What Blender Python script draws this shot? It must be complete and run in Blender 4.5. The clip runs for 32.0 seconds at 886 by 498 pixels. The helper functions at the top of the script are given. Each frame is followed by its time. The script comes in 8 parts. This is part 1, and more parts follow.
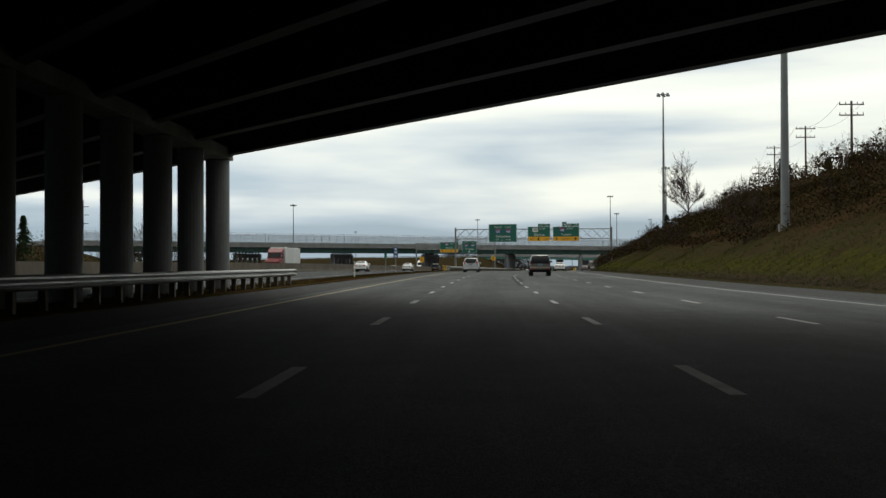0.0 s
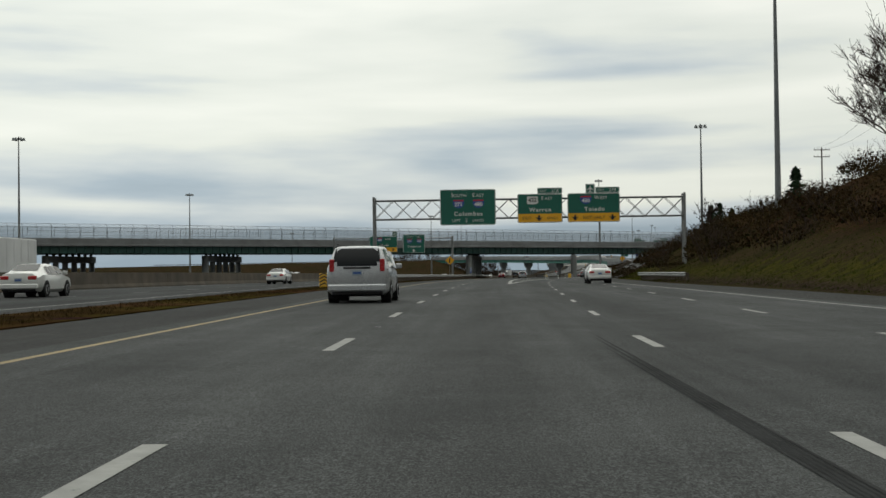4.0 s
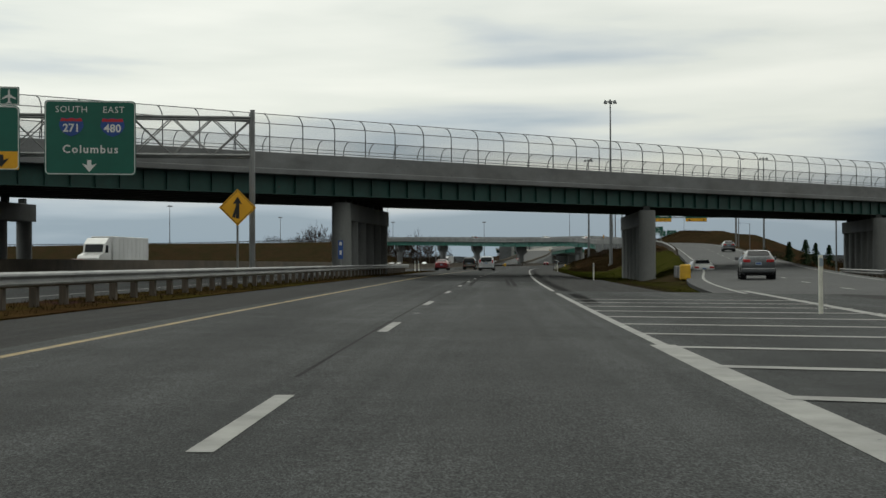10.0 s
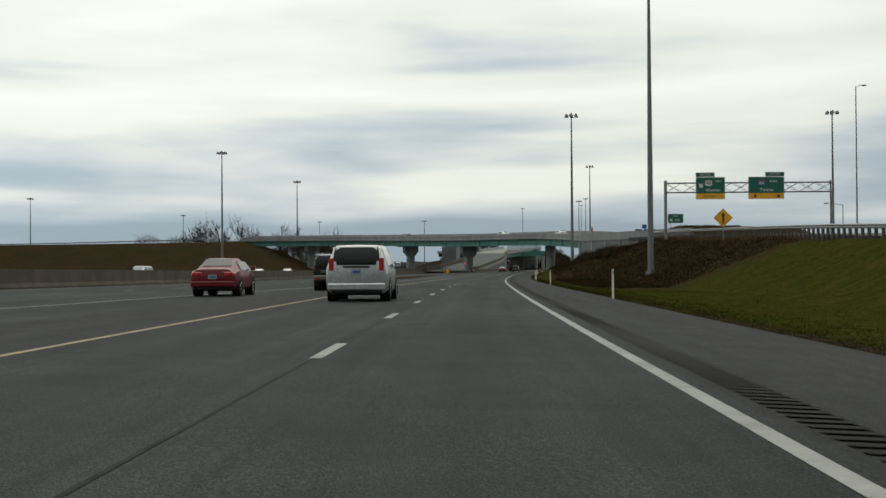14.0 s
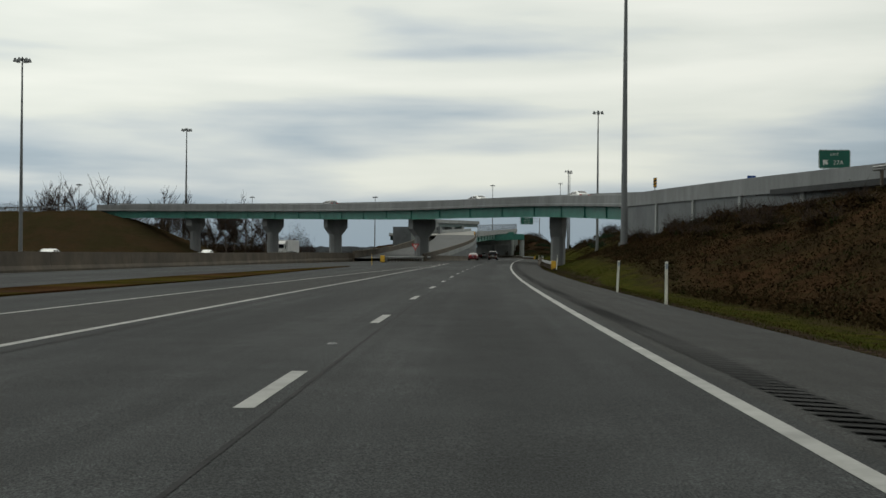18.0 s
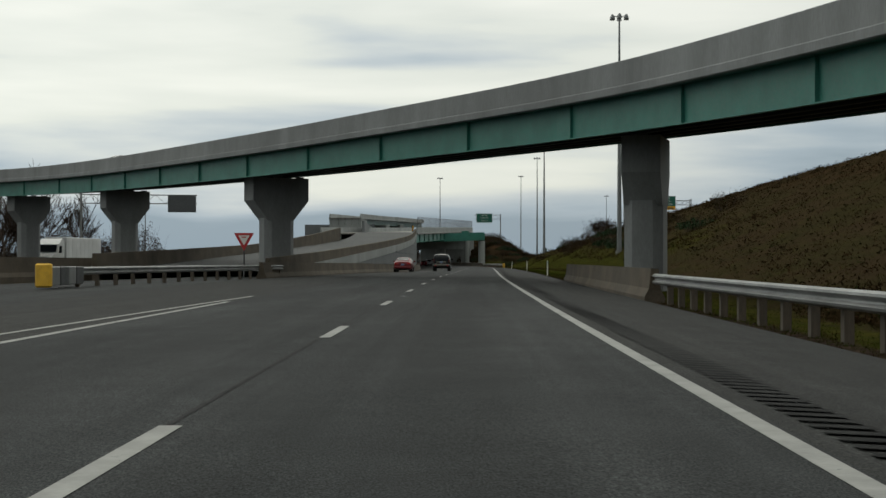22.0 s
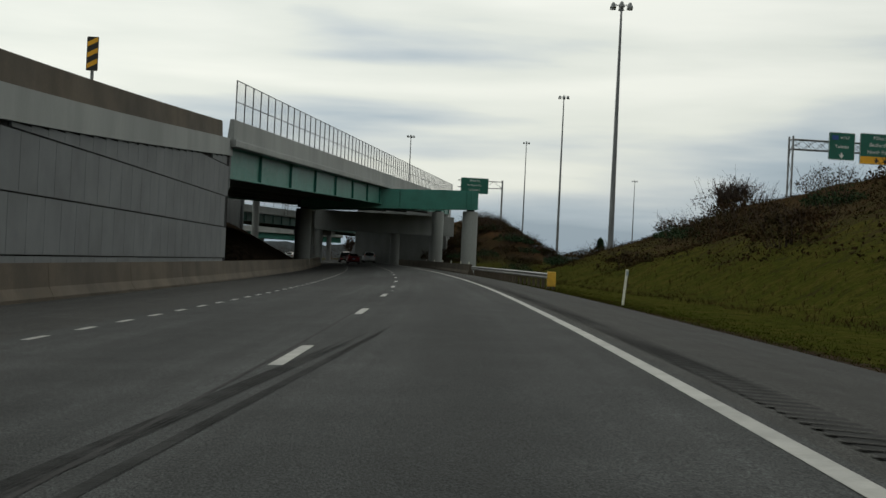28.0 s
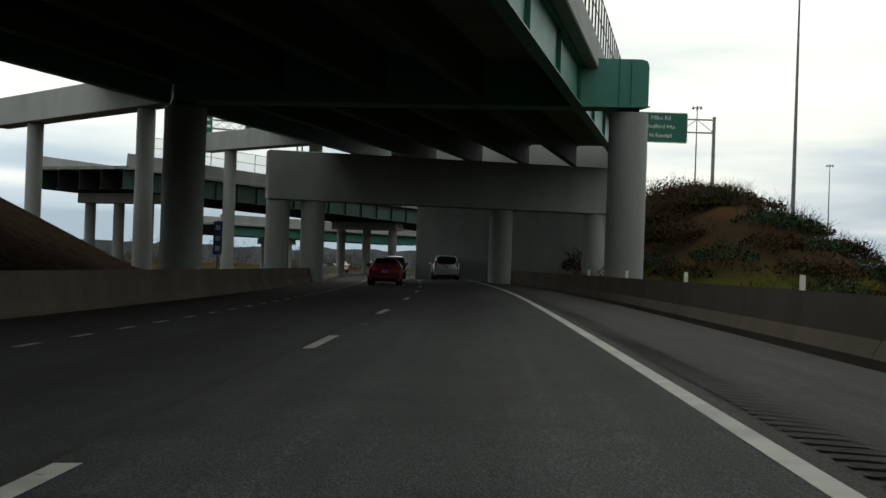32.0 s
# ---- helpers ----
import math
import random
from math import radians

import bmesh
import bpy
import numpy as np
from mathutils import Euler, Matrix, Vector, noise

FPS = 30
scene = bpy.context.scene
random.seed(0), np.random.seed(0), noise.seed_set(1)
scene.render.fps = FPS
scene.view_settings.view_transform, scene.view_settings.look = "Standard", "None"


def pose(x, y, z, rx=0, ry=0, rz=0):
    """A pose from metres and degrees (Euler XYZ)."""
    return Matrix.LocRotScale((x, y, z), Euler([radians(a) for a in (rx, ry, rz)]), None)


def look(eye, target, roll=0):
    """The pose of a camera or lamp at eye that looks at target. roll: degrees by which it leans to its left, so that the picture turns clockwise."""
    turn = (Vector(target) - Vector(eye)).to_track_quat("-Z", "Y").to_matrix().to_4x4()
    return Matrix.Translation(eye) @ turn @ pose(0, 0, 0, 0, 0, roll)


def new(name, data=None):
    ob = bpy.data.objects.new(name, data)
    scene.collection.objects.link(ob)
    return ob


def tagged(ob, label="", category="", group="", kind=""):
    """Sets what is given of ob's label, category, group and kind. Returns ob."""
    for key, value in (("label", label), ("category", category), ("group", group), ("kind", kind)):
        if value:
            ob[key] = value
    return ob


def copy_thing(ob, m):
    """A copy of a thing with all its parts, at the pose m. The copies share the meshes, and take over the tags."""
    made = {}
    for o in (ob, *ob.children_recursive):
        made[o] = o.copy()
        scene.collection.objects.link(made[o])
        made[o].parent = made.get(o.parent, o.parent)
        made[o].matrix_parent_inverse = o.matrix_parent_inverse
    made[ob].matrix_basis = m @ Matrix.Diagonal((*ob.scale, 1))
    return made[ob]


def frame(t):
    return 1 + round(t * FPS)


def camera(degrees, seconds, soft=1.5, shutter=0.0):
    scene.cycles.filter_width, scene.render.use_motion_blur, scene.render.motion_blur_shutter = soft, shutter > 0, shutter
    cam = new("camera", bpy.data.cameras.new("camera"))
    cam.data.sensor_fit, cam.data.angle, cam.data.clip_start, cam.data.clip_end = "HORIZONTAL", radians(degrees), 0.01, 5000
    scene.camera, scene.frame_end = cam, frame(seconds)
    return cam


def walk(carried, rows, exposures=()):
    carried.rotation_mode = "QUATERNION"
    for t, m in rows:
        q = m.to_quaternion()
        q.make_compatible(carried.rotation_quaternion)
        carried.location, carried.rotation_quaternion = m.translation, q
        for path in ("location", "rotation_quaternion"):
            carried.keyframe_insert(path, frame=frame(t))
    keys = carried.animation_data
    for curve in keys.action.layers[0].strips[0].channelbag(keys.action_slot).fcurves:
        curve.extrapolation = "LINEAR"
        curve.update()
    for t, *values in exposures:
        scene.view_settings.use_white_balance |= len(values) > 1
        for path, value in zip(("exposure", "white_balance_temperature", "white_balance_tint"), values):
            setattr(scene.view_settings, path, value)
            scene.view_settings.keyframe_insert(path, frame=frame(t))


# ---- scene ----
EXPOSURES = [(0.0, 0.38), (0.4, 0.58), (1.0, 0.85), (1.5, 0.65), (2.2, 0.37), (3.5, 0.15), (6.0, -0.04), (9.0, 0.06), (11.5, 0.18), (12.5, 0.35), (13.0, 0.28), (14.0, 0.2), (15.5, 0.05), (22.5, 0.1), (23.5, 0.25), (24.5, 0.2), (26.5, 0.1), (29.5, 0.15), (31.0, 0.4), (32.0, 0.5)]
# The camera rides in a car: seconds, place, then yaw, pitch and lean in degrees.
PATH = [
    (0.0, 2.24, 0.29, 0.807, 2.170, 0.924, -0.18),
    (0.5, 1.98, 16.20, 0.872, 1.934, 0.893, -0.38),
    (1.0, 1.79, 32.11, 0.939, 1.670, 0.878, -0.50),
    (1.5, 1.69, 48.00, 1.009, 1.389, 0.894, -0.54),
    (2.0, 1.66, 63.86, 1.087, 1.139, 0.958, -0.57),
    (2.5, 1.73, 79.71, 1.171, 0.898, 1.038, -0.56),
    (3.0, 1.85, 95.55, 1.260, 0.677, 1.106, -0.52),
    (3.5, 2.06, 111.40, 1.354, 0.531, 1.131, -0.63),
    (4.0, 2.23, 127.26, 1.442, 0.335, 1.119, -0.72),
    (4.5, 2.46, 143.11, 1.516, 0.042, 1.073, -0.71),
    (5.0, 2.79, 158.95, 1.576, -0.322, 1.000, -0.55),
    (5.5, 3.20, 174.77, 1.625, -0.654, 0.904, -0.27),
    (6.0, 3.64, 190.54, 1.663, -0.759, 0.791, -0.14),
    (6.5, 4.13, 206.35, 1.693, -0.825, 0.639, -0.03),
    (7.0, 4.70, 222.21, 1.716, -1.004, 0.651, 0.30),
    (7.5, 5.36, 238.07, 1.732, -1.160, 0.486, 0.17),
    (8.0, 5.96, 254.00, 1.741, -1.351, 0.468, -0.18),
    (8.5, 6.60, 270.00, 1.744, -1.629, 0.395, -0.47),
    (9.0, 7.32, 286.05, 1.740, -1.755, 0.451, -0.31),
    (9.5, 8.10, 302.15, 1.728, -1.931, 0.408, -0.44),
    (10.0, 9.06, 318.36, 1.709, -2.296, 0.514, -0.23),
    (10.5, 10.23, 334.60, 1.685, -2.754, 0.511, -0.42),
    (11.0, 11.54, 350.69, 1.660, -3.070, 0.571, -0.73),
    (11.5, 12.95, 366.62, 1.634, -3.376, 0.595, -1.35),
    (12.0, 14.42, 382.33, 1.608, -3.754, 0.612, -1.12),
    (12.5, 15.87, 397.94, 1.588, -4.048, 0.496, -0.66),
    (13.0, 17.39, 413.67, 1.575, -4.220, 0.397, -0.30),
    (13.5, 18.94, 429.49, 1.570, -4.486, 0.672, -0.41),
    (14.0, 20.54, 445.40, 1.565, -4.648, 0.744, -0.37),
    (14.5, 22.18, 461.35, 1.550, -4.759, 0.676, -0.31),
    (15.0, 23.87, 477.35, 1.526, -4.875, 0.534, -0.26),
    (15.5, 25.62, 493.36, 1.491, -5.062, 0.381, -0.17),
    (16.0, 27.39, 509.36, 1.447, -5.430, 0.281, 0.07),
    (16.5, 29.25, 525.38, 1.393, -5.648, 0.092, 0.23),
    (17.0, 31.15, 541.40, 1.335, -5.818, 0.108, 0.18),
    (17.5, 33.02, 557.37, 1.280, -5.985, 0.154, 0.38),
    (18.0, 34.94, 573.27, 1.229, -6.242, 0.183, 0.53),
    (18.5, 36.98, 589.06, 1.181, -6.510, 0.093, 0.55),
    (19.0, 39.09, 604.71, 1.132, -6.812, 0.125, 0.36),
    (19.5, 41.27, 620.28, 1.081, -6.999, 0.118, 0.20),
    (20.0, 43.52, 635.87, 1.033, -7.245, 0.130, 0.04),
    (20.5, 45.84, 651.56, 0.996, -7.549, 0.160, -0.07),
    (21.0, 48.25, 667.29, 0.973, -7.894, 0.177, -0.10),
    (21.5, 50.73, 683.17, 0.962, -8.200, 0.288, 0.01),
    (22.0, 53.32, 699.07, 0.964, -8.461, 0.530, 0.06),
    (22.5, 55.90, 714.84, 0.982, -8.584, 0.604, 0.35),
    (23.0, 58.56, 730.22, 1.010, -8.816, 0.623, 0.45),
    (23.5, 61.23, 745.45, 1.035, -8.978, 0.573, 0.40),
    (24.0, 63.90, 760.62, 1.057, -9.163, 0.730, 0.48),
    (24.5, 66.65, 775.90, 1.072, -9.334, 0.730, 0.53),
    (25.0, 69.41, 791.26, 1.079, -9.351, 0.727, 0.57),
    (25.5, 72.20, 806.65, 1.078, -9.364, 0.711, 0.79),
    (26.0, 75.00, 822.04, 1.070, -9.406, 0.671, 1.13),
    (26.5, 77.79, 837.39, 1.056, -9.439, 0.599, 1.51),
    (27.0, 80.49, 852.68, 1.035, -9.336, 0.484, 1.90),
    (27.5, 83.13, 867.91, 1.009, -9.310, 0.449, 2.31),
    (28.0, 85.72, 883.06, 0.978, -9.171, 0.434, 2.75),
    (28.5, 88.28, 898.17, 0.946, -8.761, 0.314, 2.89),
    (29.0, 90.80, 913.31, 0.916, -8.117, 0.368, 2.80),
    (29.5, 93.22, 928.51, 0.894, -7.310, 0.458, 2.46),
    (30.0, 95.49, 943.70, 0.877, -6.483, 0.445, 2.13),
    (30.5, 97.47, 958.88, 0.861, -5.796, 0.516, 2.06),
    (31.0, 99.29, 974.06, 0.846, -5.108, 0.656, 2.07),
    (31.5, 100.88, 989.24, 0.832, -4.424, 0.710, 2.06),
    (32.0, 102.32, 1004.43, 0.818, -3.741, 0.721, 2.02),
]


def ride(x, y, z, yaw, pitch, lean):
    c = math.cos(radians(pitch))
    return look((x, y, z), (x - math.sin(radians(yaw)) * c, y + math.cos(radians(yaw)) * c, z + math.sin(radians(pitch))), lean)


cam = camera(36.4, 32.0, soft=1.5)
walk(cam, [(t, ride(*p)) for t, *p in PATH], EXPOSURES)

# ---- measures of the place, in metres ----
KNOTS = [(1.69, -149.74), (0.97, -59.74), (0.49, 0.26), (-0.04, 63.84), (0.38, 127.28), (1.83, 190.62), (4.12, 254.15), (7.59, 318.48), (12.65, 382.4), (18.79, 445.65), (25.66, 509.57), (33.38, 573.37),
         (41.98, 636.2), (51.54, 699.19), (61.89, 761.03), (72.99, 822.34), (84.03, 883.31), (89.05, 913.61), (93.44, 943.93), (97.13, 974.27), (100.31, 1004.62), (105.23, 1064.41), (107.33, 1124.37), (106.61, 1184.36)]
GRADE = [(-150, -0.6), (0, -0.19), (64, 0.09), (127, 0.44), (190, 0.66), (254, 0.74), (318, 0.71), (383, 0.61), (446, 0.56), (510, 0.43), (575, 0.18), (638, -0.02), (702, -0.06), (764, 0.06), (827, 0.07), (889, -0.02), (950, -0.12), (1011, -0.18), (1200, -0.2)]
BANKS = [(-150, -0.4), (300, -0.4), (400, -0.7), (500, -0.2), (600, 0.3), (780, 0.4), (840, 1.2), (890, 2.6), (930, 2.4), (1011, 2.0), (1200, 2.0)]
DASH_ANCHORS = [(-63.2, 0), (58.7, 10), (107.5, 14), (204.6, 22), (264.0, 27), (300.7, 30), (424.0, 40), (522.8, 48), (620.7, 56), (682.4, 61), (744.3, 66), (853.6, 75), (901.7, 79), (976.8, 85), (1027.5, 89), (1173.8, 101)]
RAMP_KNOTS = [(12, 250, 0.60), (16.8, 293, 0.57), (21.3, 336, 0.55), (28, 379, 0.62), (38.5, 425, 0.92), (49, 476, 1.9), (61, 540, 3.7), (71, 600, 5.1), (75.5, 650, 6.0), (76.3, 690, 6.5), (76.3, 722, 6.85)]
RAMP_START = 82.0
FLY_KNOTS = [(70.8, 719, 6.85), (70.0, 738, 7.55), (67.2, 756, 8.1), (60.2, 775, 8.35), (52.4, 793.5, 8.5), (39.4, 826, 9.15), (27.6, 848, 9.65), (10.6, 865.5, 10.0), (-9, 878, 10.2)]
BANK_TOPS = [([(35, -120, 11), (35, 60, 11.5), (35, 150, 11.4), (35, 200, 10.2), (38, 290, 8.6), (52, 370, 7.5), (78, 440, 6.5), (92, 475, 6.5)], 5.0, 0.55),
             ([(28, 379, 0.48), (38.5, 425, 0.79), (49, 476, 1.78), (61, 540, 3.58), (71, 600, 4.98), (74.5, 640, 5.7)], 6.6, 0.42),
             ([(69.5, 642, 5.5), (70.3, 675, 4.8), (70.3, 695, 3.4), (70.8, 707, 2.5), (71.5, 722, 0.8)], 0.4, 0.30),
             ([(83, 985, 2.8), (85, 1030, 3.6), (83, 1055, 4.4), (78, 1086, 4.6), (68, 1100, 4.5)], 1.5, 0.50),
             ([(118, 745, 10), (130, 840, 13), (146, 920, 13.4), (158, 985, 13.2), (153, 1030, 9.4), (160, 1075, 4.0)], 7.0, 0.36),
             ([(120, 1105, 10.0), (128, 1140, 10.4), (138, 1180, 10.4)], 3.5, 0.50),
             ([(-12, 880, 9.8), (-60, 905, 9.6), (-130, 915, 9.0), (-260, 900, 8)], 7.5, 0.40),
             ([(-108, 325, 6.8), (-150, 292, 7.0), (-260, 206, 7.0)], 9.0, 0.45)]

# ---- world and light: broken overcast with a weak sun ahead ----
world = bpy.data.worlds.new("sky")
scene.world = world
world.use_nodes = True
wn, wl = world.node_tree.nodes, world.node_tree.links
wn.clear()


def wnode(kind, **values):
    node = wn.new(kind)
    for key, value in values.items():
        if key == "op":
            node.operation = value
        else:
            node.inputs[key.replace("_", " ")].default_value = value
    return node


def wmath(op, a, b=0.0):
    node = wn.new("ShaderNodeMath")
    node.operation = op
    for i, v in enumerate((a, b)):
        if isinstance(v, (int, float)):
            node.inputs[i].default_value = v
        else:
            wl.new(v, node.inputs[i])
    return node.outputs[0]


def wramp(fac, stops):
    node = wn.new("ShaderNodeValToRGB")
    ramp = node.color_ramp
    while len(ramp.elements) < len(stops):
        ramp.elements.new(0.5)
    for e, (p, c) in zip(ramp.elements, stops):
        e.position, e.color = p, (*c, 1)
    wl.new(fac, node.inputs[0])
    return node.outputs[0]


SUN_AZ, SUN_EL = 12.0, 50.0
sky = wn.new("ShaderNodeTexSky")
sky.sky_type, sky.sun_disc = "NISHITA", False
sky.sun_elevation, sky.sun_rotation = radians(SUN_EL), radians(SUN_AZ)
sky.air_density, sky.dust_density = 1.2, 2.0
coord = wn.new("ShaderNodeTexCoord")
sep = wn.new("ShaderNodeSeparateXYZ")
wl.new(coord.outputs["Generated"], sep.inputs[0])
height = sep.outputs[2]
# cloud sheets seen almost edge on: long flat streaks
mapped = wn.new("ShaderNodeMapping")
mapped.inputs["Scale"].default_value = (2.6, 2.6, 19.0)
mapped.inputs["Location"].default_value = (1.7, 0.4, 2.3)
wl.new(coord.outputs["Generated"], mapped.inputs[0])
streak = wnode("ShaderNodeTexNoise", Scale=1.0, Detail=4.0, Roughness=0.42, Distortion=0.25)
wl.new(mapped.outputs[0], streak.inputs["Vector"])
fine = wn.new("ShaderNodeMapping")
fine.inputs["Scale"].default_value = (14.0, 14.0, 95.0)
wl.new(coord.outputs["Generated"], fine.inputs[0])
wisps = wnode("ShaderNodeTexNoise", Scale=1.0, Detail=6.0, Roughness=0.55)
wl.new(fine.outputs[0], wisps.inputs["Vector"])
mixed = wmath("ADD", wmath("MULTIPLY", streak.outputs[0], 0.91), wmath("MULTIPLY", wisps.outputs[0], 0.09))
# more blue-grey towards the horizon, brighter above
low = wmath("MAXIMUM", wmath("SUBTRACT", 1.0, wmath("MULTIPLY", wmath("ABSOLUTE", height), 9.0)), 0.0)
cover = wmath("SUBTRACT", wmath("ADD", mixed, wmath("MULTIPLY", wmath("MAXIMUM", height, 0.0), 0.50)), wmath("MULTIPLY", low, 0.20))
tone = wramp(cover, [(0.32, (0.28, 0.37, 0.44)), (0.40, (0.395, 0.485, 0.55)), (0.475, (0.595, 0.655, 0.665)), (0.55, (0.79, 0.825, 0.755)), (0.68, (0.93, 0.95, 0.865))])
# the cloud sheet overhead is brighter than the band near the horizon
dome = wn.new("ShaderNodeMapRange")
dome.inputs["From Min"].default_value, dome.inputs["From Max"].default_value = 0.18, 1.0
dome.inputs["To Min"].default_value, dome.inputs["To Max"].default_value = 1.0, 2.15
wl.new(height, dome.inputs["Value"])
behind = wn.new("ShaderNodeMapRange")
behind.inputs["From Min"].default_value, behind.inputs["From Max"].default_value = -0.7, 0.6
behind.inputs["To Min"].default_value, behind.inputs["To Max"].default_value = 0.45, 1.0
wl.new(sep.outputs[1], behind.inputs["Value"])
shade = wn.new("ShaderNodeVectorMath")
shade.operation = "SCALE"
wl.new(tone, shade.inputs[0])
# a little darker away to the east
side = wn.new("ShaderNodeMapRange")
side.inputs["From Min"].default_value, side.inputs["From Max"].default_value = -0.25, 0.45
side.inputs["To Min"].default_value, side.inputs["To Max"].default_value = 1.02, 0.86
wl.new(sep.outputs[0], side.inputs["Value"])
wl.new(wmath("MULTIPLY", wmath("MULTIPLY", dome.outputs[0], side.outputs[0]), behind.outputs[0]), shade.inputs["Scale"])
tone = shade.outputs[0]
mix = wn.new("ShaderNodeMix")
mix.data_type = "RGBA"
mix.inputs[0].default_value = 0.008
wl.new(tone, mix.inputs[6])
wl.new(sky.outputs[0], mix.inputs[7])
back = wn.new("ShaderNodeBackground")
back.inputs[1].default_value = 0.90
wl.new(mix.outputs[2], back.inputs[0])
out = wn.new("ShaderNodeOutputWorld")
wl.new(back.outputs[0], out.inputs[0])

sun = new("sun", bpy.data.lights.new("sun", "SUN"))
sun.data.energy, sun.data.angle, sun.data.color = 0.15, radians(20), (0.97, 0.97, 0.91)
sun.matrix_world = look((0, 0, 0), (-math.sin(radians(SUN_AZ)) * math.cos(radians(SUN_EL)), -math.cos(radians(SUN_AZ)) * math.cos(radians(SUN_EL)), -math.sin(radians(SUN_EL))))

# ---- materials ----
def material(name, base, rough=0.8, metal=0.0, var=0.25, scale=3.0, fine=40.0, bump=0.15, other=None, spots=None, per_piece=0.0, wet=0.0, stretch=None, gloss=0.5):
    """A weathered surface: base colour varied at two scales, an optional second colour in patches, a fine bump."""
    m = bpy.data.materials.new(name)
    m.use_nodes = True
    n, l = m.node_tree.nodes, m.node_tree.links
    b = n["Principled BSDF"]
    geo = n.new("ShaderNodeNewGeometry")
    vec = geo.outputs["Position"]
    if stretch:
        mp = n.new("ShaderNodeMapping")
        mp.inputs["Scale"].default_value = stretch
        l.new(vec, mp.inputs[0])
        vec = mp.outputs[0]

    def noise_at(s, detail=5.0, rough_=0.6):
        t = n.new("ShaderNodeTexNoise")
        t.inputs["Scale"].default_value, t.inputs["Detail"].default_value, t.inputs["Roughness"].default_value = s, detail, rough_
        l.new(vec, t.inputs["Vector"])
        return t.outputs[0]

    def ramp(fac, a, b_, lo=0.35, hi=0.65):
        r = n.new("ShaderNodeMapRange")
        r.inputs["From Min"].default_value, r.inputs["From Max"].default_value = lo, hi
        r.inputs["To Min"].default_value, r.inputs["To Max"].default_value = a, b_
        l.new(fac, r.inputs["Value"])
        return r.outputs[0]

    big, small = noise_at(scale), noise_at(fine, 3.0)
    gain = n.new("ShaderNodeMath")
    gain.operation = "MULTIPLY"
    l.new(ramp(big, 1 - var, 1 + var), gain.inputs[0])
    l.new(ramp(small, 1 - var * 0.7, 1 + var * 0.7), gain.inputs[1])
    value = gain.outputs[0]
    if per_piece:
        info = n.new("ShaderNodeObjectInfo")
        g2 = n.new("ShaderNodeMath")
        g2.operation = "MULTIPLY"
        l.new(ramp(info.outputs["Random"], 1 - per_piece, 1 + per_piece, 0, 1), g2.inputs[0])
        l.new(value, g2.inputs[1])
        value = g2.outputs[0]
    col = n.new("ShaderNodeMix")
    col.data_type = "RGBA"
    col.inputs[6].default_value, col.inputs[7].default_value = (*base, 1), (*(other or base), 1)
    l.new(ramp(noise_at(scale * 0.37, 6.0, 0.65), 0, 1, 0.42, 0.6), col.inputs[0])
    hue = col.outputs[2]
    if spots:
        sp = n.new("ShaderNodeMix")
        sp.data_type = "RGBA"
        sp.inputs[7].default_value = (*spots[0], 1)
        l.new(hue, sp.inputs[6])
        l.new(ramp(noise_at(spots[1], 4.0, 0.7), 0, 1, spots[2], spots[2] + 0.08), sp.inputs[0])
        hue = sp.outputs[2]
    scaled = n.new("ShaderNodeVectorMath")
    scaled.operation = "SCALE"
    l.new(hue, scaled.inputs[0])
    l.new(value, scaled.inputs["Scale"])
    l.new(scaled.outputs[0], b.inputs["Base Color"])
    b.inputs["Metallic"].default_value = metal
    b.inputs["Specular IOR Level"].default_value = gloss
    l.new(ramp(small, max(rough - 0.1, 0.02), min(rough + 0.1, 1.0)), b.inputs["Roughness"])
    if wet:
        b.inputs["Coat Weight"].default_value, b.inputs["Coat Roughness"].default_value = wet, 0.12
    if bump:
        bp = n.new("ShaderNodeBump")
        bp.inputs["Strength"].default_value, bp.inputs["Distance"].default_value = bump, 0.02
        l.new(small, bp.inputs["Height"])
        l.new(bp.outputs[0], b.inputs["Normal"])
    return m


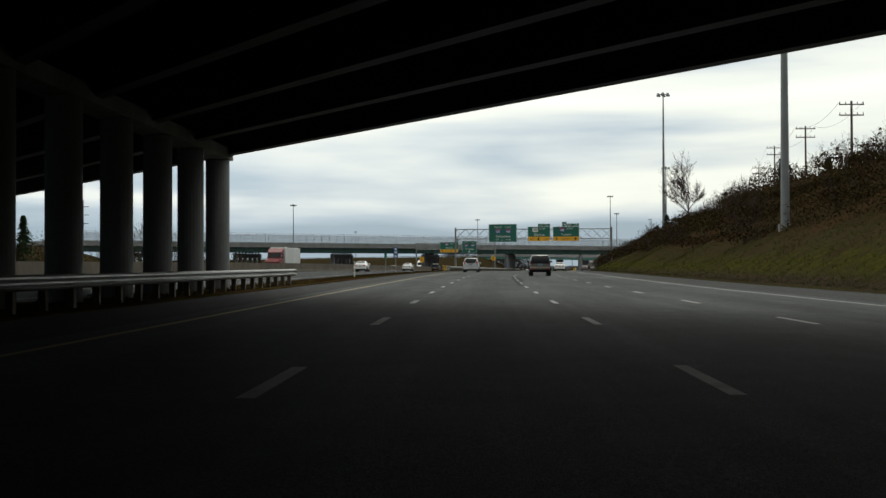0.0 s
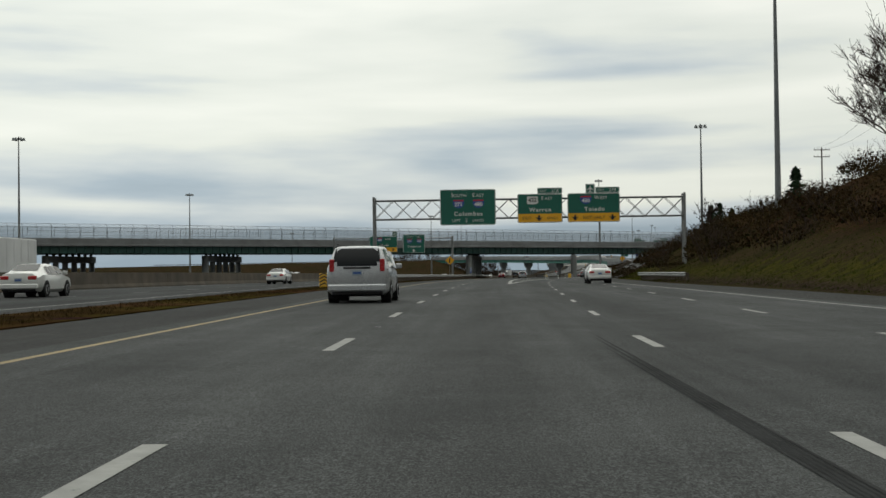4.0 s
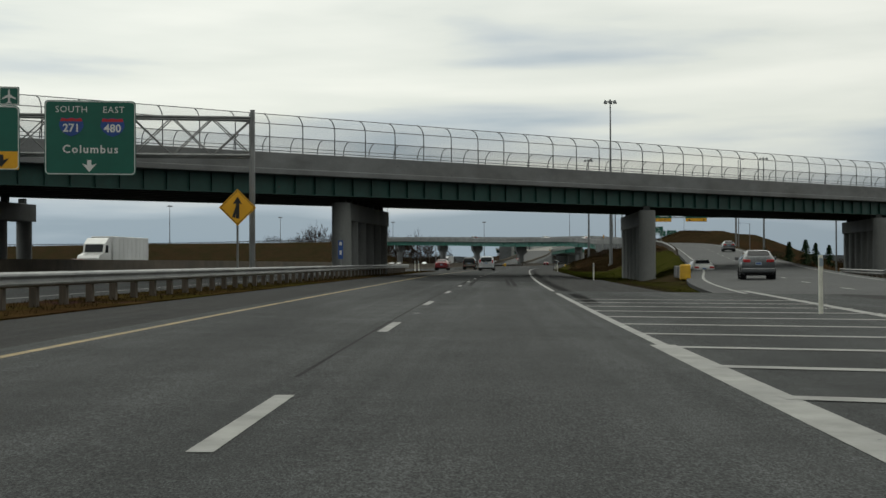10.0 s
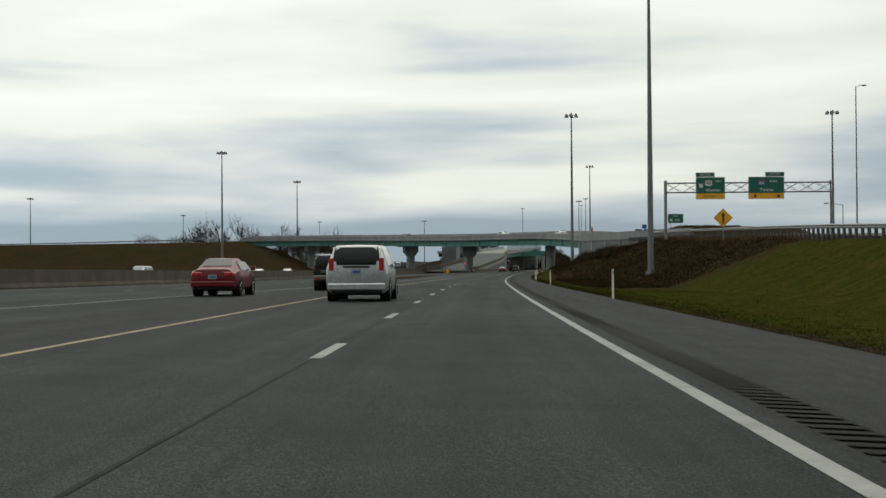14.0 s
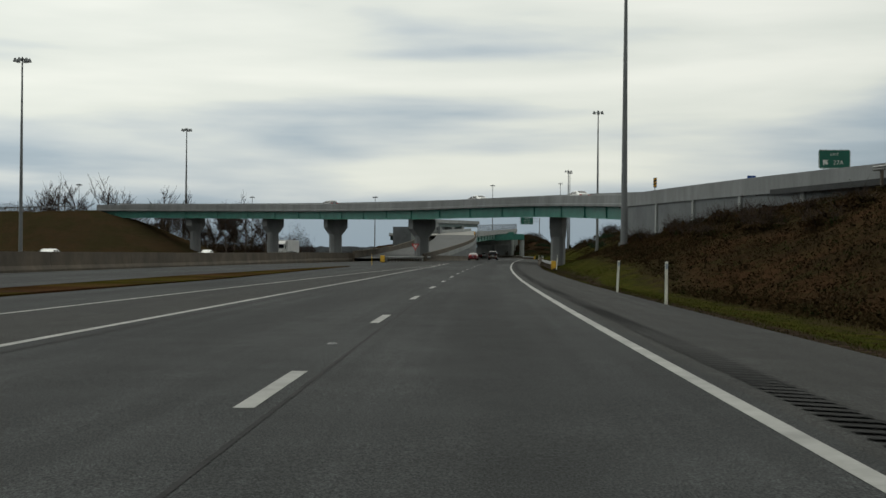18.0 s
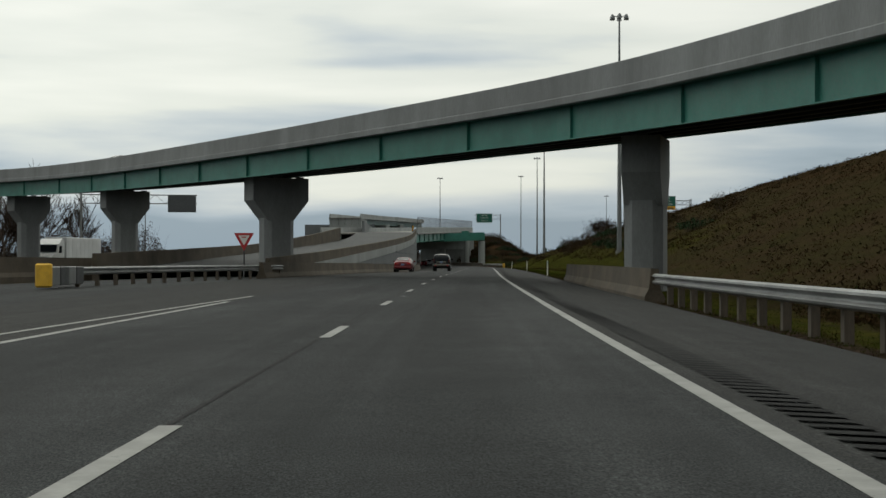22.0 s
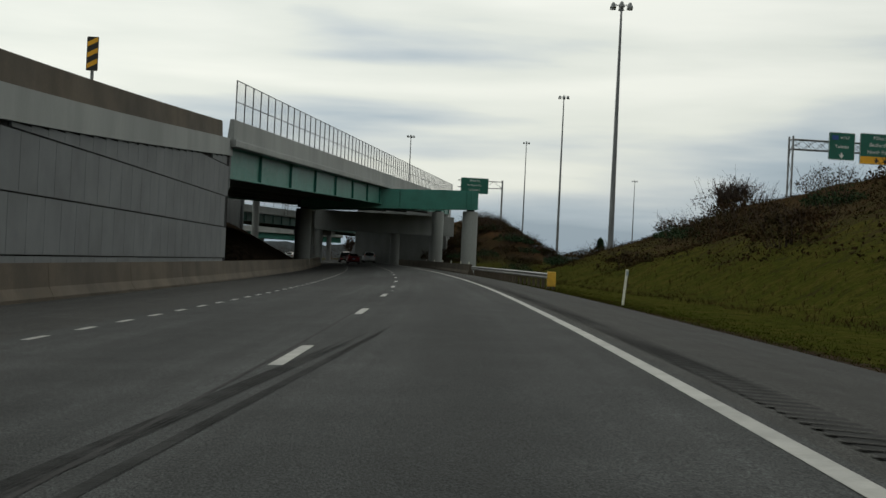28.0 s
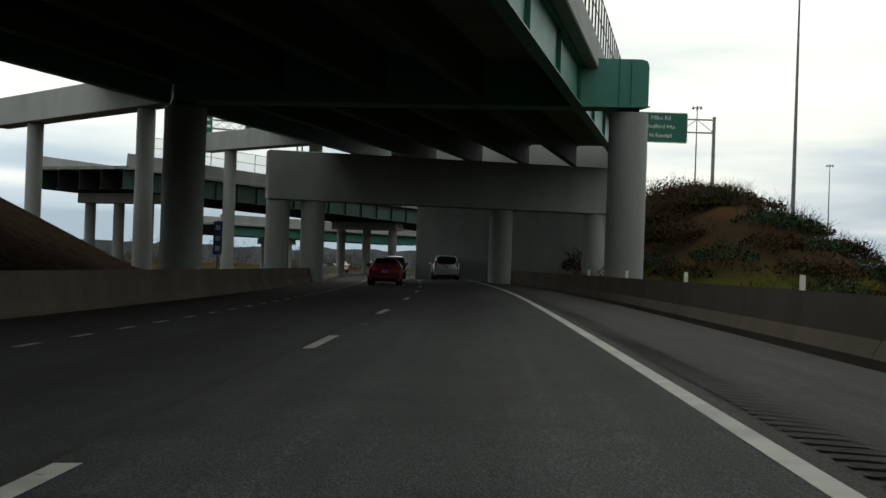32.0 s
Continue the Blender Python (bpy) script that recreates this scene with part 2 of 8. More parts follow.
def road_material(name, base, other, lanes=True, rough=0.80):
    """Asphalt that is worn along the way: paler wheel tracks, an oil-darkened lane middle, long streaks, stone grain."""
    m = bpy.data.materials.new(name)
    m.use_nodes = True
    n, l = m.node_tree.nodes, m.node_tree.links
    b = n["Principled BSDF"]

    def calc(op, a, b_=0.0, c=0.0):
        node = n.new("ShaderNodeMath")
        node.operation = op
        for k, v in enumerate((a, b_, c)):
            if isinstance(v, (int, float)):
                node.inputs[k].default_value = v
            else:
                l.new(v, node.inputs[k])
        return node.outputs[0]

    def noise_at(vec, size, scale=1.0, detail=4.0, rough_=0.6):
        mp = n.new("ShaderNodeMapping")
        mp.inputs["Scale"].default_value = size
        l.new(vec, mp.inputs[0])
        t = n.new("ShaderNodeTexNoise")
        t.inputs["Scale"].default_value, t.inputs["Detail"].default_value, t.inputs["Roughness"].default_value = scale, detail, rough_
        l.new(mp.outputs[0], t.inputs["Vector"])
        return t.outputs[0]

    def fit(v, lo, hi, a, b_):
        r = n.new("ShaderNodeMapRange")
        for key, x in (("From Min", lo), ("From Max", hi), ("To Min", a), ("To Max", b_)):
            r.inputs[key].default_value = x
        l.new(v, r.inputs["Value"])
        return r.outputs[0]

    way = n.new("ShaderNodeAttribute")
    way.attribute_name = "way"
    along = way.outputs["Vector"]
    place_ = n.new("ShaderNodeNewGeometry").outputs["Position"]
    patch = noise_at(along, (0.30, 0.045, 1.0), 1.0, 5.0, 0.62)
    streak = noise_at(along, (3.2, 0.035, 1.0), 1.0, 4.0, 0.55)
    blot = noise_at(place_, (0.9, 0.9, 0.9), 1.0, 5.0, 0.65)
    grain = noise_at(place_, (80.0, 32.0, 80.0), 1.0, 2.0, 0.8)
    stone = noise_at(place_, (26.0, 11.0, 26.0), 1.0, 2.0, 0.6)
    gain = calc("MULTIPLY", fit(patch, 0.3, 0.7, 0.80, 1.18), fit(streak, 0.3, 0.7, 0.84, 1.16))
    gain = calc("MULTIPLY", gain, fit(blot, 0.3, 0.7, 0.84, 1.16))
    gain = calc("MULTIPLY", gain, fit(grain, 0.36, 0.66, 0.45, 1.75))
    gain = calc("MULTIPLY", gain, fit(stone, 0.35, 0.65, 0.72, 1.30))
    if lanes:
        split = n.new("ShaderNodeSeparateXYZ")
        l.new(along, split.inputs[0])
        # 1 at the middle of a lane, -1 on the lane line
        mid = calc("MULTIPLY", calc("COSINE", calc("MULTIPLY", split.outputs[0], 2 * math.pi / 3.64)), -1.0)
        oil = calc("MULTIPLY", fit(mid, 0.35, 1.0, 0.0, 1.0), fit(streak, 0.35, 0.65, 0.10, 0.24))
        gain = calc("MULTIPLY", gain, calc("SUBTRACT", 1.06, oil))
    mix_ = n.new("ShaderNodeMix")
    mix_.data_type = "RGBA"
    mix_.inputs[6].default_value, mix_.inputs[7].default_value = (*base, 1), (*other, 1)
    l.new(fit(patch, 0.42, 0.6, 0.0, 1.0), mix_.inputs[0])
    scaled = n.new("ShaderNodeVectorMath")
    scaled.operation = "SCALE"
    l.new(mix_.outputs[2], scaled.inputs[0])
    l.new(gain, scaled.inputs["Scale"])
    l.new(scaled.outputs[0], b.inputs["Base Color"])
    b.inputs["Specular IOR Level"].default_value = 0.04
    l.new(fit(stone, 0.3, 0.7, rough - 0.1, rough + 0.08), b.inputs["Roughness"])
    bp = n.new("ShaderNodeBump")
    bp.inputs["Strength"].default_value, bp.inputs["Distance"].default_value = 0.45, 0.012
    l.new(grain, bp.inputs["Height"])
    l.new(bp.outputs[0], b.inputs["Normal"])
    return m


ASPHALT = road_material("asphalt", (0.02373, 0.02553, 0.02634), (0.02782, 0.02962, 0.03027))
OLD_ASPHALT = road_material("older paler asphalt", (0.03834, 0.0408, 0.0413), (0.04522, 0.04767, 0.04818))
SHOULDER = road_material("shoulder asphalt", (0.03193, 0.03284, 0.03269), (0.02813, 0.0285, 0.02782), False, 0.85)
SIDE_ASPHALT = material("asphalt of side roads", (0.02899, 0.03097, 0.03229), 0.75, var=0.2, scale=0.35, fine=30, bump=0.4, other=(0.03426, 0.03624, 0.03756), gloss=0.2)
JOINT_STRIP = material("darker worn asphalt", (0.01997, 0.02108, 0.0221), 0.95, var=0.3, scale=1.4, fine=24, bump=0.4, other=(0.02337, 0.02465, 0.0255), gloss=0.05)
TAR = material("tar seam", (0.02304, 0.02304, 0.02376), 0.9, var=0.3, scale=2.0, fine=30, gloss=0.06)
GROOVE = material("pressed asphalt groove", (0.0192, 0.01968, 0.02016), 0.95, var=0.3, scale=2.0, fine=30, gloss=0.05)
RUBBER_MARK = material("tyre rubber on asphalt", (0.01584, 0.01628, 0.01672), 0.95, var=0.4, scale=1.5, fine=30, bump=0.4, other=(0.022, 0.02288, 0.02332), gloss=0.05)
PAINT = material("white road paint", (0.2106, 0.2128, 0.2014), 0.75, var=0.16, scale=2.5, fine=25, other=(0.1694, 0.1716, 0.1648), spots=((0.05036, 0.07324, 0.07096), 9.0, 0.66))
YELLOW_LINE = material("yellow road paint", (0.2296, 0.1696, 0.06561), 0.75, var=0.2, scale=2.0, fine=25, other=(0.1805, 0.1422, 0.07108), spots=((0.08205, 0.07655, 0.06561), 7.0, 0.6))
CONCRETE = material("weathered concrete", (0.1745, 0.1818, 0.1795), 0.85, var=0.14, scale=0.5, fine=14, bump=0.15, other=(0.1687, 0.1757, 0.1764), stretch=(1, 1, 0.35))
NEW_CONCRETE = material("pale concrete", (0.2334, 0.249, 0.2462), 0.82, var=0.10, scale=0.4, fine=14, bump=0.12, other=(0.1893, 0.2025, 0.2017), stretch=(1, 1, 0.3))
GREY_CONCRETE = material("grey rain-streaked concrete", (0.188, 0.198, 0.202), 0.86, var=0.14, scale=0.5, fine=12, bump=0.15, other=(0.158, 0.166, 0.170), stretch=(1, 1, 0.3))
OLD_CONCRETE = material("stained old concrete", (0.1785, 0.1742, 0.1615), 0.88, var=0.2, scale=0.6, fine=12, bump=0.25, other=(0.1275, 0.1232, 0.1105), spots=((0.06375, 0.0578, 0.0493), 0.8, 0.64), stretch=(1, 1, 0.4))
PEELING = material("pale peeling concrete", (0.1638, 0.1707, 0.1742), 0.85, var=0.14, scale=0.5, fine=9, bump=0.3, other=(0.1394, 0.1428, 0.1428), spots=((0.04182, 0.03624, 0.03136), 1.1, 0.69), stretch=(1, 1, 1.8))
TAN_CONCRETE = material("tan stained concrete", (0.08262, 0.06854, 0.05202), 0.92, var=0.2, scale=0.5, fine=12, bump=0.25, other=(0.06426, 0.05508, 0.04406), gloss=0.2)
WALL_PANEL = material("grey wall panel", (0.1166, 0.1272, 0.1338), 0.88, var=0.12, scale=0.6, fine=16, bump=0.2, other=(0.1013, 0.1105, 0.1172), per_piece=0.05)
GREEN_STEEL = material("teal green painted steel", (0.025, 0.150, 0.120), 0.5, var=0.12, scale=0.8, fine=10, bump=0.04, other=(0.032, 0.168, 0.135))
DULL_GREEN = material("dull green painted steel", (0.008568, 0.05141, 0.04284), 0.55, var=0.2, scale=0.7, fine=10, bump=0.04, other=(0.01224, 0.05998, 0.05018), spots=((0.04284, 0.0306, 0.02448), 2.0, 0.68))
# near-black steel: the shade below the decks is put into this colour
SHADED_DARK_STEEL = material("dark steel with deck shade in it", (0.016, 0.021, 0.020), 0.6, var=0.2, scale=0.7)
GALV = material("galvanized steel", (0.2142, 0.2193, 0.2193), 0.5, 0.55, var=0.15, scale=1.5, fine=20, bump=0.05, other=(0.1683, 0.1734, 0.1734))
MAST = material("grey mast steel", (0.1515, 0.1627, 0.1683), 0.55, 0.35, var=0.12, scale=0.5, fine=12, bump=0.03)
DARK_METAL = material("dark metal", (0.05, 0.052, 0.055), 0.5, 0.3, var=0.2)
WOOD_POST = material("weathered timber", (0.0715, 0.05775, 0.044), 0.9, var=0.3, scale=2.0, fine=18, stretch=(1, 1, 0.2))
GRASS = material("dry autumn grass", (0.0294, 0.02447, 0.006272), 0.95, var=0.4, scale=0.22, fine=9, bump=0.9, other=(0.0392, 0.02128, 0.01075), spots=((0.0252, 0.0133, 0.01344), 0.35, 0.57), gloss=0.0)
RUST_LEAF = material("dead rust-brown leaves", (0.03337, 0.01989, 0.01009), 0.95, var=0.45, scale=0.8, fine=10, other=(0.02368, 0.01872, 0.008743), spots=((0.0183, 0.02457, 0.008073), 0.6, 0.56), gloss=0.0)
BARK = material("bare bark", (0.085, 0.068, 0.055), 0.9, var=0.3, scale=3, fine=20, gloss=0.0)
TWIG = material("grey brown twigs", (0.04212, 0.0324, 0.02722), 0.9, var=0.35, scale=0.8, fine=10, gloss=0.0)
NEEDLES = material("dark conifer needles", (0.018, 0.034, 0.017), 0.9, var=0.45, scale=1.2, fine=12, gloss=0.0)
DRY_STEM = material("dry weeds", (0.04, 0.0256, 0.0112), 0.95, var=0.4, scale=0.5, fine=10, other=(0.0272, 0.0216, 0.0088), gloss=0.0)
BLADES = material("grass blades", (0.02496, 0.0384, 0.00336), 0.95, var=0.4, scale=0.3, fine=8, other=(0.0288, 0.03168, 0.00432), gloss=0.0)
SIGN_GREEN = material("green sign sheeting", (0.0042, 0.1026, 0.072), 0.45, var=0.08, scale=1.0, bump=0)
SIGN_YELLOW = material("yellow sign sheeting", (0.72, 0.36, 0.010), 0.45, var=0.08, scale=1.0, bump=0)
SIGN_BLUE = material("blue sign sheeting", (0.02, 0.07, 0.26), 0.45, var=0.1, scale=1.0, bump=0)
SIGN_RED = material("red sign sheeting", (0.42, 0.02, 0.025), 0.45, var=0.1, scale=1.0, bump=0)
SIGN_WHITE = material("white sign sheeting", (0.624, 0.632, 0.616), 0.45, var=0.05, scale=1.0, bump=0)
SIGN_BLACK = material("black sign sheeting", (0.012, 0.012, 0.012), 0.5, var=0.1, bump=0)
SIGN_BACK = material("bare aluminium sign back", (0.08, 0.086, 0.092), 0.55, 0.4, var=0.1)
YELLOW_BOX = material("faded yellow plastic", (0.62, 0.36, 0.02), 0.6, var=0.15, scale=2.0, other=(0.5, 0.3, 0.03))
WHITE_POST = material("off-white plastic post", (0.62, 0.62, 0.55), 0.6, var=0.15, scale=3.0)
FAR_HAZE = material("far woods with haze in the colour", (0.11, 0.1238, 0.1375), 0.95, var=0.25, scale=0.05, fine=0.6, bump=0, other=(0.088, 0.099, 0.11))
RUBBER = material("black rubber", (0.010, 0.010, 0.011), 0.85, var=0.2, gloss=0.12)
RIM = material("grey alloy", (0.38, 0.39, 0.40), 0.35, 0.7, var=0.1)
CAR_SILVER = material("silver car paint", (0.42, 0.43, 0.45), 0.3, 0.45, var=0.05, bump=0, wet=0.6)
CAR_PEWTER = material("pewter car paint", (0.132, 0.1216, 0.1025), 0.35, 0.4, var=0.06, bump=0, wet=0.6)
CAR_WHITE = material("white car paint", (0.5184, 0.5256, 0.5184), 0.3, 0.0, var=0.05, bump=0, wet=0.6)
CAR_RED = material("red car paint", (0.115, 0.005, 0.009), 0.4, 0.0, var=0.06, bump=0, wet=0.15, gloss=0.3)
CAR_BLACK = material("black car paint", (0.016, 0.017, 0.02), 0.25, 0.1, var=0.06, bump=0, wet=0.6)
CAR_GREY = material("grey car paint", (0.10, 0.105, 0.112), 0.3, 0.4, var=0.06, bump=0, wet=0.6)
TRIM = material("dark plastic trim", (0.014, 0.014, 0.015), 0.7, var=0.15, gloss=0.2)
SMOKED = material("smoked red lamp", (0.085, 0.010, 0.009), 0.25, var=0.05, bump=0, wet=0.5)
TAIL = material("red tail lamp", (0.33, 0.010, 0.012), 0.25, var=0.05, bump=0, wet=0.5)
LAMP = material("clear lamp glass", (0.62, 0.64, 0.66), 0.2, 0.2, var=0.05, bump=0, wet=0.5)
PLATE = material("pale plate", (0.24, 0.29, 0.34), 0.5, var=0.05, bump=0)
CARGO = material("white trailer skin", (0.496, 0.504, 0.504), 0.45, var=0.08, scale=0.4, bump=0.03, other=(0.432, 0.44, 0.44))


def ground_material():
    """Autumn ground: dry grass, greener grass, rusty brush and bare soil that run into one another in ragged patches."""
    m = bpy.data.materials.new("autumn ground")
    m.use_nodes = True
    n, l = m.node_tree.nodes, m.node_tree.links
    b = n["Principled BSDF"]
    pos = n.new("ShaderNodeNewGeometry").outputs["Position"]
    cov = n.new("ShaderNodeAttribute")
    cov.attribute_name = "cover"
    sep_ = n.new("ShaderNodeSeparateXYZ")
    l.new(cov.outputs["Vector"], sep_.inputs[0])

    def noise_at(scale, detail=5.0, rough_=0.65):
        t = n.new("ShaderNodeTexNoise")
        t.inputs["Scale"].default_value, t.inputs["Detail"].default_value, t.inputs["Roughness"].default_value = scale, detail, rough_
        l.new(pos, t.inputs["Vector"])
        return t.outputs[0]

    def fit(v, lo, hi, a, b_):
        r = n.new("ShaderNodeMapRange")
        for key, x in (("From Min", lo), ("From Max", hi), ("To Min", a), ("To Max", b_)):
            r.inputs[key].default_value = x
        l.new(v, r.inputs["Value"])
        return r.outputs[0]

    def calc(op, a, b_):
        node = n.new("ShaderNodeMath")
        node.operation = op
        for k, v in enumerate((a, b_)):
            if isinstance(v, (int, float)):
                node.inputs[k].default_value = v
            else:
                l.new(v, node.inputs[k])
        return node.outputs[0]

    def blend(fac, a, c):
        node = n.new("ShaderNodeMix")
        node.data_type = "RGBA"
        l.new(fac, node.inputs[0])
        for k, v in ((6, a), (7, c)):
            if isinstance(v, tuple):
                node.inputs[k].default_value = (*v, 1)
            else:
                l.new(v, node.inputs[k])
        return node.outputs[2]

    wide, clump, tuft, blade = noise_at(0.16), noise_at(0.75, 6.0), noise_at(3.2, 5.0), noise_at(17.0, 3.0, 0.7)
    ragged = calc("ADD", calc("MULTIPLY", clump, 0.6), calc("MULTIPLY", tuft, 0.4))
    dry = blend(fit(wide, 0.42, 0.58, 0, 1), (0.0315, 0.0268, 0.0128), (0.0365, 0.0262, 0.0150))
    dry = blend(fit(ragged, 0.52, 0.62, 0, 0.7), dry, (0.02706, 0.02624, 0.0082))
    lush = blend(fit(clump, 0.42, 0.6, 0, 1), (0.02952, 0.03526, 0.00656), (0.03936, 0.0369, 0.00902))
    lush = blend(fit(tuft, 0.55, 0.66, 0, 0.6), lush, (0.041, 0.02952, 0.0123))
    rust = blend(fit(wide, 0.44, 0.57, 0, 1), (0.0265, 0.0180, 0.0102), (0.0420, 0.0235, 0.0128))
    rust = blend(fit(ragged, 0.50, 0.60, 0, 0.8), rust, (0.02132, 0.01968, 0.0082))
    bare = blend(fit(tuft, 0.42, 0.6, 0, 1), (0.02296, 0.01722, 0.01312), (0.03772, 0.02788, 0.0205))

    def mask(channel, spread=1.0):
        return fit(calc("ADD", channel, calc("MULTIPLY", calc("SUBTRACT", ragged, 0.5), spread * 2.4)), 0.38, 0.62, 0, 1)

    hue = blend(mask(sep_.outputs[0]), dry, lush)
    hue = blend(mask(sep_.outputs[1]), hue, rust)
    hue = blend(mask(sep_.outputs[2], 0.8), hue, bare)
    gain = calc("MULTIPLY", calc("MULTIPLY", fit(blade, 0.3, 0.7, 0.48, 1.28), fit(tuft, 0.3, 0.7, 0.72, 1.28)), fit(clump, 0.3, 0.7, 0.85, 1.15))
    scaled = n.new("ShaderNodeVectorMath")
    scaled.operation = "SCALE"
    l.new(hue, scaled.inputs[0])
    l.new(gain, scaled.inputs["Scale"])
    l.new(scaled.outputs[0], b.inputs["Base Color"])
    b.inputs["Roughness"].default_value, b.inputs["Specular IOR Level"].default_value = 1.0, 0.0
    bp = n.new("ShaderNodeBump")
    bp.inputs["Strength"].default_value, bp.inputs["Distance"].default_value = 0.8, 0.10
    l.new(calc("ADD", calc("MULTIPLY", tuft, 1.0), calc("MULTIPLY", blade, 0.35)), bp.inputs["Height"])
    l.new(bp.outputs[0], b.inputs["Normal"])
    return m


GROUND = ground_material()


def glass_material(name, tint, rough=0.04):
    m = bpy.data.materials.new(name)
    m.use_nodes = True
    b = m.node_tree.nodes["Principled BSDF"]
    b.inputs["Base Color"].default_value, b.inputs["Roughness"].default_value = (*tint, 1), rough
    b.inputs["Specular IOR Level"].default_value = 0.2
    return m


DARK_GLASS = glass_material("dark tinted glass", (0.012, 0.014, 0.016))


def emitting(name, colour, strength):
    m = bpy.data.materials.new(name)
    m.use_nodes = True
    b = m.node_tree.nodes["Principled BSDF"]
    b.inputs["Base Color"].default_value = (*colour, 1)
    b.inputs["Emission Color"].default_value, b.inputs["Emission Strength"].default_value = (*colour, 1), strength
    return m


HEAD = emitting("lit headlamp", (0.95, 0.93, 0.85), 1.5)
# clear mesh of a see-through fence panel
MESH_FILM = bpy.data.materials.new("fine wire mesh")
MESH_FILM.use_nodes = True
mn, ml = MESH_FILM.node_tree.nodes, MESH_FILM.node_tree.links
mb = mn["Principled BSDF"]
mb.inputs["Base Color"].default_value, mb.inputs["Roughness"].default_value, mb.inputs["Metallic"].default_value = (0.30, 0.32, 0.33, 1), 0.6, 0.3
mt, mm = mn.new("ShaderNodeBsdfTransparent"), mn.new("ShaderNodeMixShader")
mm.inputs[0].default_value = 0.24
ml.new(mt.outputs[0], mm.inputs[1])
ml.new(mb.outputs[0], mm.inputs[2])
ml.new(mm.outputs[0], mn["Material Output"].inputs[0])

# ---- building tools ----
def thing(name, label, category, x=0.0, y=0.0, z=0.0, turn=0.0, group="", kind=""):
    ob = new(name)
    ob.matrix_basis = pose(x, y, z, 0, 0, turn)
    ob.empty_display_size = 0.2
    return tagged(ob, label, category, group, kind)


def finish(bm, name, mats, smooth=False):
    me = bpy.data.meshes.new(name)
    bm.normal_update()
    bm.to_mesh(me)
    bm.free()
    for m in mats if isinstance(mats, (list, tuple)) else (mats,):
        me.materials.append(m)
    if smooth:
        me.polygons.foreach_set("use_smooth", [True] * len(me.polygons))
    return me


def part(name, bm, mat, parent, label="", smooth=False):
    ob = new(name, finish(bm, name, mat, smooth))
    ob.parent = parent
    return tagged(ob, label)


def setting(name, bm, mat, label, category="", smooth=False):
    return tagged(new(name, finish(bm, name, mat, smooth)), label, category or name.split("_")[0], "", "structure")


def quad(bm, a, b, c, d, mi=0):
    f = bm.faces.new([bm.verts.new(p) for p in (a, b, c, d)])
    f.material_index = mi
    return f


def box(bm, x0, x1, y0, y1, z0, z1, m=None, bevel=0.0):
    vs = [bm.verts.new(Vector((x, y, z))) for z in (z0, z1) for y in (y0, y1) for x in (x0, x1)]
    fs = [bm.faces.new([vs[i] for i in idx]) for idx in ((0, 2, 3, 1), (4, 5, 7, 6), (0, 1, 5, 4), (2, 6, 7, 3), (0, 4, 6, 2), (1, 3, 7, 5))]
    if bevel:
        es = list({e for f in fs for e in f.edges})
        made = bmesh.ops.bevel(bm, geom=es, offset=bevel, segments=1, affect="EDGES")
        vs = list({v for f in made["faces"] for v in f.verts} | {v for v in vs if v.is_valid})
    if m is not None:
        bmesh.ops.transform(bm, matrix=m, verts=vs)
    return bm


def beam(bm, p, q, w, h=None, up=(0, 0, 1)):
    """A rectangular bar from p to q."""
    p, q, h = Vector(p), Vector(q), h or w
    a = (q - p).normalized()
    u = Vector(up)
    if abs(a.dot(u)) > 0.98:
        u = Vector((0, 1, 0))
    r = a.cross(u).normalized()
    u = r.cross(a)
    ring = [[bm.verts.new(o + r * (sx * w / 2) + u * (sz * h / 2)) for sx, sz in ((-1, -1), (1, -1), (1, 1), (-1, 1))] for o in (p, q)]
    for i in range(4):
        j = (i + 1) % 4
        bm.faces.new((ring[0][i], ring[0][j], ring[1][j], ring[1][i]))
    bm.faces.new(ring[0][::-1])
    bm.faces.new(ring[1])
    return bm


def tube(bm, points, radii, seg=8, caps=True):
    """A round bar through the points."""
    rings, pts = [], [Vector(p) for p in points]
    if isinstance(radii, (int, float)):
        radii = [radii] * len(pts)
    for i, p in enumerate(pts):
        a = (pts[min(i + 1, len(pts) - 1)] - pts[max(i - 1, 0)]).normalized()
        r = a.cross(Vector((0, 0, 1)) if abs(a.z) < 0.95 else Vector((0, 1, 0))).normalized()
        u = r.cross(a)
        rings.append([bm.verts.new(p + (r * math.cos(t) + u * math.sin(t)) * radii[i]) for t in (2 * math.pi * k / seg for k in range(seg))])
    for a, b in zip(rings, rings[1:]):
        for k in range(seg):
            bm.faces.new((a[k], a[(k + 1) % seg], b[(k + 1) % seg], b[k]))
    if caps and seg > 2:
        bm.faces.new(rings[0][::-1])
        bm.faces.new(rings[-1])
    return bm


def loft(bm, sections, closed=False, mi=0):
    """Faces between successive rows of points."""
    rows = [[bm.verts.new(p) for p in row] for row in sections]
    n = len(rows[0])
    for a, b in zip(rows, rows[1:]):
        for k in range(n if closed else n - 1):
            f = bm.faces.new((a[k], a[(k + 1) % n], b[(k + 1) % n], b[k]))
            f.material_index = mi
    if closed:
        bm.faces.new(rows[0][::-1]).material_index = mi
        bm.faces.new(rows[-1]).material_index = mi
    return bm


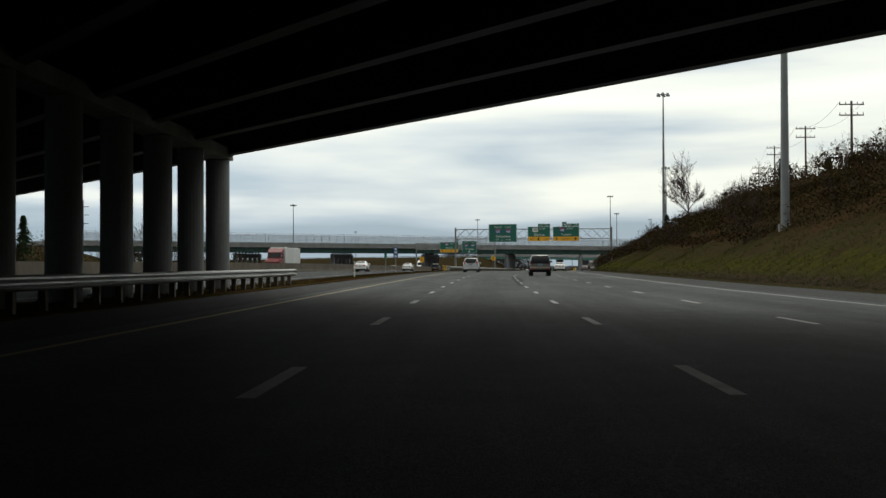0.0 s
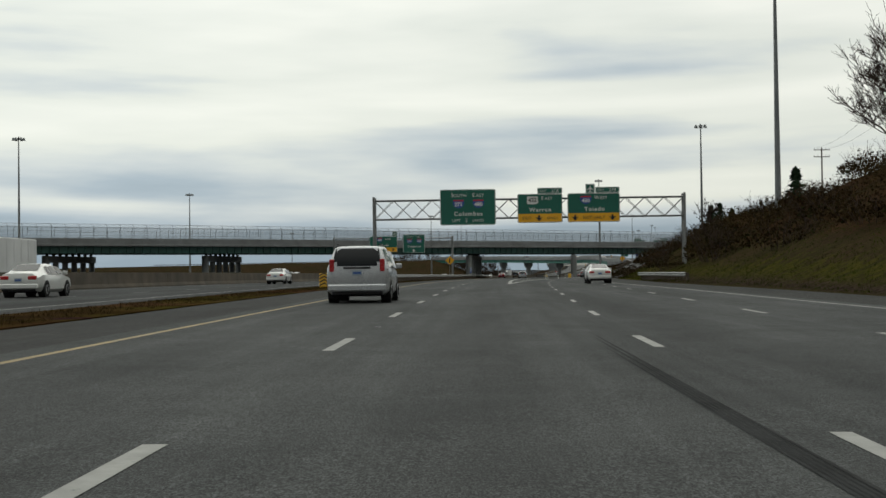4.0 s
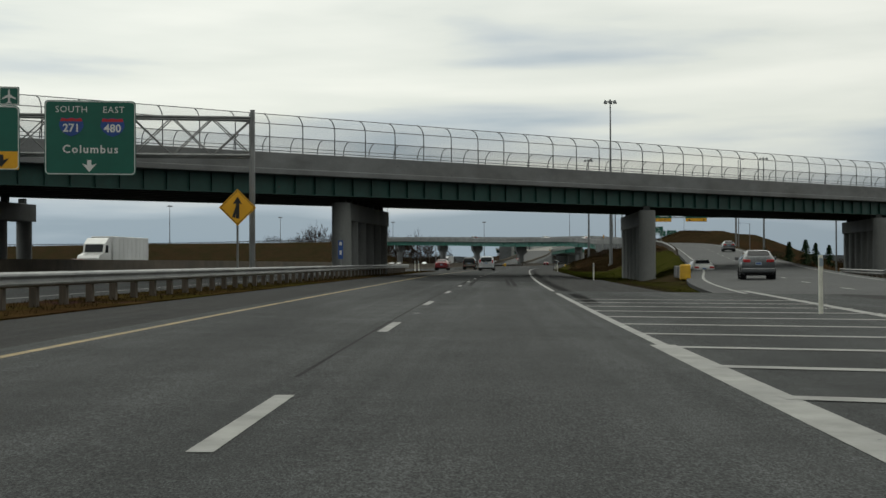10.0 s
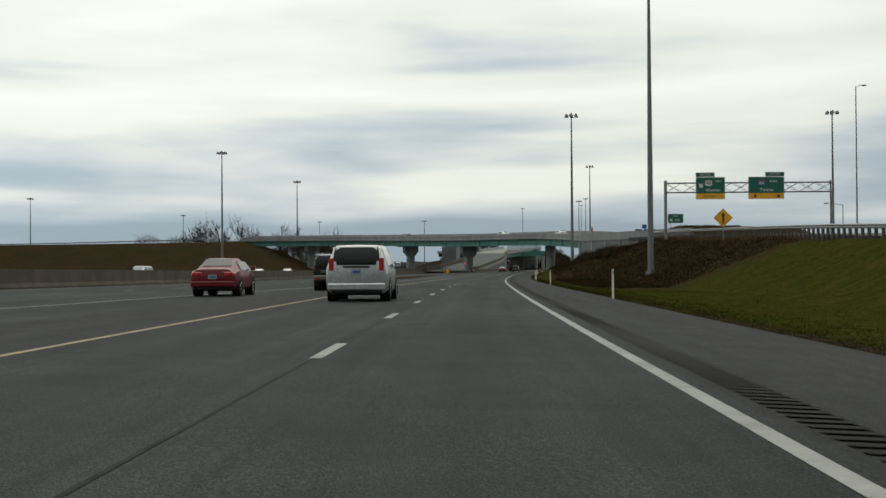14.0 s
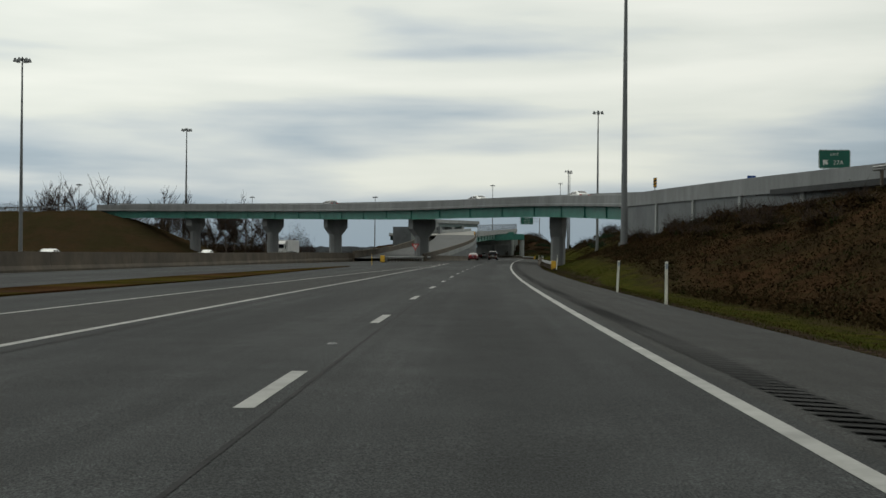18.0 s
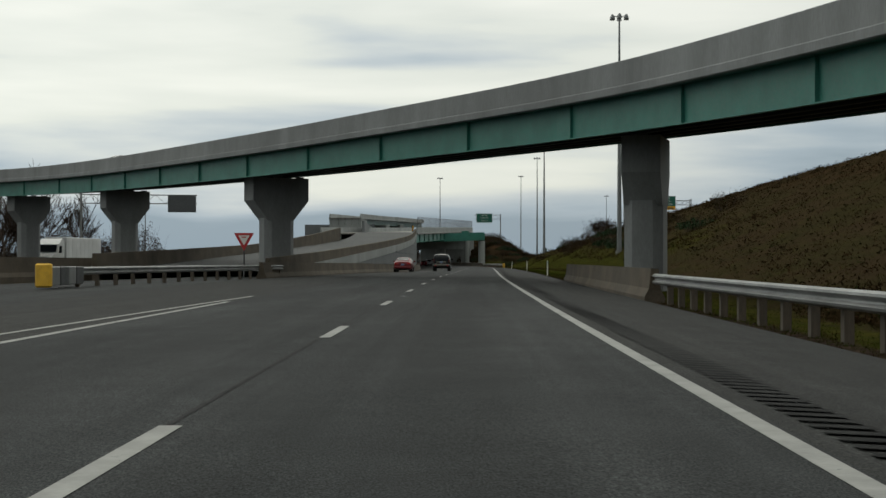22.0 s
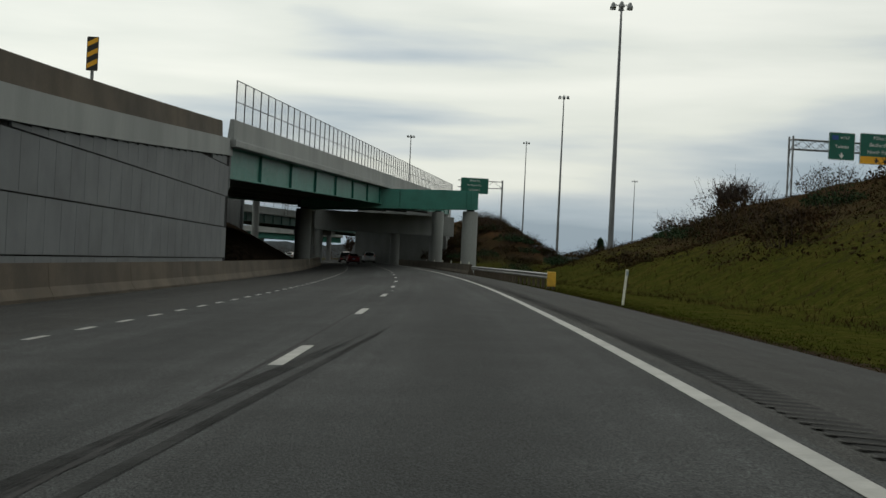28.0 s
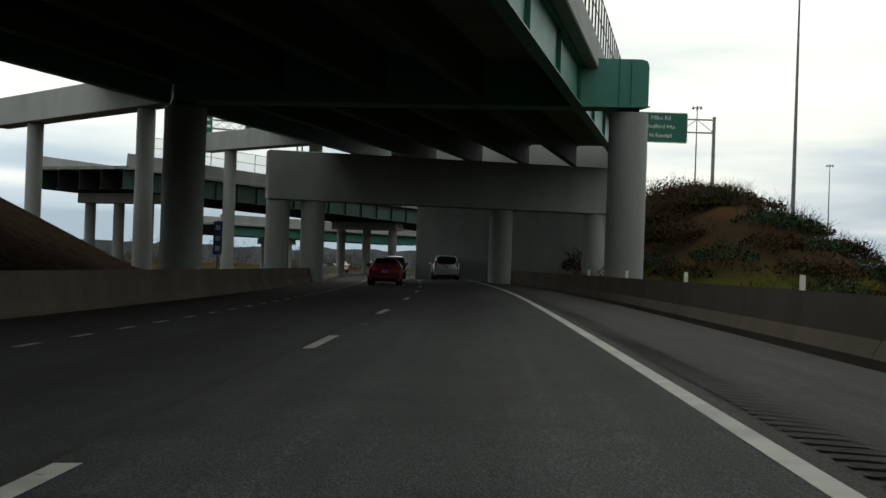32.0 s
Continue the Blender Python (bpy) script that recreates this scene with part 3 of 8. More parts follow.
def plate(bm, outline, thick, m=None):
    """A flat piece in the local xz plane, its face towards -y, with that thickness behind."""
    a = [bm.verts.new(Vector((x, 0, z))) for x, z in outline]
    b = [bm.verts.new(Vector((x, thick, z))) for x, z in outline]
    n = len(a)
    bm.faces.new(a)
    bm.faces.new(b[::-1])
    for i in range(n):
        bm.faces.new((a[(i + 1) % n], a[i], b[i], b[(i + 1) % n]))
    if m is not None:
        bmesh.ops.transform(bm, matrix=m, verts=a + b)
    return bm


def rounded(w, h, r, n=4):
    """The outline of a rectangle with round corners, its lower left at 0, 0."""
    out = []
    for cx, cz, t0 in ((w - r, r, -90), (w - r, h - r, 0), (r, h - r, 90), (r, r, 180)):
        out += [(cx + r * math.cos(radians(t0 + 90 * k / n)), cz + r * math.sin(radians(t0 + 90 * k / n))) for k in range(n + 1)]
    return out


class Line:
    """A smooth line through knots, walked by its length from the first knot (less start)."""

    def __init__(self, knots, start=0.0):
        ks = [Vector(k).to_3d() for k in knots]
        pts = []
        for i in range(len(ks) - 1):
            p0, p1, p2, p3 = ks[max(i - 1, 0)], ks[i], ks[i + 1], ks[min(i + 2, len(ks) - 1)]
            for k in range(24):
                u = k / 24
                pts.append(0.5 * (2 * p1 + (p2 - p0) * u + (2 * p0 - 5 * p1 + 4 * p2 - p3) * u * u + (3 * p1 - p0 - 3 * p2 + p3) * u ** 3))
        pts.append(ks[-1])
        self.p = np.array(pts)
        self.s = np.r_[0, np.cumsum(np.linalg.norm(np.diff(self.p[:, :2], axis=0), axis=1))] + start
        self.end = self.s[-1]

    def centre(self, s):
        if s > self.s[-1]:
            a = self.p[-1] - self.p[-2]
            return Vector(self.p[-1] + a / np.hypot(*a[:2]) * (s - self.s[-1]))
        return Vector([np.interp(s, self.s, self.p[:, k]) for k in range(3)])

    def right(self, s):
        a = self.centre(s + 1.5) - self.centre(s - 1.5)
        return Vector((a.y, -a.x, 0)).normalized()

    def at(self, s, d=0.0, z=0.0):
        c = self.centre(s) + self.right(s) * d
        c.z += z
        return c

    def turn(self, s):
        """The heading as a turn about z, in degrees."""
        r = self.right(s)
        return math.degrees(math.atan2(r.y, r.x))

    def where(self, x, y):
        i = int(np.argmin(np.hypot(self.p[:, 0] - x, self.p[:, 1] - y)))
        s = float(self.s[i])
        e = Vector((x, y, 0)) - self.at(s)
        r = self.right(s)
        return s + e.x * -r.y + e.y * r.x, e.x * r.x + e.y * r.y


def text_mesh(body, size, thick=0.0, bold=0.0, spacing=1.0):
    cu = bpy.data.curves.new("letters", "FONT")
    cu.body, cu.size, cu.align_x, cu.align_y, cu.offset, cu.extrude, cu.resolution_u, cu.space_character = body, size, "CENTER", "CENTER", bold, thick, 2, spacing
    ob = bpy.data.objects.new("letters", cu)
    me = bpy.data.meshes.new_from_object(ob)
    bpy.data.objects.remove(ob)
    return me


def lettering(name, body, size, mat, parent, x, y, z, label="", bold=0.0, turn=0.0, spacing=1.0):
    """Writing on a face that looks towards -y."""
    me = text_mesh(body, size, 0.004, bold, spacing)
    me.materials.append(mat)
    ob = new(name, me)
    ob.matrix_basis = pose(x, y, z, 90, 0, turn)
    ob.parent = parent
    return tagged(ob, label)

# ---- the road: its line runs along the left lane marks ----
ROAD = Line(KNOTS, -150.0)
ZR_S, ZR_Z = zip(*GRADE)
BANK_S, BANK = zip(*BANKS)


def road_z(s, d=1.8):
    """The height of the road surface, banked about the middle of the camera's lane."""
    return float(np.interp(s, ZR_S, ZR_Z)) + math.tan(radians(float(np.interp(s, BANK_S, BANK)))) * (max(-9.0, min(d, 4.0)) - 1.8) - (0.055 * max(0.0, min(d, 9.0) - 4.0) if s > 400 else 0.0)


def on_road(s, d, up=0.0):
    return ROAD.at(s, d, road_z(s, d) + up)


def steps(a, b, w):
    n = max(1, int(math.ceil((b - a) / w)))
    return [a + (b - a) * i / n for i in range(n + 1)]


def ribbon(name, s0, s1, left, right, mat, label, up=0.0, step=6.0, cuts=2, category="road", thick=0.14):
    """A strip of the road between two side distances, which may be functions of s."""
    lf = left if callable(left) else lambda s: left
    rf = right if callable(right) else lambda s: right
    bm, rows = bmesh.new(), []
    for s in steps(s0, s1, step):
        ds = [lf(s) + (rf(s) - lf(s)) * k / cuts for k in range(cuts + 1)]
        row = [on_road(s, d, up) for d in ds]
        rows.append([on_road(s, ds[0], up - thick)] + row + [on_road(s, ds[-1], up - thick)])
    loft(bm, rows)
    bmesh.ops.reverse_faces(bm, faces=bm.faces)
    ob = setting(name, bm, mat, label, category)
    way = ob.data.attributes.new("way", "FLOAT_VECTOR", "POINT")
    flat = []
    for s in steps(s0, s1, step):
        for k in (0, *range(cuts + 1), cuts):
            flat += [lf(s) + (rf(s) - lf(s)) * k / cuts, s, 0.0]
    way.data.foreach_set("vector", flat)
    return ob


def lerp(points):
    xs, ys = zip(*points)
    return lambda s: float(np.interp(s, xs, ys))


# the way the right lanes part from the road: side distances of the gore lines
gore_line = lerp([(225, 3.45), (233, 3.5), (240, 3.9), (248, 4.2), (301, 6.4), (316, 7.2), (340, 8.6), (380, 11.2), (430, 16.5), (480, 22.0)])
pave_right = lerp([(-150, 15.0), (228, 15.0), (300, 17.0), (341, 19.5), (361, 20.5), (362, 7.4), (430, 7.5), (527, 6.9), (591, 6.6), (700, 6.6), (735, 6.8), (780, 7.0), (820, 7.1), (904, 6.7), (960, 6.8), (1010, 6.9), (1400, 6.7)])
pave_left = lerp([(-150, -6.3), (420, -6.6), (500, -7.0), (640, -7.0), (720, -8.5), (770, -10.2), (800, -9.6), (868, -8.6), (957, -8.0), (1060, -7.0), (1400, -6.8)])
ribbon("road_before_bridge", -150, 391, -4.0, lambda s: min(pave_right(s), 12.0) if s < 361.5 else 3.72, OLD_ASPHALT, "pale grey worn asphalt motorway lanes", cuts=4)
ribbon("road", 391, 1180, -4.0, 3.72, ASPHALT, "grey worn asphalt motorway lanes", cuts=4)
ribbon("left_shoulder", -150, 1180, pave_left, -4.0, SHOULDER, "paler grey asphalt shoulder beside the median", cuts=1)
ribbon("right_shoulder", 362, 1180, 3.72, pave_right, SHOULDER, "paler grey asphalt shoulder", cuts=1)
ribbon("right_shoulder_before_exit", -150, 361, lambda s: min(pave_right(s), 12.0), pave_right, SHOULDER, "pale concrete shoulder below the bank", cuts=1)


def line_strip(bm, s0, s1, d, w, up=0.004, step=4.0):
    df = d if callable(d) else lambda s: d
    rows = [[on_road(s, df(s) + w / 2, up), on_road(s, df(s) - w / 2, up)] for s in steps(s0, s1, step)]
    loft(bm, rows)


def marking(name, strips, mat, label):
    bm = bmesh.new()
    for s0, s1, d, w in strips:
        line_strip(bm, s0, s1, d, w)
    return setting(name, bm, mat, label, "road marking")


DASH = 12.19


def dash_starts(a, b):
    """The near ends of the lane marks between a and b, in step with the anchors."""
    xs, ns = zip(*DASH_ANCHORS)
    n0, n1 = int(math.ceil(np.interp(a, xs, ns))), int(np.interp(b, xs, ns))
    return [float(np.interp(n, ns, xs)) for n in range(n0, n1 + 1)]


marking("left_edge_line_white", [(560, 735, lerp([(560, -3.75), (590, -3.9), (660, -3.95), (735, -4.0)]), 0.15)], PAINT, "solid white edge line beside the merging lanes")
marking("left_edge_line", [(-150, 556, lerp([(-150, -3.4), (110, -3.36), (190, -3.45), (240, -3.55), (320, -3.48), (400, -3.66), (430, -3.7), (530, -3.62), (556, -3.74)]), 0.13)], YELLOW_LINE, "worn yellow edge line along the left shoulder")
marking("right_edge_line", [(258, 1180, lerp([(258, 3.68), (360, 3.66), (430, 3.58), (600, 3.5), (740, 3.64), (900, 3.56), (1030, 3.66), (1180, 3.62)]), 0.15)], PAINT, "solid white edge line")
marking("outer_edge_line", [(-150, 330, lerp([(-150, 11.3), (228, 11.4), (300, 13.8), (330, 15.6)]), 0.13)], PAINT, "solid white edge line below the bank")
dash_mesh = None
DASHES = tagged(new("lane_marks"), "row of worn white lane dashes", "road marking", "", "structure")
for s in dash_starts(-70, 1170):
    bm = bmesh.new()
    line_strip(bm, s, s + 3.05, 0.0, 0.15, 0.005, 1.6)
    part("dash", bm, PAINT, DASHES)
lane_2 = lerp([(-150, 3.72), (112, 3.72), (150, 4.3), (206, 5.8), (240, 6.85)])
LANES2 = tagged(new("right_lane_marks"), "rows of worn white dashes between the right lanes", "road marking", "", "structure")
for s in dash_starts(-70, 236):
    for d in (lane_2, lambda q: lane_2(q) + 3.65):
        bm = bmesh.new()
        line_strip(bm, s + 0.5, s + 3.55, d, 0.14, 0.005, 1.6)
        part("dash", bm, PAINT, LANES2)
for s in dash_starts(236, 330):
    for dd in (2.9, 6.5):
        bm = bmesh.new()
        line_strip(bm, s, s + 3.05, lambda q, dd=dd: gore_line(q) + dd, 0.14, 0.005, 1.6)
        part("dash", bm, PAINT, LANES2)
marking("gore_left_line", [(233.4, 335, lambda s: min(3.66, 3.5 + 0.02 * (s - 233)), 0.32)], PAINT, "wide white line on the near side of the exit gore")
marking("gore_right_line", [(233.4, 395, lambda s: gore_line(s) + 0.05, 0.26)], PAINT, "wide white line on the far side of the exit gore")
GORE = tagged(new("gore_stripes"), "white cross stripes in the exit gore", "road marking", "", "structure")
for i in range(37):
    s = 246.0 + i * 3.05
    a, b = 3.7, gore_line(s + 2.0)
    bm = bmesh.new()
    e = s - 0.35 * (b - a)
    loft(bm, [[on_road(s + 0.32, a, 0.006), on_road(s, a, 0.006)], [on_road(e + 0.32, b, 0.006), on_road(e, b, 0.006)]])
    part("stripe", bm, PAINT, GORE)
DOTS = tagged(new("merge_marks"), "row of short worn white dashes beside the merging lane", "road marking", "", "structure")
for i in range(120):
    bm = bmesh.new()
    line_strip(bm, 830 + i * 2.44, 830.95 + i * 2.44, -3.65, 0.12, 0.005, 1.0)
    part("dash", bm, PAINT, DOTS)
# low iron castings with reflectors between the lane marks
for i, s in enumerate(dash_starts(40, 1100)):
    if i % 4:
        continue
    p = on_road(s + 7.0, -0.12 if i % 8 else 0.1)
    th = tagged(new("road_reflector"), "low worn metal reflector casting set into the asphalt", "road reflector", "road reflectors")
    th.matrix_basis = Matrix.Translation(p) @ Matrix.Rotation(radians(ROAD.turn(s)), 4, "Z")
    bm = bmesh.new()
    loft(bm, [[Vector((x, y, z)) for x, z in ((-w, -0.01), (w, -0.01), (w * 0.7, h), (-w * 0.7, h))] for y, w, h in ((-0.12, 0.03, 0.004), (-0.06, 0.07, 0.012), (0.06, 0.07, 0.012), (0.12, 0.03, 0.004))], closed=True)
    part("casting", bm, DARK_METAL, th)
    bm = bmesh.new()
    box(bm, -0.04, 0.04, -0.03, 0.03, 0.008, 0.018)
    part("lens", bm, SIGN_BACK, th)
# dark seams and tyre marks
marking("tar_seams", [(330, 1100, lerp([(330, -0.14), (430, -0.12), (550, 0.24), (640, 0.2), (740, -0.12), (870, -0.14), (1100, -0.14)]), 0.04), (745, 800, 3.84, 0.05), (560, 700, -3.5, 0.10)], TAR, "dark sealed seam in the asphalt")
def skid(name, tracks, label, mat=RUBBER_MARK):
    """Streaky tyre tracks: thin strips side by side that begin and end at different places."""
    rnd = random.Random(name)
    th = tagged(new(name), label, "tyre mark", "", "structure")
    for s0, s1, d0, d1, width in tracks:
        bm = bmesh.new()
        for k in range(5):
            o = (k - 2) * width / 5
            a, b = s0 + rnd.uniform(0, 7), s1 - rnd.uniform(0, 8)
            df = lambda q, o=o: d0 + (d1 - d0) * ((q - s0) / (s1 - s0)) ** 1.25 + o
            rows = []
            for q in steps(a, b, 2.5):
                w = width / 5 * 0.5 * min(1, (q - a) / 4 + 0.1, (b - q) / 4 + 0.1) * rnd.uniform(0.7, 1.1)
                rows.append([on_road(q, df(q) + w, 0.004), on_road(q, df(q) - w, 0.004)])
            loft(bm, rows)
        part("track", bm, mat, th)


skid("skid_marks", [(370, 412, 0.02, -0.25, 0.14), (371, 415, 0.42, 0.05, 0.18), (371, 408, 2.16, 1.84, 0.17), (372, 409, 2.42, 2.08, 0.19)], "dark curved skid marks of tyres below the bridge")
skid("joint_wear", [(58, 116, 3.55, 3.55, 0.16), (74, 108.5, 3.88, 3.88, 0.30), (118, 150, 3.6, 3.6, 0.18)], "darker worn strips along the lane joint", JOINT_STRIP)
skid("swerve_marks", [(864, 912, -1.55, 0.75, 0.20), (884, 912, -0.25, 0.92, 0.10)], "dark tyre marks of a swerve across the lane mark")
# rumble strip: short grooves in the right shoulder
RUMBLE = tagged(new("rumble_strip"), "row of dark grooves pressed into the shoulder", "rumble strip", "", "structure")
bm = bmesh.new()
s = 352.0
while s < 1130:
    loft(bm, [[on_road(s, 4.32, 0.004), on_road(s, 3.92, 0.004)], [on_road(s + 0.16, 4.32, 0.004), on_road(s + 0.16, 3.92, 0.004)]])
    s += 0.31
part("grooves", bm, GROOVE, RUMBLE)["kind"] = "stuff"
# expansion joints across the lanes
JOINTS = tagged(new("road_joints"), "dark cracked joints across the asphalt", "road joint", "", "structure")
for s in (55.0, 61.0, 107.2, 391.0, 470.0):
    bm = bmesh.new()
    rows = []
    for k in range(24):
        d = -6.0 + k * 0.75
        w = 0.02 + 0.02 * random.random()
        j = 0.05 * math.sin(k * 1.7)
        rows.append([on_road(s + j - w, d, 0.004), on_road(s + j + w, d, 0.004)])
    loft(bm, rows)
    part("joint", bm, TAR, JOINTS)

# ---- lines of the other roads and the tops of banks (world metres) ----
RAMP = Line(RAMP_KNOTS)
class Banked(Line):
    """A line whose deck tilts up to the right."""

    def at(self, s, d=0.0, z=0.0):
        return super().at(s, d, z + 0.07 * d)


FLY = Banked(FLY_KNOTS)


def near(line, x, y):
    """For arrays of places: the distance to a line, the height there and the signed side."""
    p = line.p
    best = np.full(x.shape, 1e9)
    zz = np.zeros(x.shape)
    for a, b in zip(p[:-1:3], p[3::3]):
        ab = b[:2] - a[:2]
        t = np.clip(((x - a[0]) * ab[0] + (y - a[1]) * ab[1]) / (ab @ ab + 1e-9), 0, 1)
        dist = np.hypot(x - a[0] - t * ab[0], y - a[1] - t * ab[1])
        closer = dist < best
        best = np.where(closer, dist, best)
        zz = np.where(closer, a[2] + t * (b[2] - a[2]), zz)
    return best, zz


# knots of each bank's top with its half width and slope
MOUNDS = [(Line(k), w, g) for k, w, g in BANK_TOPS]


def terrain_height(x, y, s, d):
    base = np.interp(s, ZR_S, ZR_Z)
    bank = np.tan(np.radians(np.interp(s, BANK_S, BANK))) * (np.clip(d, -9, 4) - 1.8) - np.where(s > 400, 0.055 * np.clip(d - 4, 0, 5), 0)
    rough = np.array([noise.noise(Vector((a * 0.05, b * 0.05, 0.3))) * 0.7 + noise.noise(Vector((a * 0.21, b * 0.21, 4.0))) * 0.28 for a, b in zip(x, y)])
    top = np.zeros(x.shape) - 5
    for line, w, g in MOUNDS:
        dist, zz = near(line, x, y)
        top = np.maximum(top, zz - np.maximum(dist - w, 0) * g)
    pr = np.array([pave_right(q) for q in s])
    out_r = np.maximum(d - pr - 0.4, 0)
    out_l = np.maximum(-d - np.where(s > 985, 8.0, 27.5), 0)
    ground = base + bank - 0.07 - 0.02 * np.minimum(out_r, 5)
    level = np.interp(s, [760, 850, 1090, 1110], [0, 9, 7, 2])
    limit = np.where(d > 0, ground + np.maximum(out_r - level, 0) * 0.52, ground + out_l * 0.5)
    h = np.maximum(ground, np.minimum(top, limit))
    rise = np.clip((h - ground) / 2.0, 0, 1)
    loose = np.clip((out_r - 2) / 6, 0, 1) + np.clip((out_l - 22) / 10, 0, 1)
    h = h + rough * np.clip(rise + 0.25 * loose, 0, 1) * 0.9
    paved = ((d > np.where(s > 985, -7.4, -26.5)) & (d < pr + 0.25))
    h = np.where(paved, base + bank - 0.25, h)
    # keep clear of the ramp's pavement
    dist, zz = near(RAMP, x, y)
    h = np.where((dist < 6.3) & (s > 250) & ~paved, np.minimum(h, zz - 0.12), h)
    far = np.clip((s - 1180) / 500, 0, 1)
    return h * (1 - far) - 0.4 * far


S_ROWS = steps(-150, 1200, 7.0) + [1215, 1235, 1260, 1300, 1350, 1420, 1500, 1620, 1800, 2100, 2600, 3300, 4300]
D_COLS = [-1500, -900, -600, -420, -300, -230, -180, -150, -128, -112, -100, -90, -80, -72, -64, -58, -52, -46, -40, -34, -29, -27.6, -26.4, -22, -18, -15.5, -13.2, -11.4, -10, -8.8, -7.8, -6.5, -2, 3, 5.7, 6.3, 7.3, 8.1, 9.2, 10.6, 12.2, 14, 15.8, 17.6, 19.6, 21.8, 24, 26.5, 29, 32, 35, 38.5, 42, 46, 50, 55, 60, 66, 73, 82, 95, 112, 135, 170, 230, 330, 500, 900, 1500]
pts = [[ROAD.at(s, d) for d in D_COLS] for s in S_ROWS]
ss, dd = np.meshgrid(S_ROWS, D_COLS, indexing="ij")
xs, ys = np.array([[p.x for p in row] for row in pts]), np.array([[p.y for p in row] for row in pts])
hh = terrain_height(xs.ravel(), ys.ravel(), ss.ravel(), dd.ravel()).reshape(ss.shape)


def ground_z(x, y):
    s, d = ROAD.where(x, y)
    i = min(max(int(np.searchsorted(S_ROWS, s)) - 1, 0), len(S_ROWS) - 2)
    j = min(max(int(np.searchsorted(D_COLS, d)) - 1, 0), len(D_COLS) - 2)
    u = min(max((s - S_ROWS[i]) / (S_ROWS[i + 1] - S_ROWS[i]), 0), 1)
    v = min(max((d - D_COLS[j]) / (D_COLS[j + 1] - D_COLS[j]), 0), 1)
    return float((hh[i, j] * (1 - v) + hh[i, j + 1] * v) * (1 - u) + (hh[i + 1, j] * (1 - v) + hh[i + 1, j + 1] * v) * u)


def ease(v, lo, hi):
    return np.clip((v - lo) / (hi - lo), 0, 1)


# what grows where: green grass, brown brush and bare soil along the edge of the shoulder
pr_ = np.array([pave_right(q) for q in S_ROWS])[:, None]
out_ = dd - pr_
rise_ = hh - np.interp(ss, ZR_S, ZR_Z)
span_ = lambda a, b, w=8.0: ease(ss, a - w, a + w) * (1 - ease(ss, b - w, b + w))
right_ = dd > 0
green = right_ * (span_(425, 548) * (1 - ease(dd, 24, 34)) * 0.78 + span_(548, 742) * (1 - ease(out_, 1.8, 5.0)) * 0.75 + span_(742, 815) * (1 - ease(out_, 3.0, 7.5)) * 0.75 + span_(815, 1080) * (1 - ease(out_, 11.0, 25.0)) * 0.76 + span_(1080, 1300) * (1 - ease(rise_, 1.0, 3.0)) * 0.8 + span_(-150, 400) * (1 - ease(out_, 2.5, 6.0)) * 0.55)
green = np.maximum(green, (dd < -60) * (ss < 740) * 0.3)
brush = right_ * (span_(548, 742) * ease(out_, 2.2, 6.0) * 0.8 + span_(-150, 400) * ease(out_, 3.5, 8.0) * 0.85 + span_(742, 1080) * ease(out_, 18.0, 32.0) * 0.55 + span_(1080, 1300) * ease(rise_, 1.0, 3.0) * 0.95)
brush = np.maximum(brush, (dd < -30) * (ss > 740) * (ss < 1150) * 0.45)
soil = right_ * ease(out_, -0.2, 0.1) * (1 - ease(out_, 0.4, 1.7))
soil = np.maximum(soil, (dd < -8) * (ss > 970) * (ss < 1130) * 0.95)
me = bpy.data.meshes.new("ground")
cols = len(D_COLS)
me.from_pydata(np.stack([xs, ys, hh], 2).reshape(-1, 3).tolist(), [], [(i * cols + j, i * cols + j + 1, (i + 1) * cols + j + 1, (i + 1) * cols + j) for i in range(len(S_ROWS) - 1) for j in range(cols - 1)])
me.polygons.foreach_set("use_smooth", [True] * len(me.polygons))
cover_ = me.attributes.new("cover", "FLOAT_VECTOR", "POINT")
cover_.data.foreach_set("vector", np.stack([green, brush, soil], 2).ravel().astype(np.float32))
me.materials.append(GROUND)
tagged(new("ground", me), "uneven autumn grass ground with brown brush on the banks", "ground", "", "structure")


def side_road(name, line, s0, s1, w0, w1, mat, label, up=0.03, step=6.0):
    bm = bmesh.new()
    loft(bm, [[line.at(s, w0, up - 0.4), line.at(s, w0, up), line.at(s, (w0 + w1) / 2, up + 0.03), line.at(s, w1, up), line.at(s, w1, up - 0.4)] for s in steps(s0, s1, step)])
    bmesh.ops.reverse_faces(bm, faces=bm.faces)
    return setting(name, bm, mat, label, "road")


side_road("exit_ramp", RAMP, RAMP_START, RAMP.end, -5.2, 5.2, SIDE_ASPHALT, "grey asphalt exit ramp climbing the bank")
bm = bmesh.new()
for off in (-4.3, 4.3):
    loft(bm, [[RAMP.at(s, off + 0.08, 0.05), RAMP.at(s, off - 0.08, 0.05)] for s in steps(RAMP_START, RAMP.end, 5)])
for i in range(24):
    s = RAMP_START + 10 + i * DASH
    if s + 3 < RAMP.end:
        loft(bm, [[RAMP.at(s, 0.08, 0.068), RAMP.at(s, -0.08, 0.068)], [RAMP.at(s + 3, 0.08, 0.068), RAMP.at(s + 3, -0.08, 0.068)]])
setting("ramp_markings", bm, PAINT, "white lines of the exit ramp", "road marking")

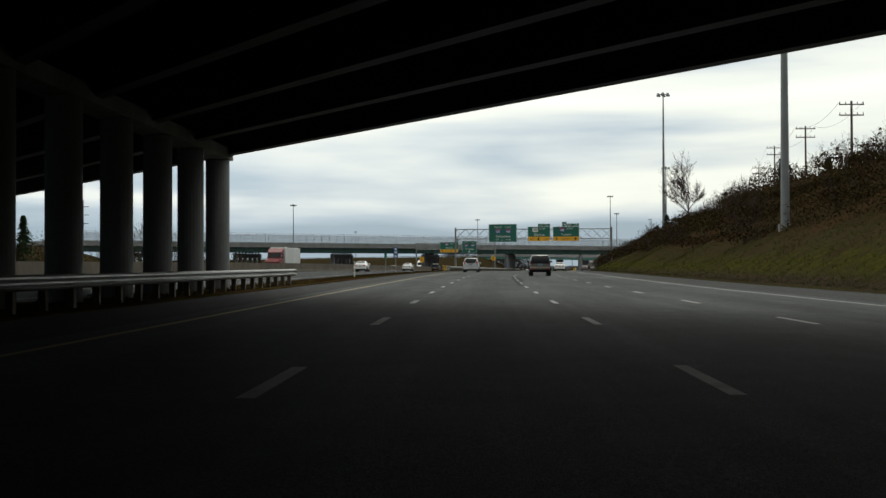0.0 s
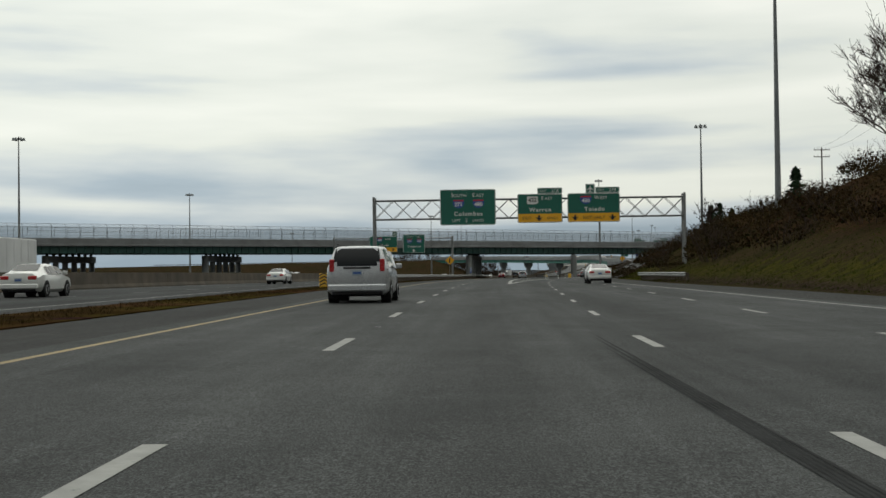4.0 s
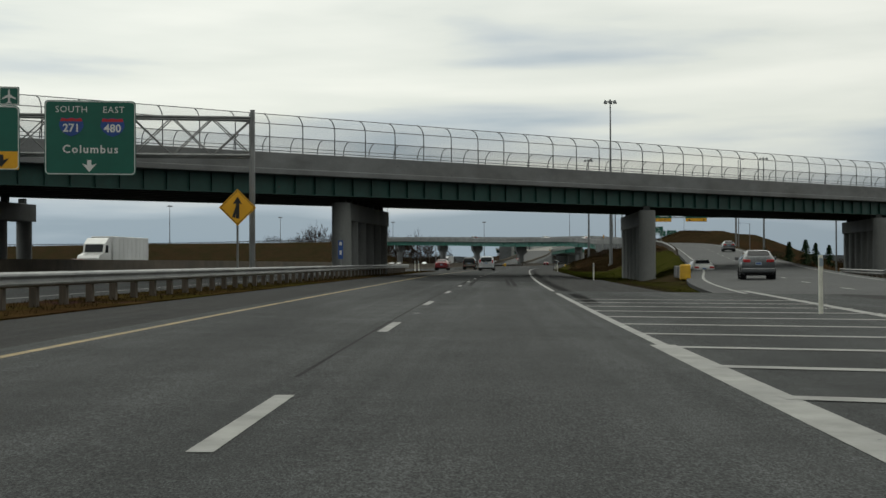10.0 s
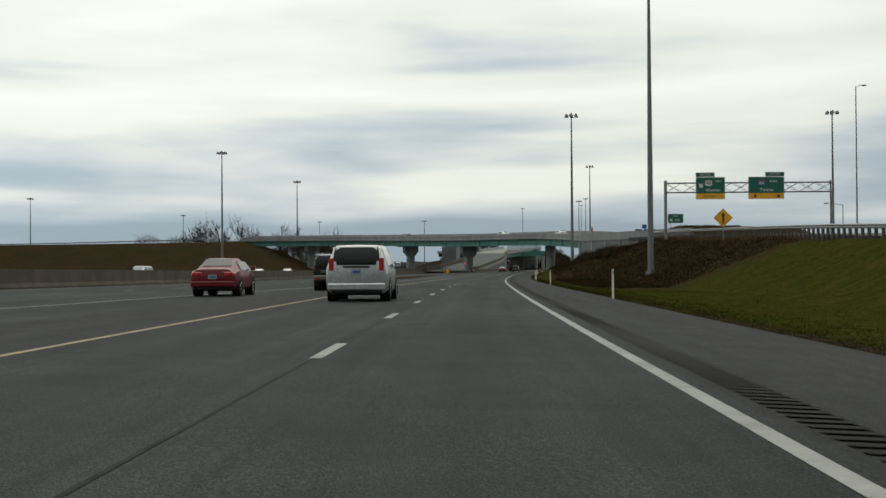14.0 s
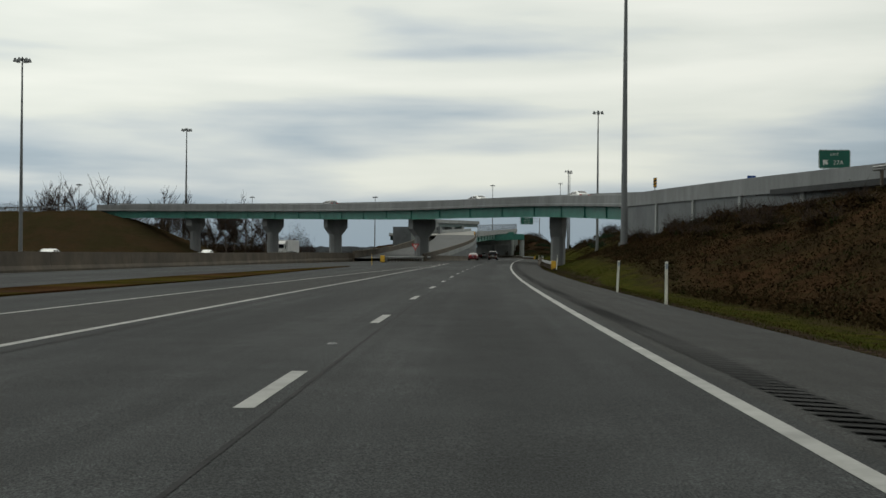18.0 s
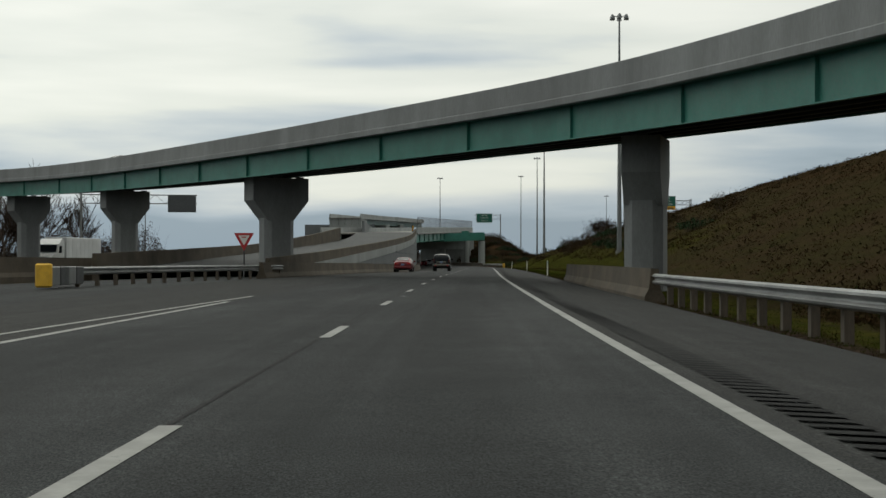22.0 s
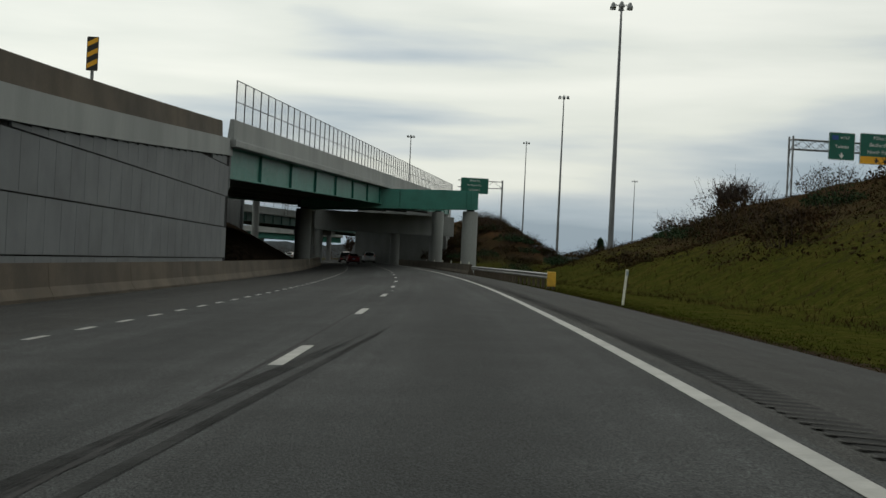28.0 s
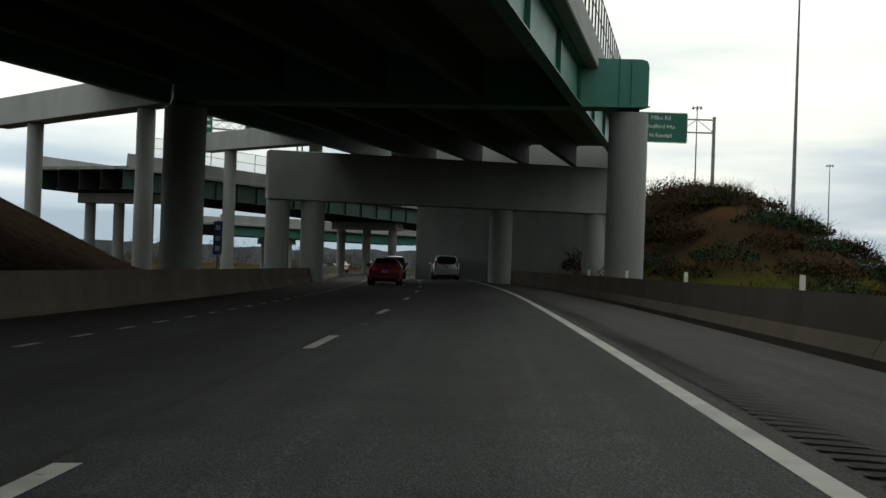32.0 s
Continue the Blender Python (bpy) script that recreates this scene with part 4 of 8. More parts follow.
# median, local lanes and the brown barrier wall on the left
ribbon("median", -150, 468, -9.3, lambda s: pave_left(s) + 0.02, GRASS, "narrow strip of dry brown grass in the median", up=0.03, cuts=2, category="grass")
ribbon("median_strip", 560, 705, lerp([(560, -10.9), (640, -14.0), (705, -12.5)]), lerp([(560, -10.6), (640, -10.6), (705, -12.0)]), GRASS, "thin strip of grass between the merging lanes", up=0.05, cuts=1, category="grass")
ribbon("local_road", -150, 468, -26.4, -9.2, ASPHALT, "grey asphalt local lanes beside the median", cuts=3)
ribbon("local_road_merge", 468, 790, lerp([(468, -26.4), (700, -24.4), (790, -15)]), pave_left, ASPHALT, "grey asphalt of the merging local lanes", up=-0.01, cuts=4)
marking("local_lines", [(-150, 468, -11.2, 0.12), (-150, 640, -23.4, 0.12), (468, 740, lerp([(468, -11.2), (530, -7.4), (640, -6.7), (740, -4.2)]), 0.13)], PAINT, "thin white edge lines of the local lanes")
LOCAL = tagged(new("local_lane_marks"), "row of white dashes on the local lanes", "road marking", "", "structure")
for i in range(56):
    bm = bmesh.new()
    line_strip(bm, -60 + i * DASH, -57 + i * DASH, -16.2, 0.12, 0.005, 1.6)
    part("dash", bm, PAINT, LOCAL)
ribbon("far_road", -150, 960, -56.0, -28.2, ASPHALT, "far grey carriageway behind the barrier wall", up=-0.02, cuts=2)


def barrier(name, line_at, s0, s1, height, mat, label, step=6.0, base=0.30, top=0.11, piece=9.0):
    """A concrete barrier with sloping sides, cast in long pieces."""
    th = thing(name, label, "barrier")
    s = s0
    while s < s1 - 0.1:
        e = min(s + piece, s1)
        bm = bmesh.new()
        rows = []
        for q in (s + 0.012, (s + e) / 2, e - 0.012):
            rows.append([line_at(q, o, z) for o, z in ((-base, -0.25), (-base, 0.08), (-top - 0.06, 0.33), (-top, height), (top, height), (top + 0.06, 0.33), (base, 0.08), (base, -0.25))])
        loft(bm, rows, closed=True)
        part("section", bm, mat, th)
        s = e
    return th


wall_d = lerp([(-150, -27.0), (600, -27.0), (760, -25.0), (800, -22.0)])
barrier("barrier_wall", lambda s, o, z: on_road(s, wall_d(s) + o, z), -60, 790, 1.2, TAN_CONCRETE, "long brown concrete barrier wall beside the local lanes", piece=18.0)

# ---- bridges ----
def i_section(depth, flange=0.42, web=0.03, tf=0.05):
    h, f, w = depth, flange / 2, web / 2
    return [(-f, 0), (f, 0), (f, tf), (w, tf), (w, h - tf), (f, h - tf), (f, h), (-f, h), (-f, h - tf), (-w, h - tf), (-w, tf), (-f, tf)]


def span(th, line, s0, s1, d0, d1, depth, steel, conc, n=6, parapet=1.05, slab=0.26, step=6.0, stiff=1.9, stiff_side=-1):
    """Girders, slab and parapets of a bridge whose line runs along the deck's top, between two side distances."""
    rows = steps(s0, s1, step)
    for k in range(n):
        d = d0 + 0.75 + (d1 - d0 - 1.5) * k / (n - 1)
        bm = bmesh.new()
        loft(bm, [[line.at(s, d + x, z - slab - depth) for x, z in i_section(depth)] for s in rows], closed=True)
        # inner girders get the near-black steel, the deck's shade put into their colour
        part("girder", bm, steel if k in (0, n - 1) else SHADED_DARK_STEEL, th)
    bm = bmesh.new()
    loft(bm, [[line.at(s, d0 + 0.1, -slab), line.at(s, d1 - 0.1, -slab), line.at(s, d1 - 0.1, 0), line.at(s, d0 + 0.1, 0)] for s in rows], closed=True)
    part("deck", bm, OLD_CONCRETE, th)
    for d, side in ((d0, 1), (d1, -1)):
        bm = bmesh.new()
        prof = [(0.05, -slab - 0.06), (0.0, -slab - 0.02), (0.0, 0.0), (0.02, 0.03), (0.11, 0.05), (0.13, parapet - 0.03), (0.16, parapet), (0.34, parapet), (0.44, 0.2), (0.44, -slab - 0.06)]
        loft(bm, [[line.at(s, d + side * x, z) for x, z in prof] for s in rows], closed=True)
        part("parapet", bm, conc, th, "pale concrete parapet")
    if stiff:
        d = (d0 + 0.75) if stiff_side < 0 else (d1 - 0.75)
        s = s0 + stiff
        while s < s1:
            bm = bmesh.new()
            a = line.at(s, d + stiff_side * 0.02, -slab - 0.05)
            b = line.at(s, d + stiff_side * 0.19, -slab - depth + 0.05)
            r, f = line.right(s), Vector((-line.right(s).y, line.right(s).x, 0))
            w = f * 0.014
            p = [line.at(s, d + stiff_side * x, z) for x, z in ((0.016, -slab - 0.06), (0.17, -slab - 0.06), (0.17, -slab - depth + 0.06), (0.016, -slab - depth + 0.06))]
            loft(bm, [[q - w for q in p], [q + w for q in p]], closed=True)
            part("stiffener", bm, steel, th)
            s += stiff


def fence(name, line, s0, s1, d, side, label, height=2.6, curve=0.9, gap=2.45, base=1.05, rails=(0.12, 0.95, 1.75), mesh=True, post_mat=None):
    """A chain link fence on a parapet; its posts may bend inward at the top."""
    th = thing(name, label, "fence")
    post_mat = post_mat or DARK_METAL
    prof = [(0, 0), (0, height - curve)] + ([(side * curve * (1 - math.cos(radians(t))), height - curve + curve * math.sin(radians(t))) for t in (25, 50, 75)] if curve else [])
    s, n = s0, 0
    while s <= s1:
        bm = bmesh.new()
        tube(bm, [line.at(s, d + x, base + z) for x, z in prof], 0.035, 5)
        part("post", bm, post_mat, th)
        s += gap
    for z in rails:
        bm = bmesh.new()
        tube(bm, [line.at(q, d, base + z) for q in steps(s0, s1, gap * 2)], 0.024, 4)
        part("rail", bm, post_mat, th)
    bm = bmesh.new()
    tube(bm, [line.at(q, d + prof[-1][0], base + prof[-1][1]) for q in steps(s0, s1, gap * 2)], 0.024, 4)
    part("rail", bm, post_mat, th)
    if mesh:
        bm = bmesh.new()
        loft(bm, [[line.at(q, d + x + 0.03 * side, base + z) for x, z in prof] for q in steps(s0, s1, gap)])
        part("mesh", bm, MESH_FILM, th, "fine chain link mesh")
    return th


def column(bm, x, y, z0, z1, r, seg=24):
    tube(bm, [(x, y, z0), (x, y, z1 - 0.04), (x, y, z1)], [r, r, r - 0.04], seg)


# the dark bridge overhead at the start, on six round columns beside the median
B0_AXIS = Line([(27.6, 0.6, 7.15), (1.1, 39.6, 7.15), (-44.0, 105.7, 7.15)])
b0 = thing("first_bridge", "dark concrete and steel bridge on round columns over the motorway", "bridge")
# deck carried on unseen behind the start, added to darken the road below
span(b0, B0_AXIS, -40, B0_AXIS.end, -70.0, 0.4, 1.55, SHADED_DARK_STEEL, OLD_CONCRETE, n=22, stiff=0)
b0p = thing("first_bridge_pier", "row of round concrete columns in the median below the bridge", "bridge pier")
for k in range(11):
    y = 52.3 - 4.75 * k
    bm = bmesh.new()
    column(bm, -8.5 + 0.02 * k, y, -0.4, 5.15, 0.46)
    part("column", bm, CONCRETE, b0p, smooth=False)
bm = bmesh.new()
box(bm, -9.0, -8.0, 0, 52.9, 5.15, 5.6, None, 0.02)
part("cap", bm, OLD_CONCRETE, b0p)

# the bridge with the curved fence
B1 = Line([(8.6 - 0.79 * 150, 415.9 - 0.613 * 150, 7.42), (8.6, 415.9, 7.42), (8.6 + 0.79 * 88, 415.9 + 0.613 * 88, 7.42)])
b1 = thing("fenced_bridge", "dull green girder bridge with a pale peeling concrete parapet", "bridge")
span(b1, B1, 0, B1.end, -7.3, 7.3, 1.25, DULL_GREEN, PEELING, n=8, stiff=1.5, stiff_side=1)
fence("bridge_fence", B1, 6, B1.end - 1, 7.05, -1, "tall chain link fence with posts that bend inward", 2.45, 0.9, 2.45)
fence("bridge_fence", B1, 12, B1.end - 1, -7.05, 1, "tall chain link fence on the far parapet", 2.45, 0.9, 2.45)


def wall_pier(name, x0, y0, x1, y1, top, label, n=6):
    th = thing(name, label, "bridge pier")
    a, b = Vector((x0, y0, 0)), Vector((x1, y1, 0))
    L = (b - a).length
    turn = math.degrees(math.atan2(b.y - a.y, b.x - a.x))
    g = min(ground_z(x0, y0), ground_z(x1, y1)) - 0.5
    m = pose(x0, y0, 0, 0, 0, turn)
    bm = bmesh.new()
    box(bm, 0.55, L + 0.1, -0.55, 0.55, top - 1.15, top, m, 0.03)
    part("cap", bm, CONCRETE, th)
    for k in range(n):
        c = 0.55 + (L - 1.1) * k / (n - 1)
        bm = bmesh.new()
        if k == 0:
            tube(bm, [m @ Vector((c - 0.15, 0, g)), m @ Vector((c - 0.15, 0, top + 0.01))], 0.64, 28)
        else:
            tube(bm, [m @ Vector((c, 0, g)), m @ Vector((c, 0, top - 1.15))], 0.50, 24)
        part("column", bm, CONCRETE, th)
    for k in range(8):
        c = 0.8 + (L - 1.6) * k / 7
        bm = bmesh.new()
        box(bm, c - 0.16, c + 0.16, -0.22, 0.22, top, top + 0.36, m)
        part("bearing", bm, SHADED_DARK_STEEL, th)
    return th


for x0, y0, x1, y1 in ((5.9, 406.6, 8.5, 424.2), (29.0, 421.5, 30.4, 438.5), (-18.3, 390.4, -14.8, 408.5), (54.6, 441.5, 57.0, 457.5), (-42.5, 371.5, -39.0, 389.0), (-66.0, 353.0, -62.5, 370.5), (-88.5, 335.5, -85.0, 353.0)):
    wall_pier("bridge_pier", x0, y0, x1, y1, 5.55, "concrete pier of round columns under a cap beam")
bm = bmesh.new()
m = pose(75.5, 467.8, 0, 0, 0, 37.8 + 90)
box(bm, -8, 8, -1.2, 0.4, -1, 5.6, m, 0.05)
box(bm, -8, 8, -1.2, -0.8, 5.6, 7.6, m)
setting("abutment_1", bm, CONCRETE, "grey concrete bridge abutment in the bank", "abutment")

# the curved flyover with teal girders on hammerhead piers
fly = thing("curved_flyover", "curved flyover with teal girders and pale concrete parapets", "bridge")
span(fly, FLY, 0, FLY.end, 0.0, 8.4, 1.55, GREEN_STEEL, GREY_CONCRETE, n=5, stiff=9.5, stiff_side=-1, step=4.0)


def hammerhead(s, off=3.8, skew=0.0, top_drop=1.93, w=4.2, name="flyover_pier"):
    c = FLY.at(s, off, 0)
    th = thing(name, "pale concrete hammerhead pier under the flyover", "bridge pier", c.x, c.y, 0, FLY.turn(s) + skew, group="flyover piers")
    top, g = c.z - top_drop, ground_z(c.x, c.y) - 0.4
    bm = bmesh.new()
    prof = [(-w / 2, top), (w / 2, top), (w / 2, top - 1.6), (0.95, top - 3.0), (-0.95, top - 3.0), (-w / 2, top - 1.6)]
    loft(bm, [[Vector((x, y, z)) for x, z in prof] for y in (-0.85, 0.85)], closed=True)
    bmesh.ops.recalc_face_normals(bm, faces=bm.faces)
    part("cap", bm, GREY_CONCRETE, th)
    bm = bmesh.new()
    ring = [(-1.12, -0.45), (-0.72, -0.85), (0.72, -0.85), (1.12, -0.45), (1.12, 0.45), (0.72, 0.85), (-0.72, 0.85), (-1.12, 0.45)]
    loft(bm, [[Vector((x, y, z)) for x, y in ring] for z in (g, top - 2.8)], closed=True)
    bmesh.ops.recalc_face_normals(bm, faces=bm.faces)
    part("column", bm, GREY_CONCRETE, th)
    for x in (-1.8, -0.6, 0.6, 1.8):
        bm = bmesh.new()
        box(bm, x - 0.2, x + 0.2, -0.3, 0.3, top, top + 0.12)
        part("bearing", bm, SHADED_DARK_STEEL, th)


for x, y in ((71.0, 757), (56.3, 795.5), (42.6, 828.4), (31.0, 851), (13.5, 868)):
    hammerhead(FLY.where(x, y)[0], 4.0 if y == 757 else 3.7, 50.0 if y == 757 else 0.0, w=3.2 if y == 757 else 4.2)

# the retaining wall of the ramp before the flyover
ramp_wall = thing("ramp_wall", "grey panelled retaining wall with pale pilasters and coping", "retaining wall")
WALL_R = Line([(73.0, 640, 6.0), (71.2, 668, 6.3), (70.7, 690, 6.55), (70.8, 719, 6.85)])
bm = bmesh.new()
rows = steps(0, WALL_R.end, 6)
loft(bm, [[WALL_R.at(s, 0.0, -0.32), WALL_R.at(s, 0.0, 1.05), WALL_R.at(s, 0.3, 1.05), WALL_R.at(s, 0.42, -0.32)] for s in rows], closed=True)
part("coping", bm, GREY_CONCRETE, ramp_wall, "pale concrete coping")
for a, b in zip(rows, rows[1:]):
    bm = bmesh.new()
    loft(bm, [[WALL_R.at(s, 0.12, -0.33), WALL_R.at(s, 0.5, -0.33), WALL_R.at(s, 0.5, -8.0), WALL_R.at(s, 0.12, -8.0)] for s in (a + 0.012, b - 0.012)], closed=True)
    part("panel", bm, WALL_PANEL, ramp_wall)
s = WALL_R.end - 0.35
while s > 5:
    bm = bmesh.new()
    loft(bm, [[WALL_R.at(q, -0.04, -0.33), WALL_R.at(q, 0.2, -0.33), WALL_R.at(q, 0.2, -8.0), WALL_R.at(q, -0.04, -8.0)] for q in (s - 0.3, s + 0.3)], closed=True)
    part("pilaster", bm, NEW_CONCRETE, ramp_wall)
    s -= 12.6 if s < WALL_R.end - 1 else 1.2
bm = bmesh.new()
loft(bm, [[Vector((x, y, z)) for z, y in ((-1, 719.2), (4.95, 719.2), (4.95, 717.5), (-1, 717.5))] for x in (70.9, 83.0)], closed=True)
bmesh.ops.recalc_face_normals(bm, faces=bm.faces)
part("end_wall", bm, NEW_CONCRETE, ramp_wall)

# the rising ramp on the left behind its panelled wall, up to the last bridge
WALL_L = Line([(*ROAD.at(s, d).xy, z) for s, d, z in ((786, -10.9, 0.4), (806, -10.2, 0.95), (830, -9.8, 1.65), (868, -9.3, 2.8), (895, -9.0, 3.7), (925, -8.8, 4.8), (956.5, -8.6, 6.5))])
left_wall = thing("left_ramp_wall", "grey panelled retaining wall of the rising ramp", "retaining wall")
bm = bmesh.new()
rows = steps(0, WALL_L.end, 5)
loft(bm, [[WALL_L.at(s, 0.12, -0.85), WALL_L.at(s, 0.12, 0.0), WALL_L.at(s, -0.35, 0.0), WALL_L.at(s, -0.35, -0.85)] for s in rows], closed=True)
bmesh.ops.recalc_face_normals(bm, faces=bm.faces)
part("coping", bm, NEW_CONCRETE, left_wall, "pale concrete coping band")
bm = bmesh.new()
loft(bm, [[WALL_L.at(s, 0.06, 0.005), WALL_L.at(s, 0.02, 0.76), WALL_L.at(s, -0.2, 0.76), WALL_L.at(s, -0.3, 0.005)] for s in steps(0, WALL_L.end - 3.2, 5)], closed=True)
bmesh.ops.recalc_face_normals(bm, faces=bm.faces)
part("parapet", bm, TAN_CONCRETE, left_wall, "brown stained parapet")
bm = bmesh.new()
loft(bm, [[WALL_L.at(s, -0.02, -0.84), WALL_L.at(s, -0.4, -0.84), WALL_L.at(s, -0.4, -9.0), WALL_L.at(s, -0.02, -9.0)] for s in rows], closed=True)
bmesh.ops.recalc_face_normals(bm, faces=bm.faces)
part("backing", bm, TAR, left_wall, "dark joints behind the panels")
# cross-shaped panels in staggered courses
PW, PH = 1.52, 1.52
count = 0
for course in range(6):
    for k in range(int(WALL_L.end / PW) + 1):
        s0 = k * PW + (course % 2) * PW / 2
        if s0 + PW > WALL_L.end:
            continue
        base = road_z(786 + s0) - 0.85 + course * PH
        topz = min(WALL_L.centre(s0).z, WALL_L.centre(s0 + PW).z) - 0.85
        if topz - base < 0.12:
            continue
        h = min(PH - 0.045, topz - base)
        p = WALL_L.at(s0)
        m = Matrix.Translation((p.x, p.y, base)) @ Matrix.Rotation(radians(WALL_L.turn(s0 + PW / 2) + 90), 4, "Z")
        bm = bmesh.new()
        notch = 0.0
        prof = [(0.012, 0.0), (PW / 2 - 0.01, 0.0), (PW / 2 + 0.03, notch), (PW - 0.012, notch), (PW - 0.012, h), (PW / 2 + 0.03, h), (PW / 2 - 0.01, h - notch * 0.0), (0.012, h)]
        a = [bm.verts.new(m @ Vector((x, -0.05, z))) for x, z in prof]
        b = [bm.verts.new(m @ Vector((x, 0.05, z))) for x, z in prof]
        bm.faces.new(a)
        for i in range(len(a)):
            bm.faces.new((a[(i + 1) % len(a)], a[i], b[i], b[(i + 1) % len(a)]))
        part("panel", bm, WALL_PANEL, left_wall)
        count += 1
barrier("left_barrier", lambda s, o, z: on_road(s, o + float(np.interp(s, [770, 800, 830, 868, 895, 925, 957, 1000, 1060, 1180], [-10.2, -9.6, -9.1, -8.6, -8.4, -8.2, -8.05, -7.6, -7.0, -6.8])), z), 778, 1150, 0.92, TAN_CONCRETE, "brown stained concrete barrier beside the shoulder", piece=9.0)
# the ramp deck behind the wall
bm = bmesh.new()
loft(bm, [[WALL_L.at(s, -0.3, -0.05), WALL_L.at(s, -11.0, -0.05)] for s in rows])
setting("left_ramp", bm, SIDE_ASPHALT, "asphalt of the rising ramp behind its wall", "road")
bm = bmesh.new()
far_top = lerp([(0, 1.05), (50, 0.8), (80, 1.15), (128, 1.9)])
loft(bm, [[WALL_L.at(s, -11.0, far_top(s)), WALL_L.at(s, -11.0, -0.06), WALL_L.at(s, -11.3, -9.0), WALL_L.at(s, -11.5, -9.0), WALL_L.at(s, -11.3, far_top(s))] for s in steps(0, 128, 5)], closed=True)
bmesh.ops.recalc_face_normals(bm, faces=bm.faces)
setting("left_ramp_far_wall", bm, TAN_CONCRETE, "brown far parapet of the rising ramp", "wall")

# the last bridge: teal girders on round columns and cross beams
B3 = Line([(85.7, 950.5, 6.35), (101.0, 1014, 7.95), (122.0, 1101, 10.2)])
b3 = thing("skewed_bridge", "wide skewed bridge with teal girders and a pale parapet", "bridge")
# left side widened out of sight, added to keep sky light off the abutment
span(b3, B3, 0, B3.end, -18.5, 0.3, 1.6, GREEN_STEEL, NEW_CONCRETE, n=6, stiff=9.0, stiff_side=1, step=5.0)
fence("bridge_fence", B3, 0.3, B3.end - 1, 0.15, -1, "straight mesh fence on the pale parapet", 1.95, 0.0, 1.9, 1.05, (0.9,))


def straddle(x0, y0, x1, y1, bottom0, bottom1, deep=1.85, over=0.5):
    """A green box beam across the road on two round columns, rising a little to one side."""
    th = thing("cross_beam_pier", "teal steel cross beam on two round concrete columns", "bridge pier", group="cross beams")
    a, b = Vector((x0, y0, 0)), Vector((x1, y1, 0))
    L = (b - a).length
    m = pose(x0, y0, 0, 0, 0, math.degrees(math.atan2(b.y - a.y, b.x - a.x)))
    low = lambda x: bottom0 + (bottom1 - bottom0) * x / L
    bm = bmesh.new()
    prof = [(-over, 0), (L + over, 0), (L + over, deep - 0.3), (L + over - 0.03, deep - 0.16), (L + over - 0.09, deep - 0.07), (L + over - 0.3, deep), (-over, deep)]
    loft(bm, [[m @ Vector((x, y, low(x) + z)) for x, z in prof] for y in (-0.75, 0.75)], closed=True)
    bmesh.ops.recalc_face_normals(bm, faces=bm.faces)
    part("beam", bm, GREEN_STEEL, th, "teal painted steel box beam")
    bm = bmesh.new()
    loft(bm, [[m @ Vector((x, y, low(x) + z)) for x, z in ((-over - 0.04, -0.05), (L + over + 0.04, -0.05), (L + over + 0.04, 0.0), (-over - 0.04, 0.0))] for y in (-0.82, 0.82)], closed=True)
    bmesh.ops.recalc_face_normals(bm, faces=bm.faces)
    part("flange", bm, GREEN_STEEL, th)
    for x in (L - 0.75, L - 0.25, L * 0.55, L * 0.3):
        bm = bmesh.new()
        box(bm, x, x + 0.03, -0.80, -0.75, low(x), low(x) + deep - 0.06, m)
        part("stiffener", bm, GREEN_STEEL, th)
    for p, bottom in ((a, bottom0), (b, bottom1)):
        bm = bmesh.new()
        column(bm, p.x, p.y, ground_z(p.x, p.y) - 0.5, bottom - 0.22, 0.77, 32)
        part("column", bm, NEW_CONCRETE, th, smooth=False)
        bm = bmesh.new()
        box(bm, p.x - 0.35, p.x + 0.35, p.y - 0.35, p.y + 0.35, bottom - 0.22, bottom - 0.05)
        part("bearing", bm, SHADED_DARK_STEEL, th)


straddle(93.0, 1012.8, 109.7, 1015.5, 5.4, 6.07)
straddle(96.0, 1054.0, 113.0, 1057.4, 6.5, 7.35)


def cap_pier(x0, y0, x1, y1, bottom, deep, cols, r, over=0.6, mat=None):
    th = thing("cap_beam_pier", "pale concrete cap beam on round columns", "bridge pier")
    a, b = Vector((x0, y0, 0)), Vector((x1, y1, 0))
    L = (b - a).length
    m = pose(x0, y0, 0, 0, 0, math.degrees(math.atan2(b.y - a.y, b.x - a.x)))
    bm = bmesh.new()
    box(bm, 0, L, -0.8, 0.8, bottom, bottom + deep, m, 0.04)
    part("cap", bm, mat or NEW_CONCRETE, th)
    for c in cols:
        p = m @ Vector((c * L, 0, 0))
        bm = bmesh.new()
        column(bm, p.x, p.y, ground_z(p.x, p.y) - 0.5, bottom, r, 24)
        part("column", bm, mat or NEW_CONCRETE, th)


cap_pier(96.7, 1089.0, 121.0, 1093.5, 4.6, 3.05, (0.03, 0.12, 0.62, 0.88), 0.75)
cap_pier(77.0, 1101.0, 94.0, 1078.5, 9.4, 1.9, (0.22, 0.76), 0.54)
cap_pier(88.0, 1131.0, 102.0, 1113.0, 10.6, 1.7, (0.2, 0.77), 0.56)
# right abutment of the last bridge
bm = bmesh.new()
m = pose(121.0, 1102.5, 0, 0, 0, B3.turn(B3.end))
box(bm, -14.5, 0.6, 0, 1.6, -1, 7.8, m, 0.04)
box(bm, -14.5, 0.6, 1.0, 1.6, 7.8, 10.2, m)
box(bm, -0.2, 0.5, 0.0, 9.0, 2.0, 11.2, m, 0.04)
setting("abutment_2", bm, NEW_CONCRETE, "pale concrete abutment of the skewed bridge", "abutment")
bm = bmesh.new()
m = pose(85.2, 951.0, 0, 0, 0, B3.turn(0) + 0)
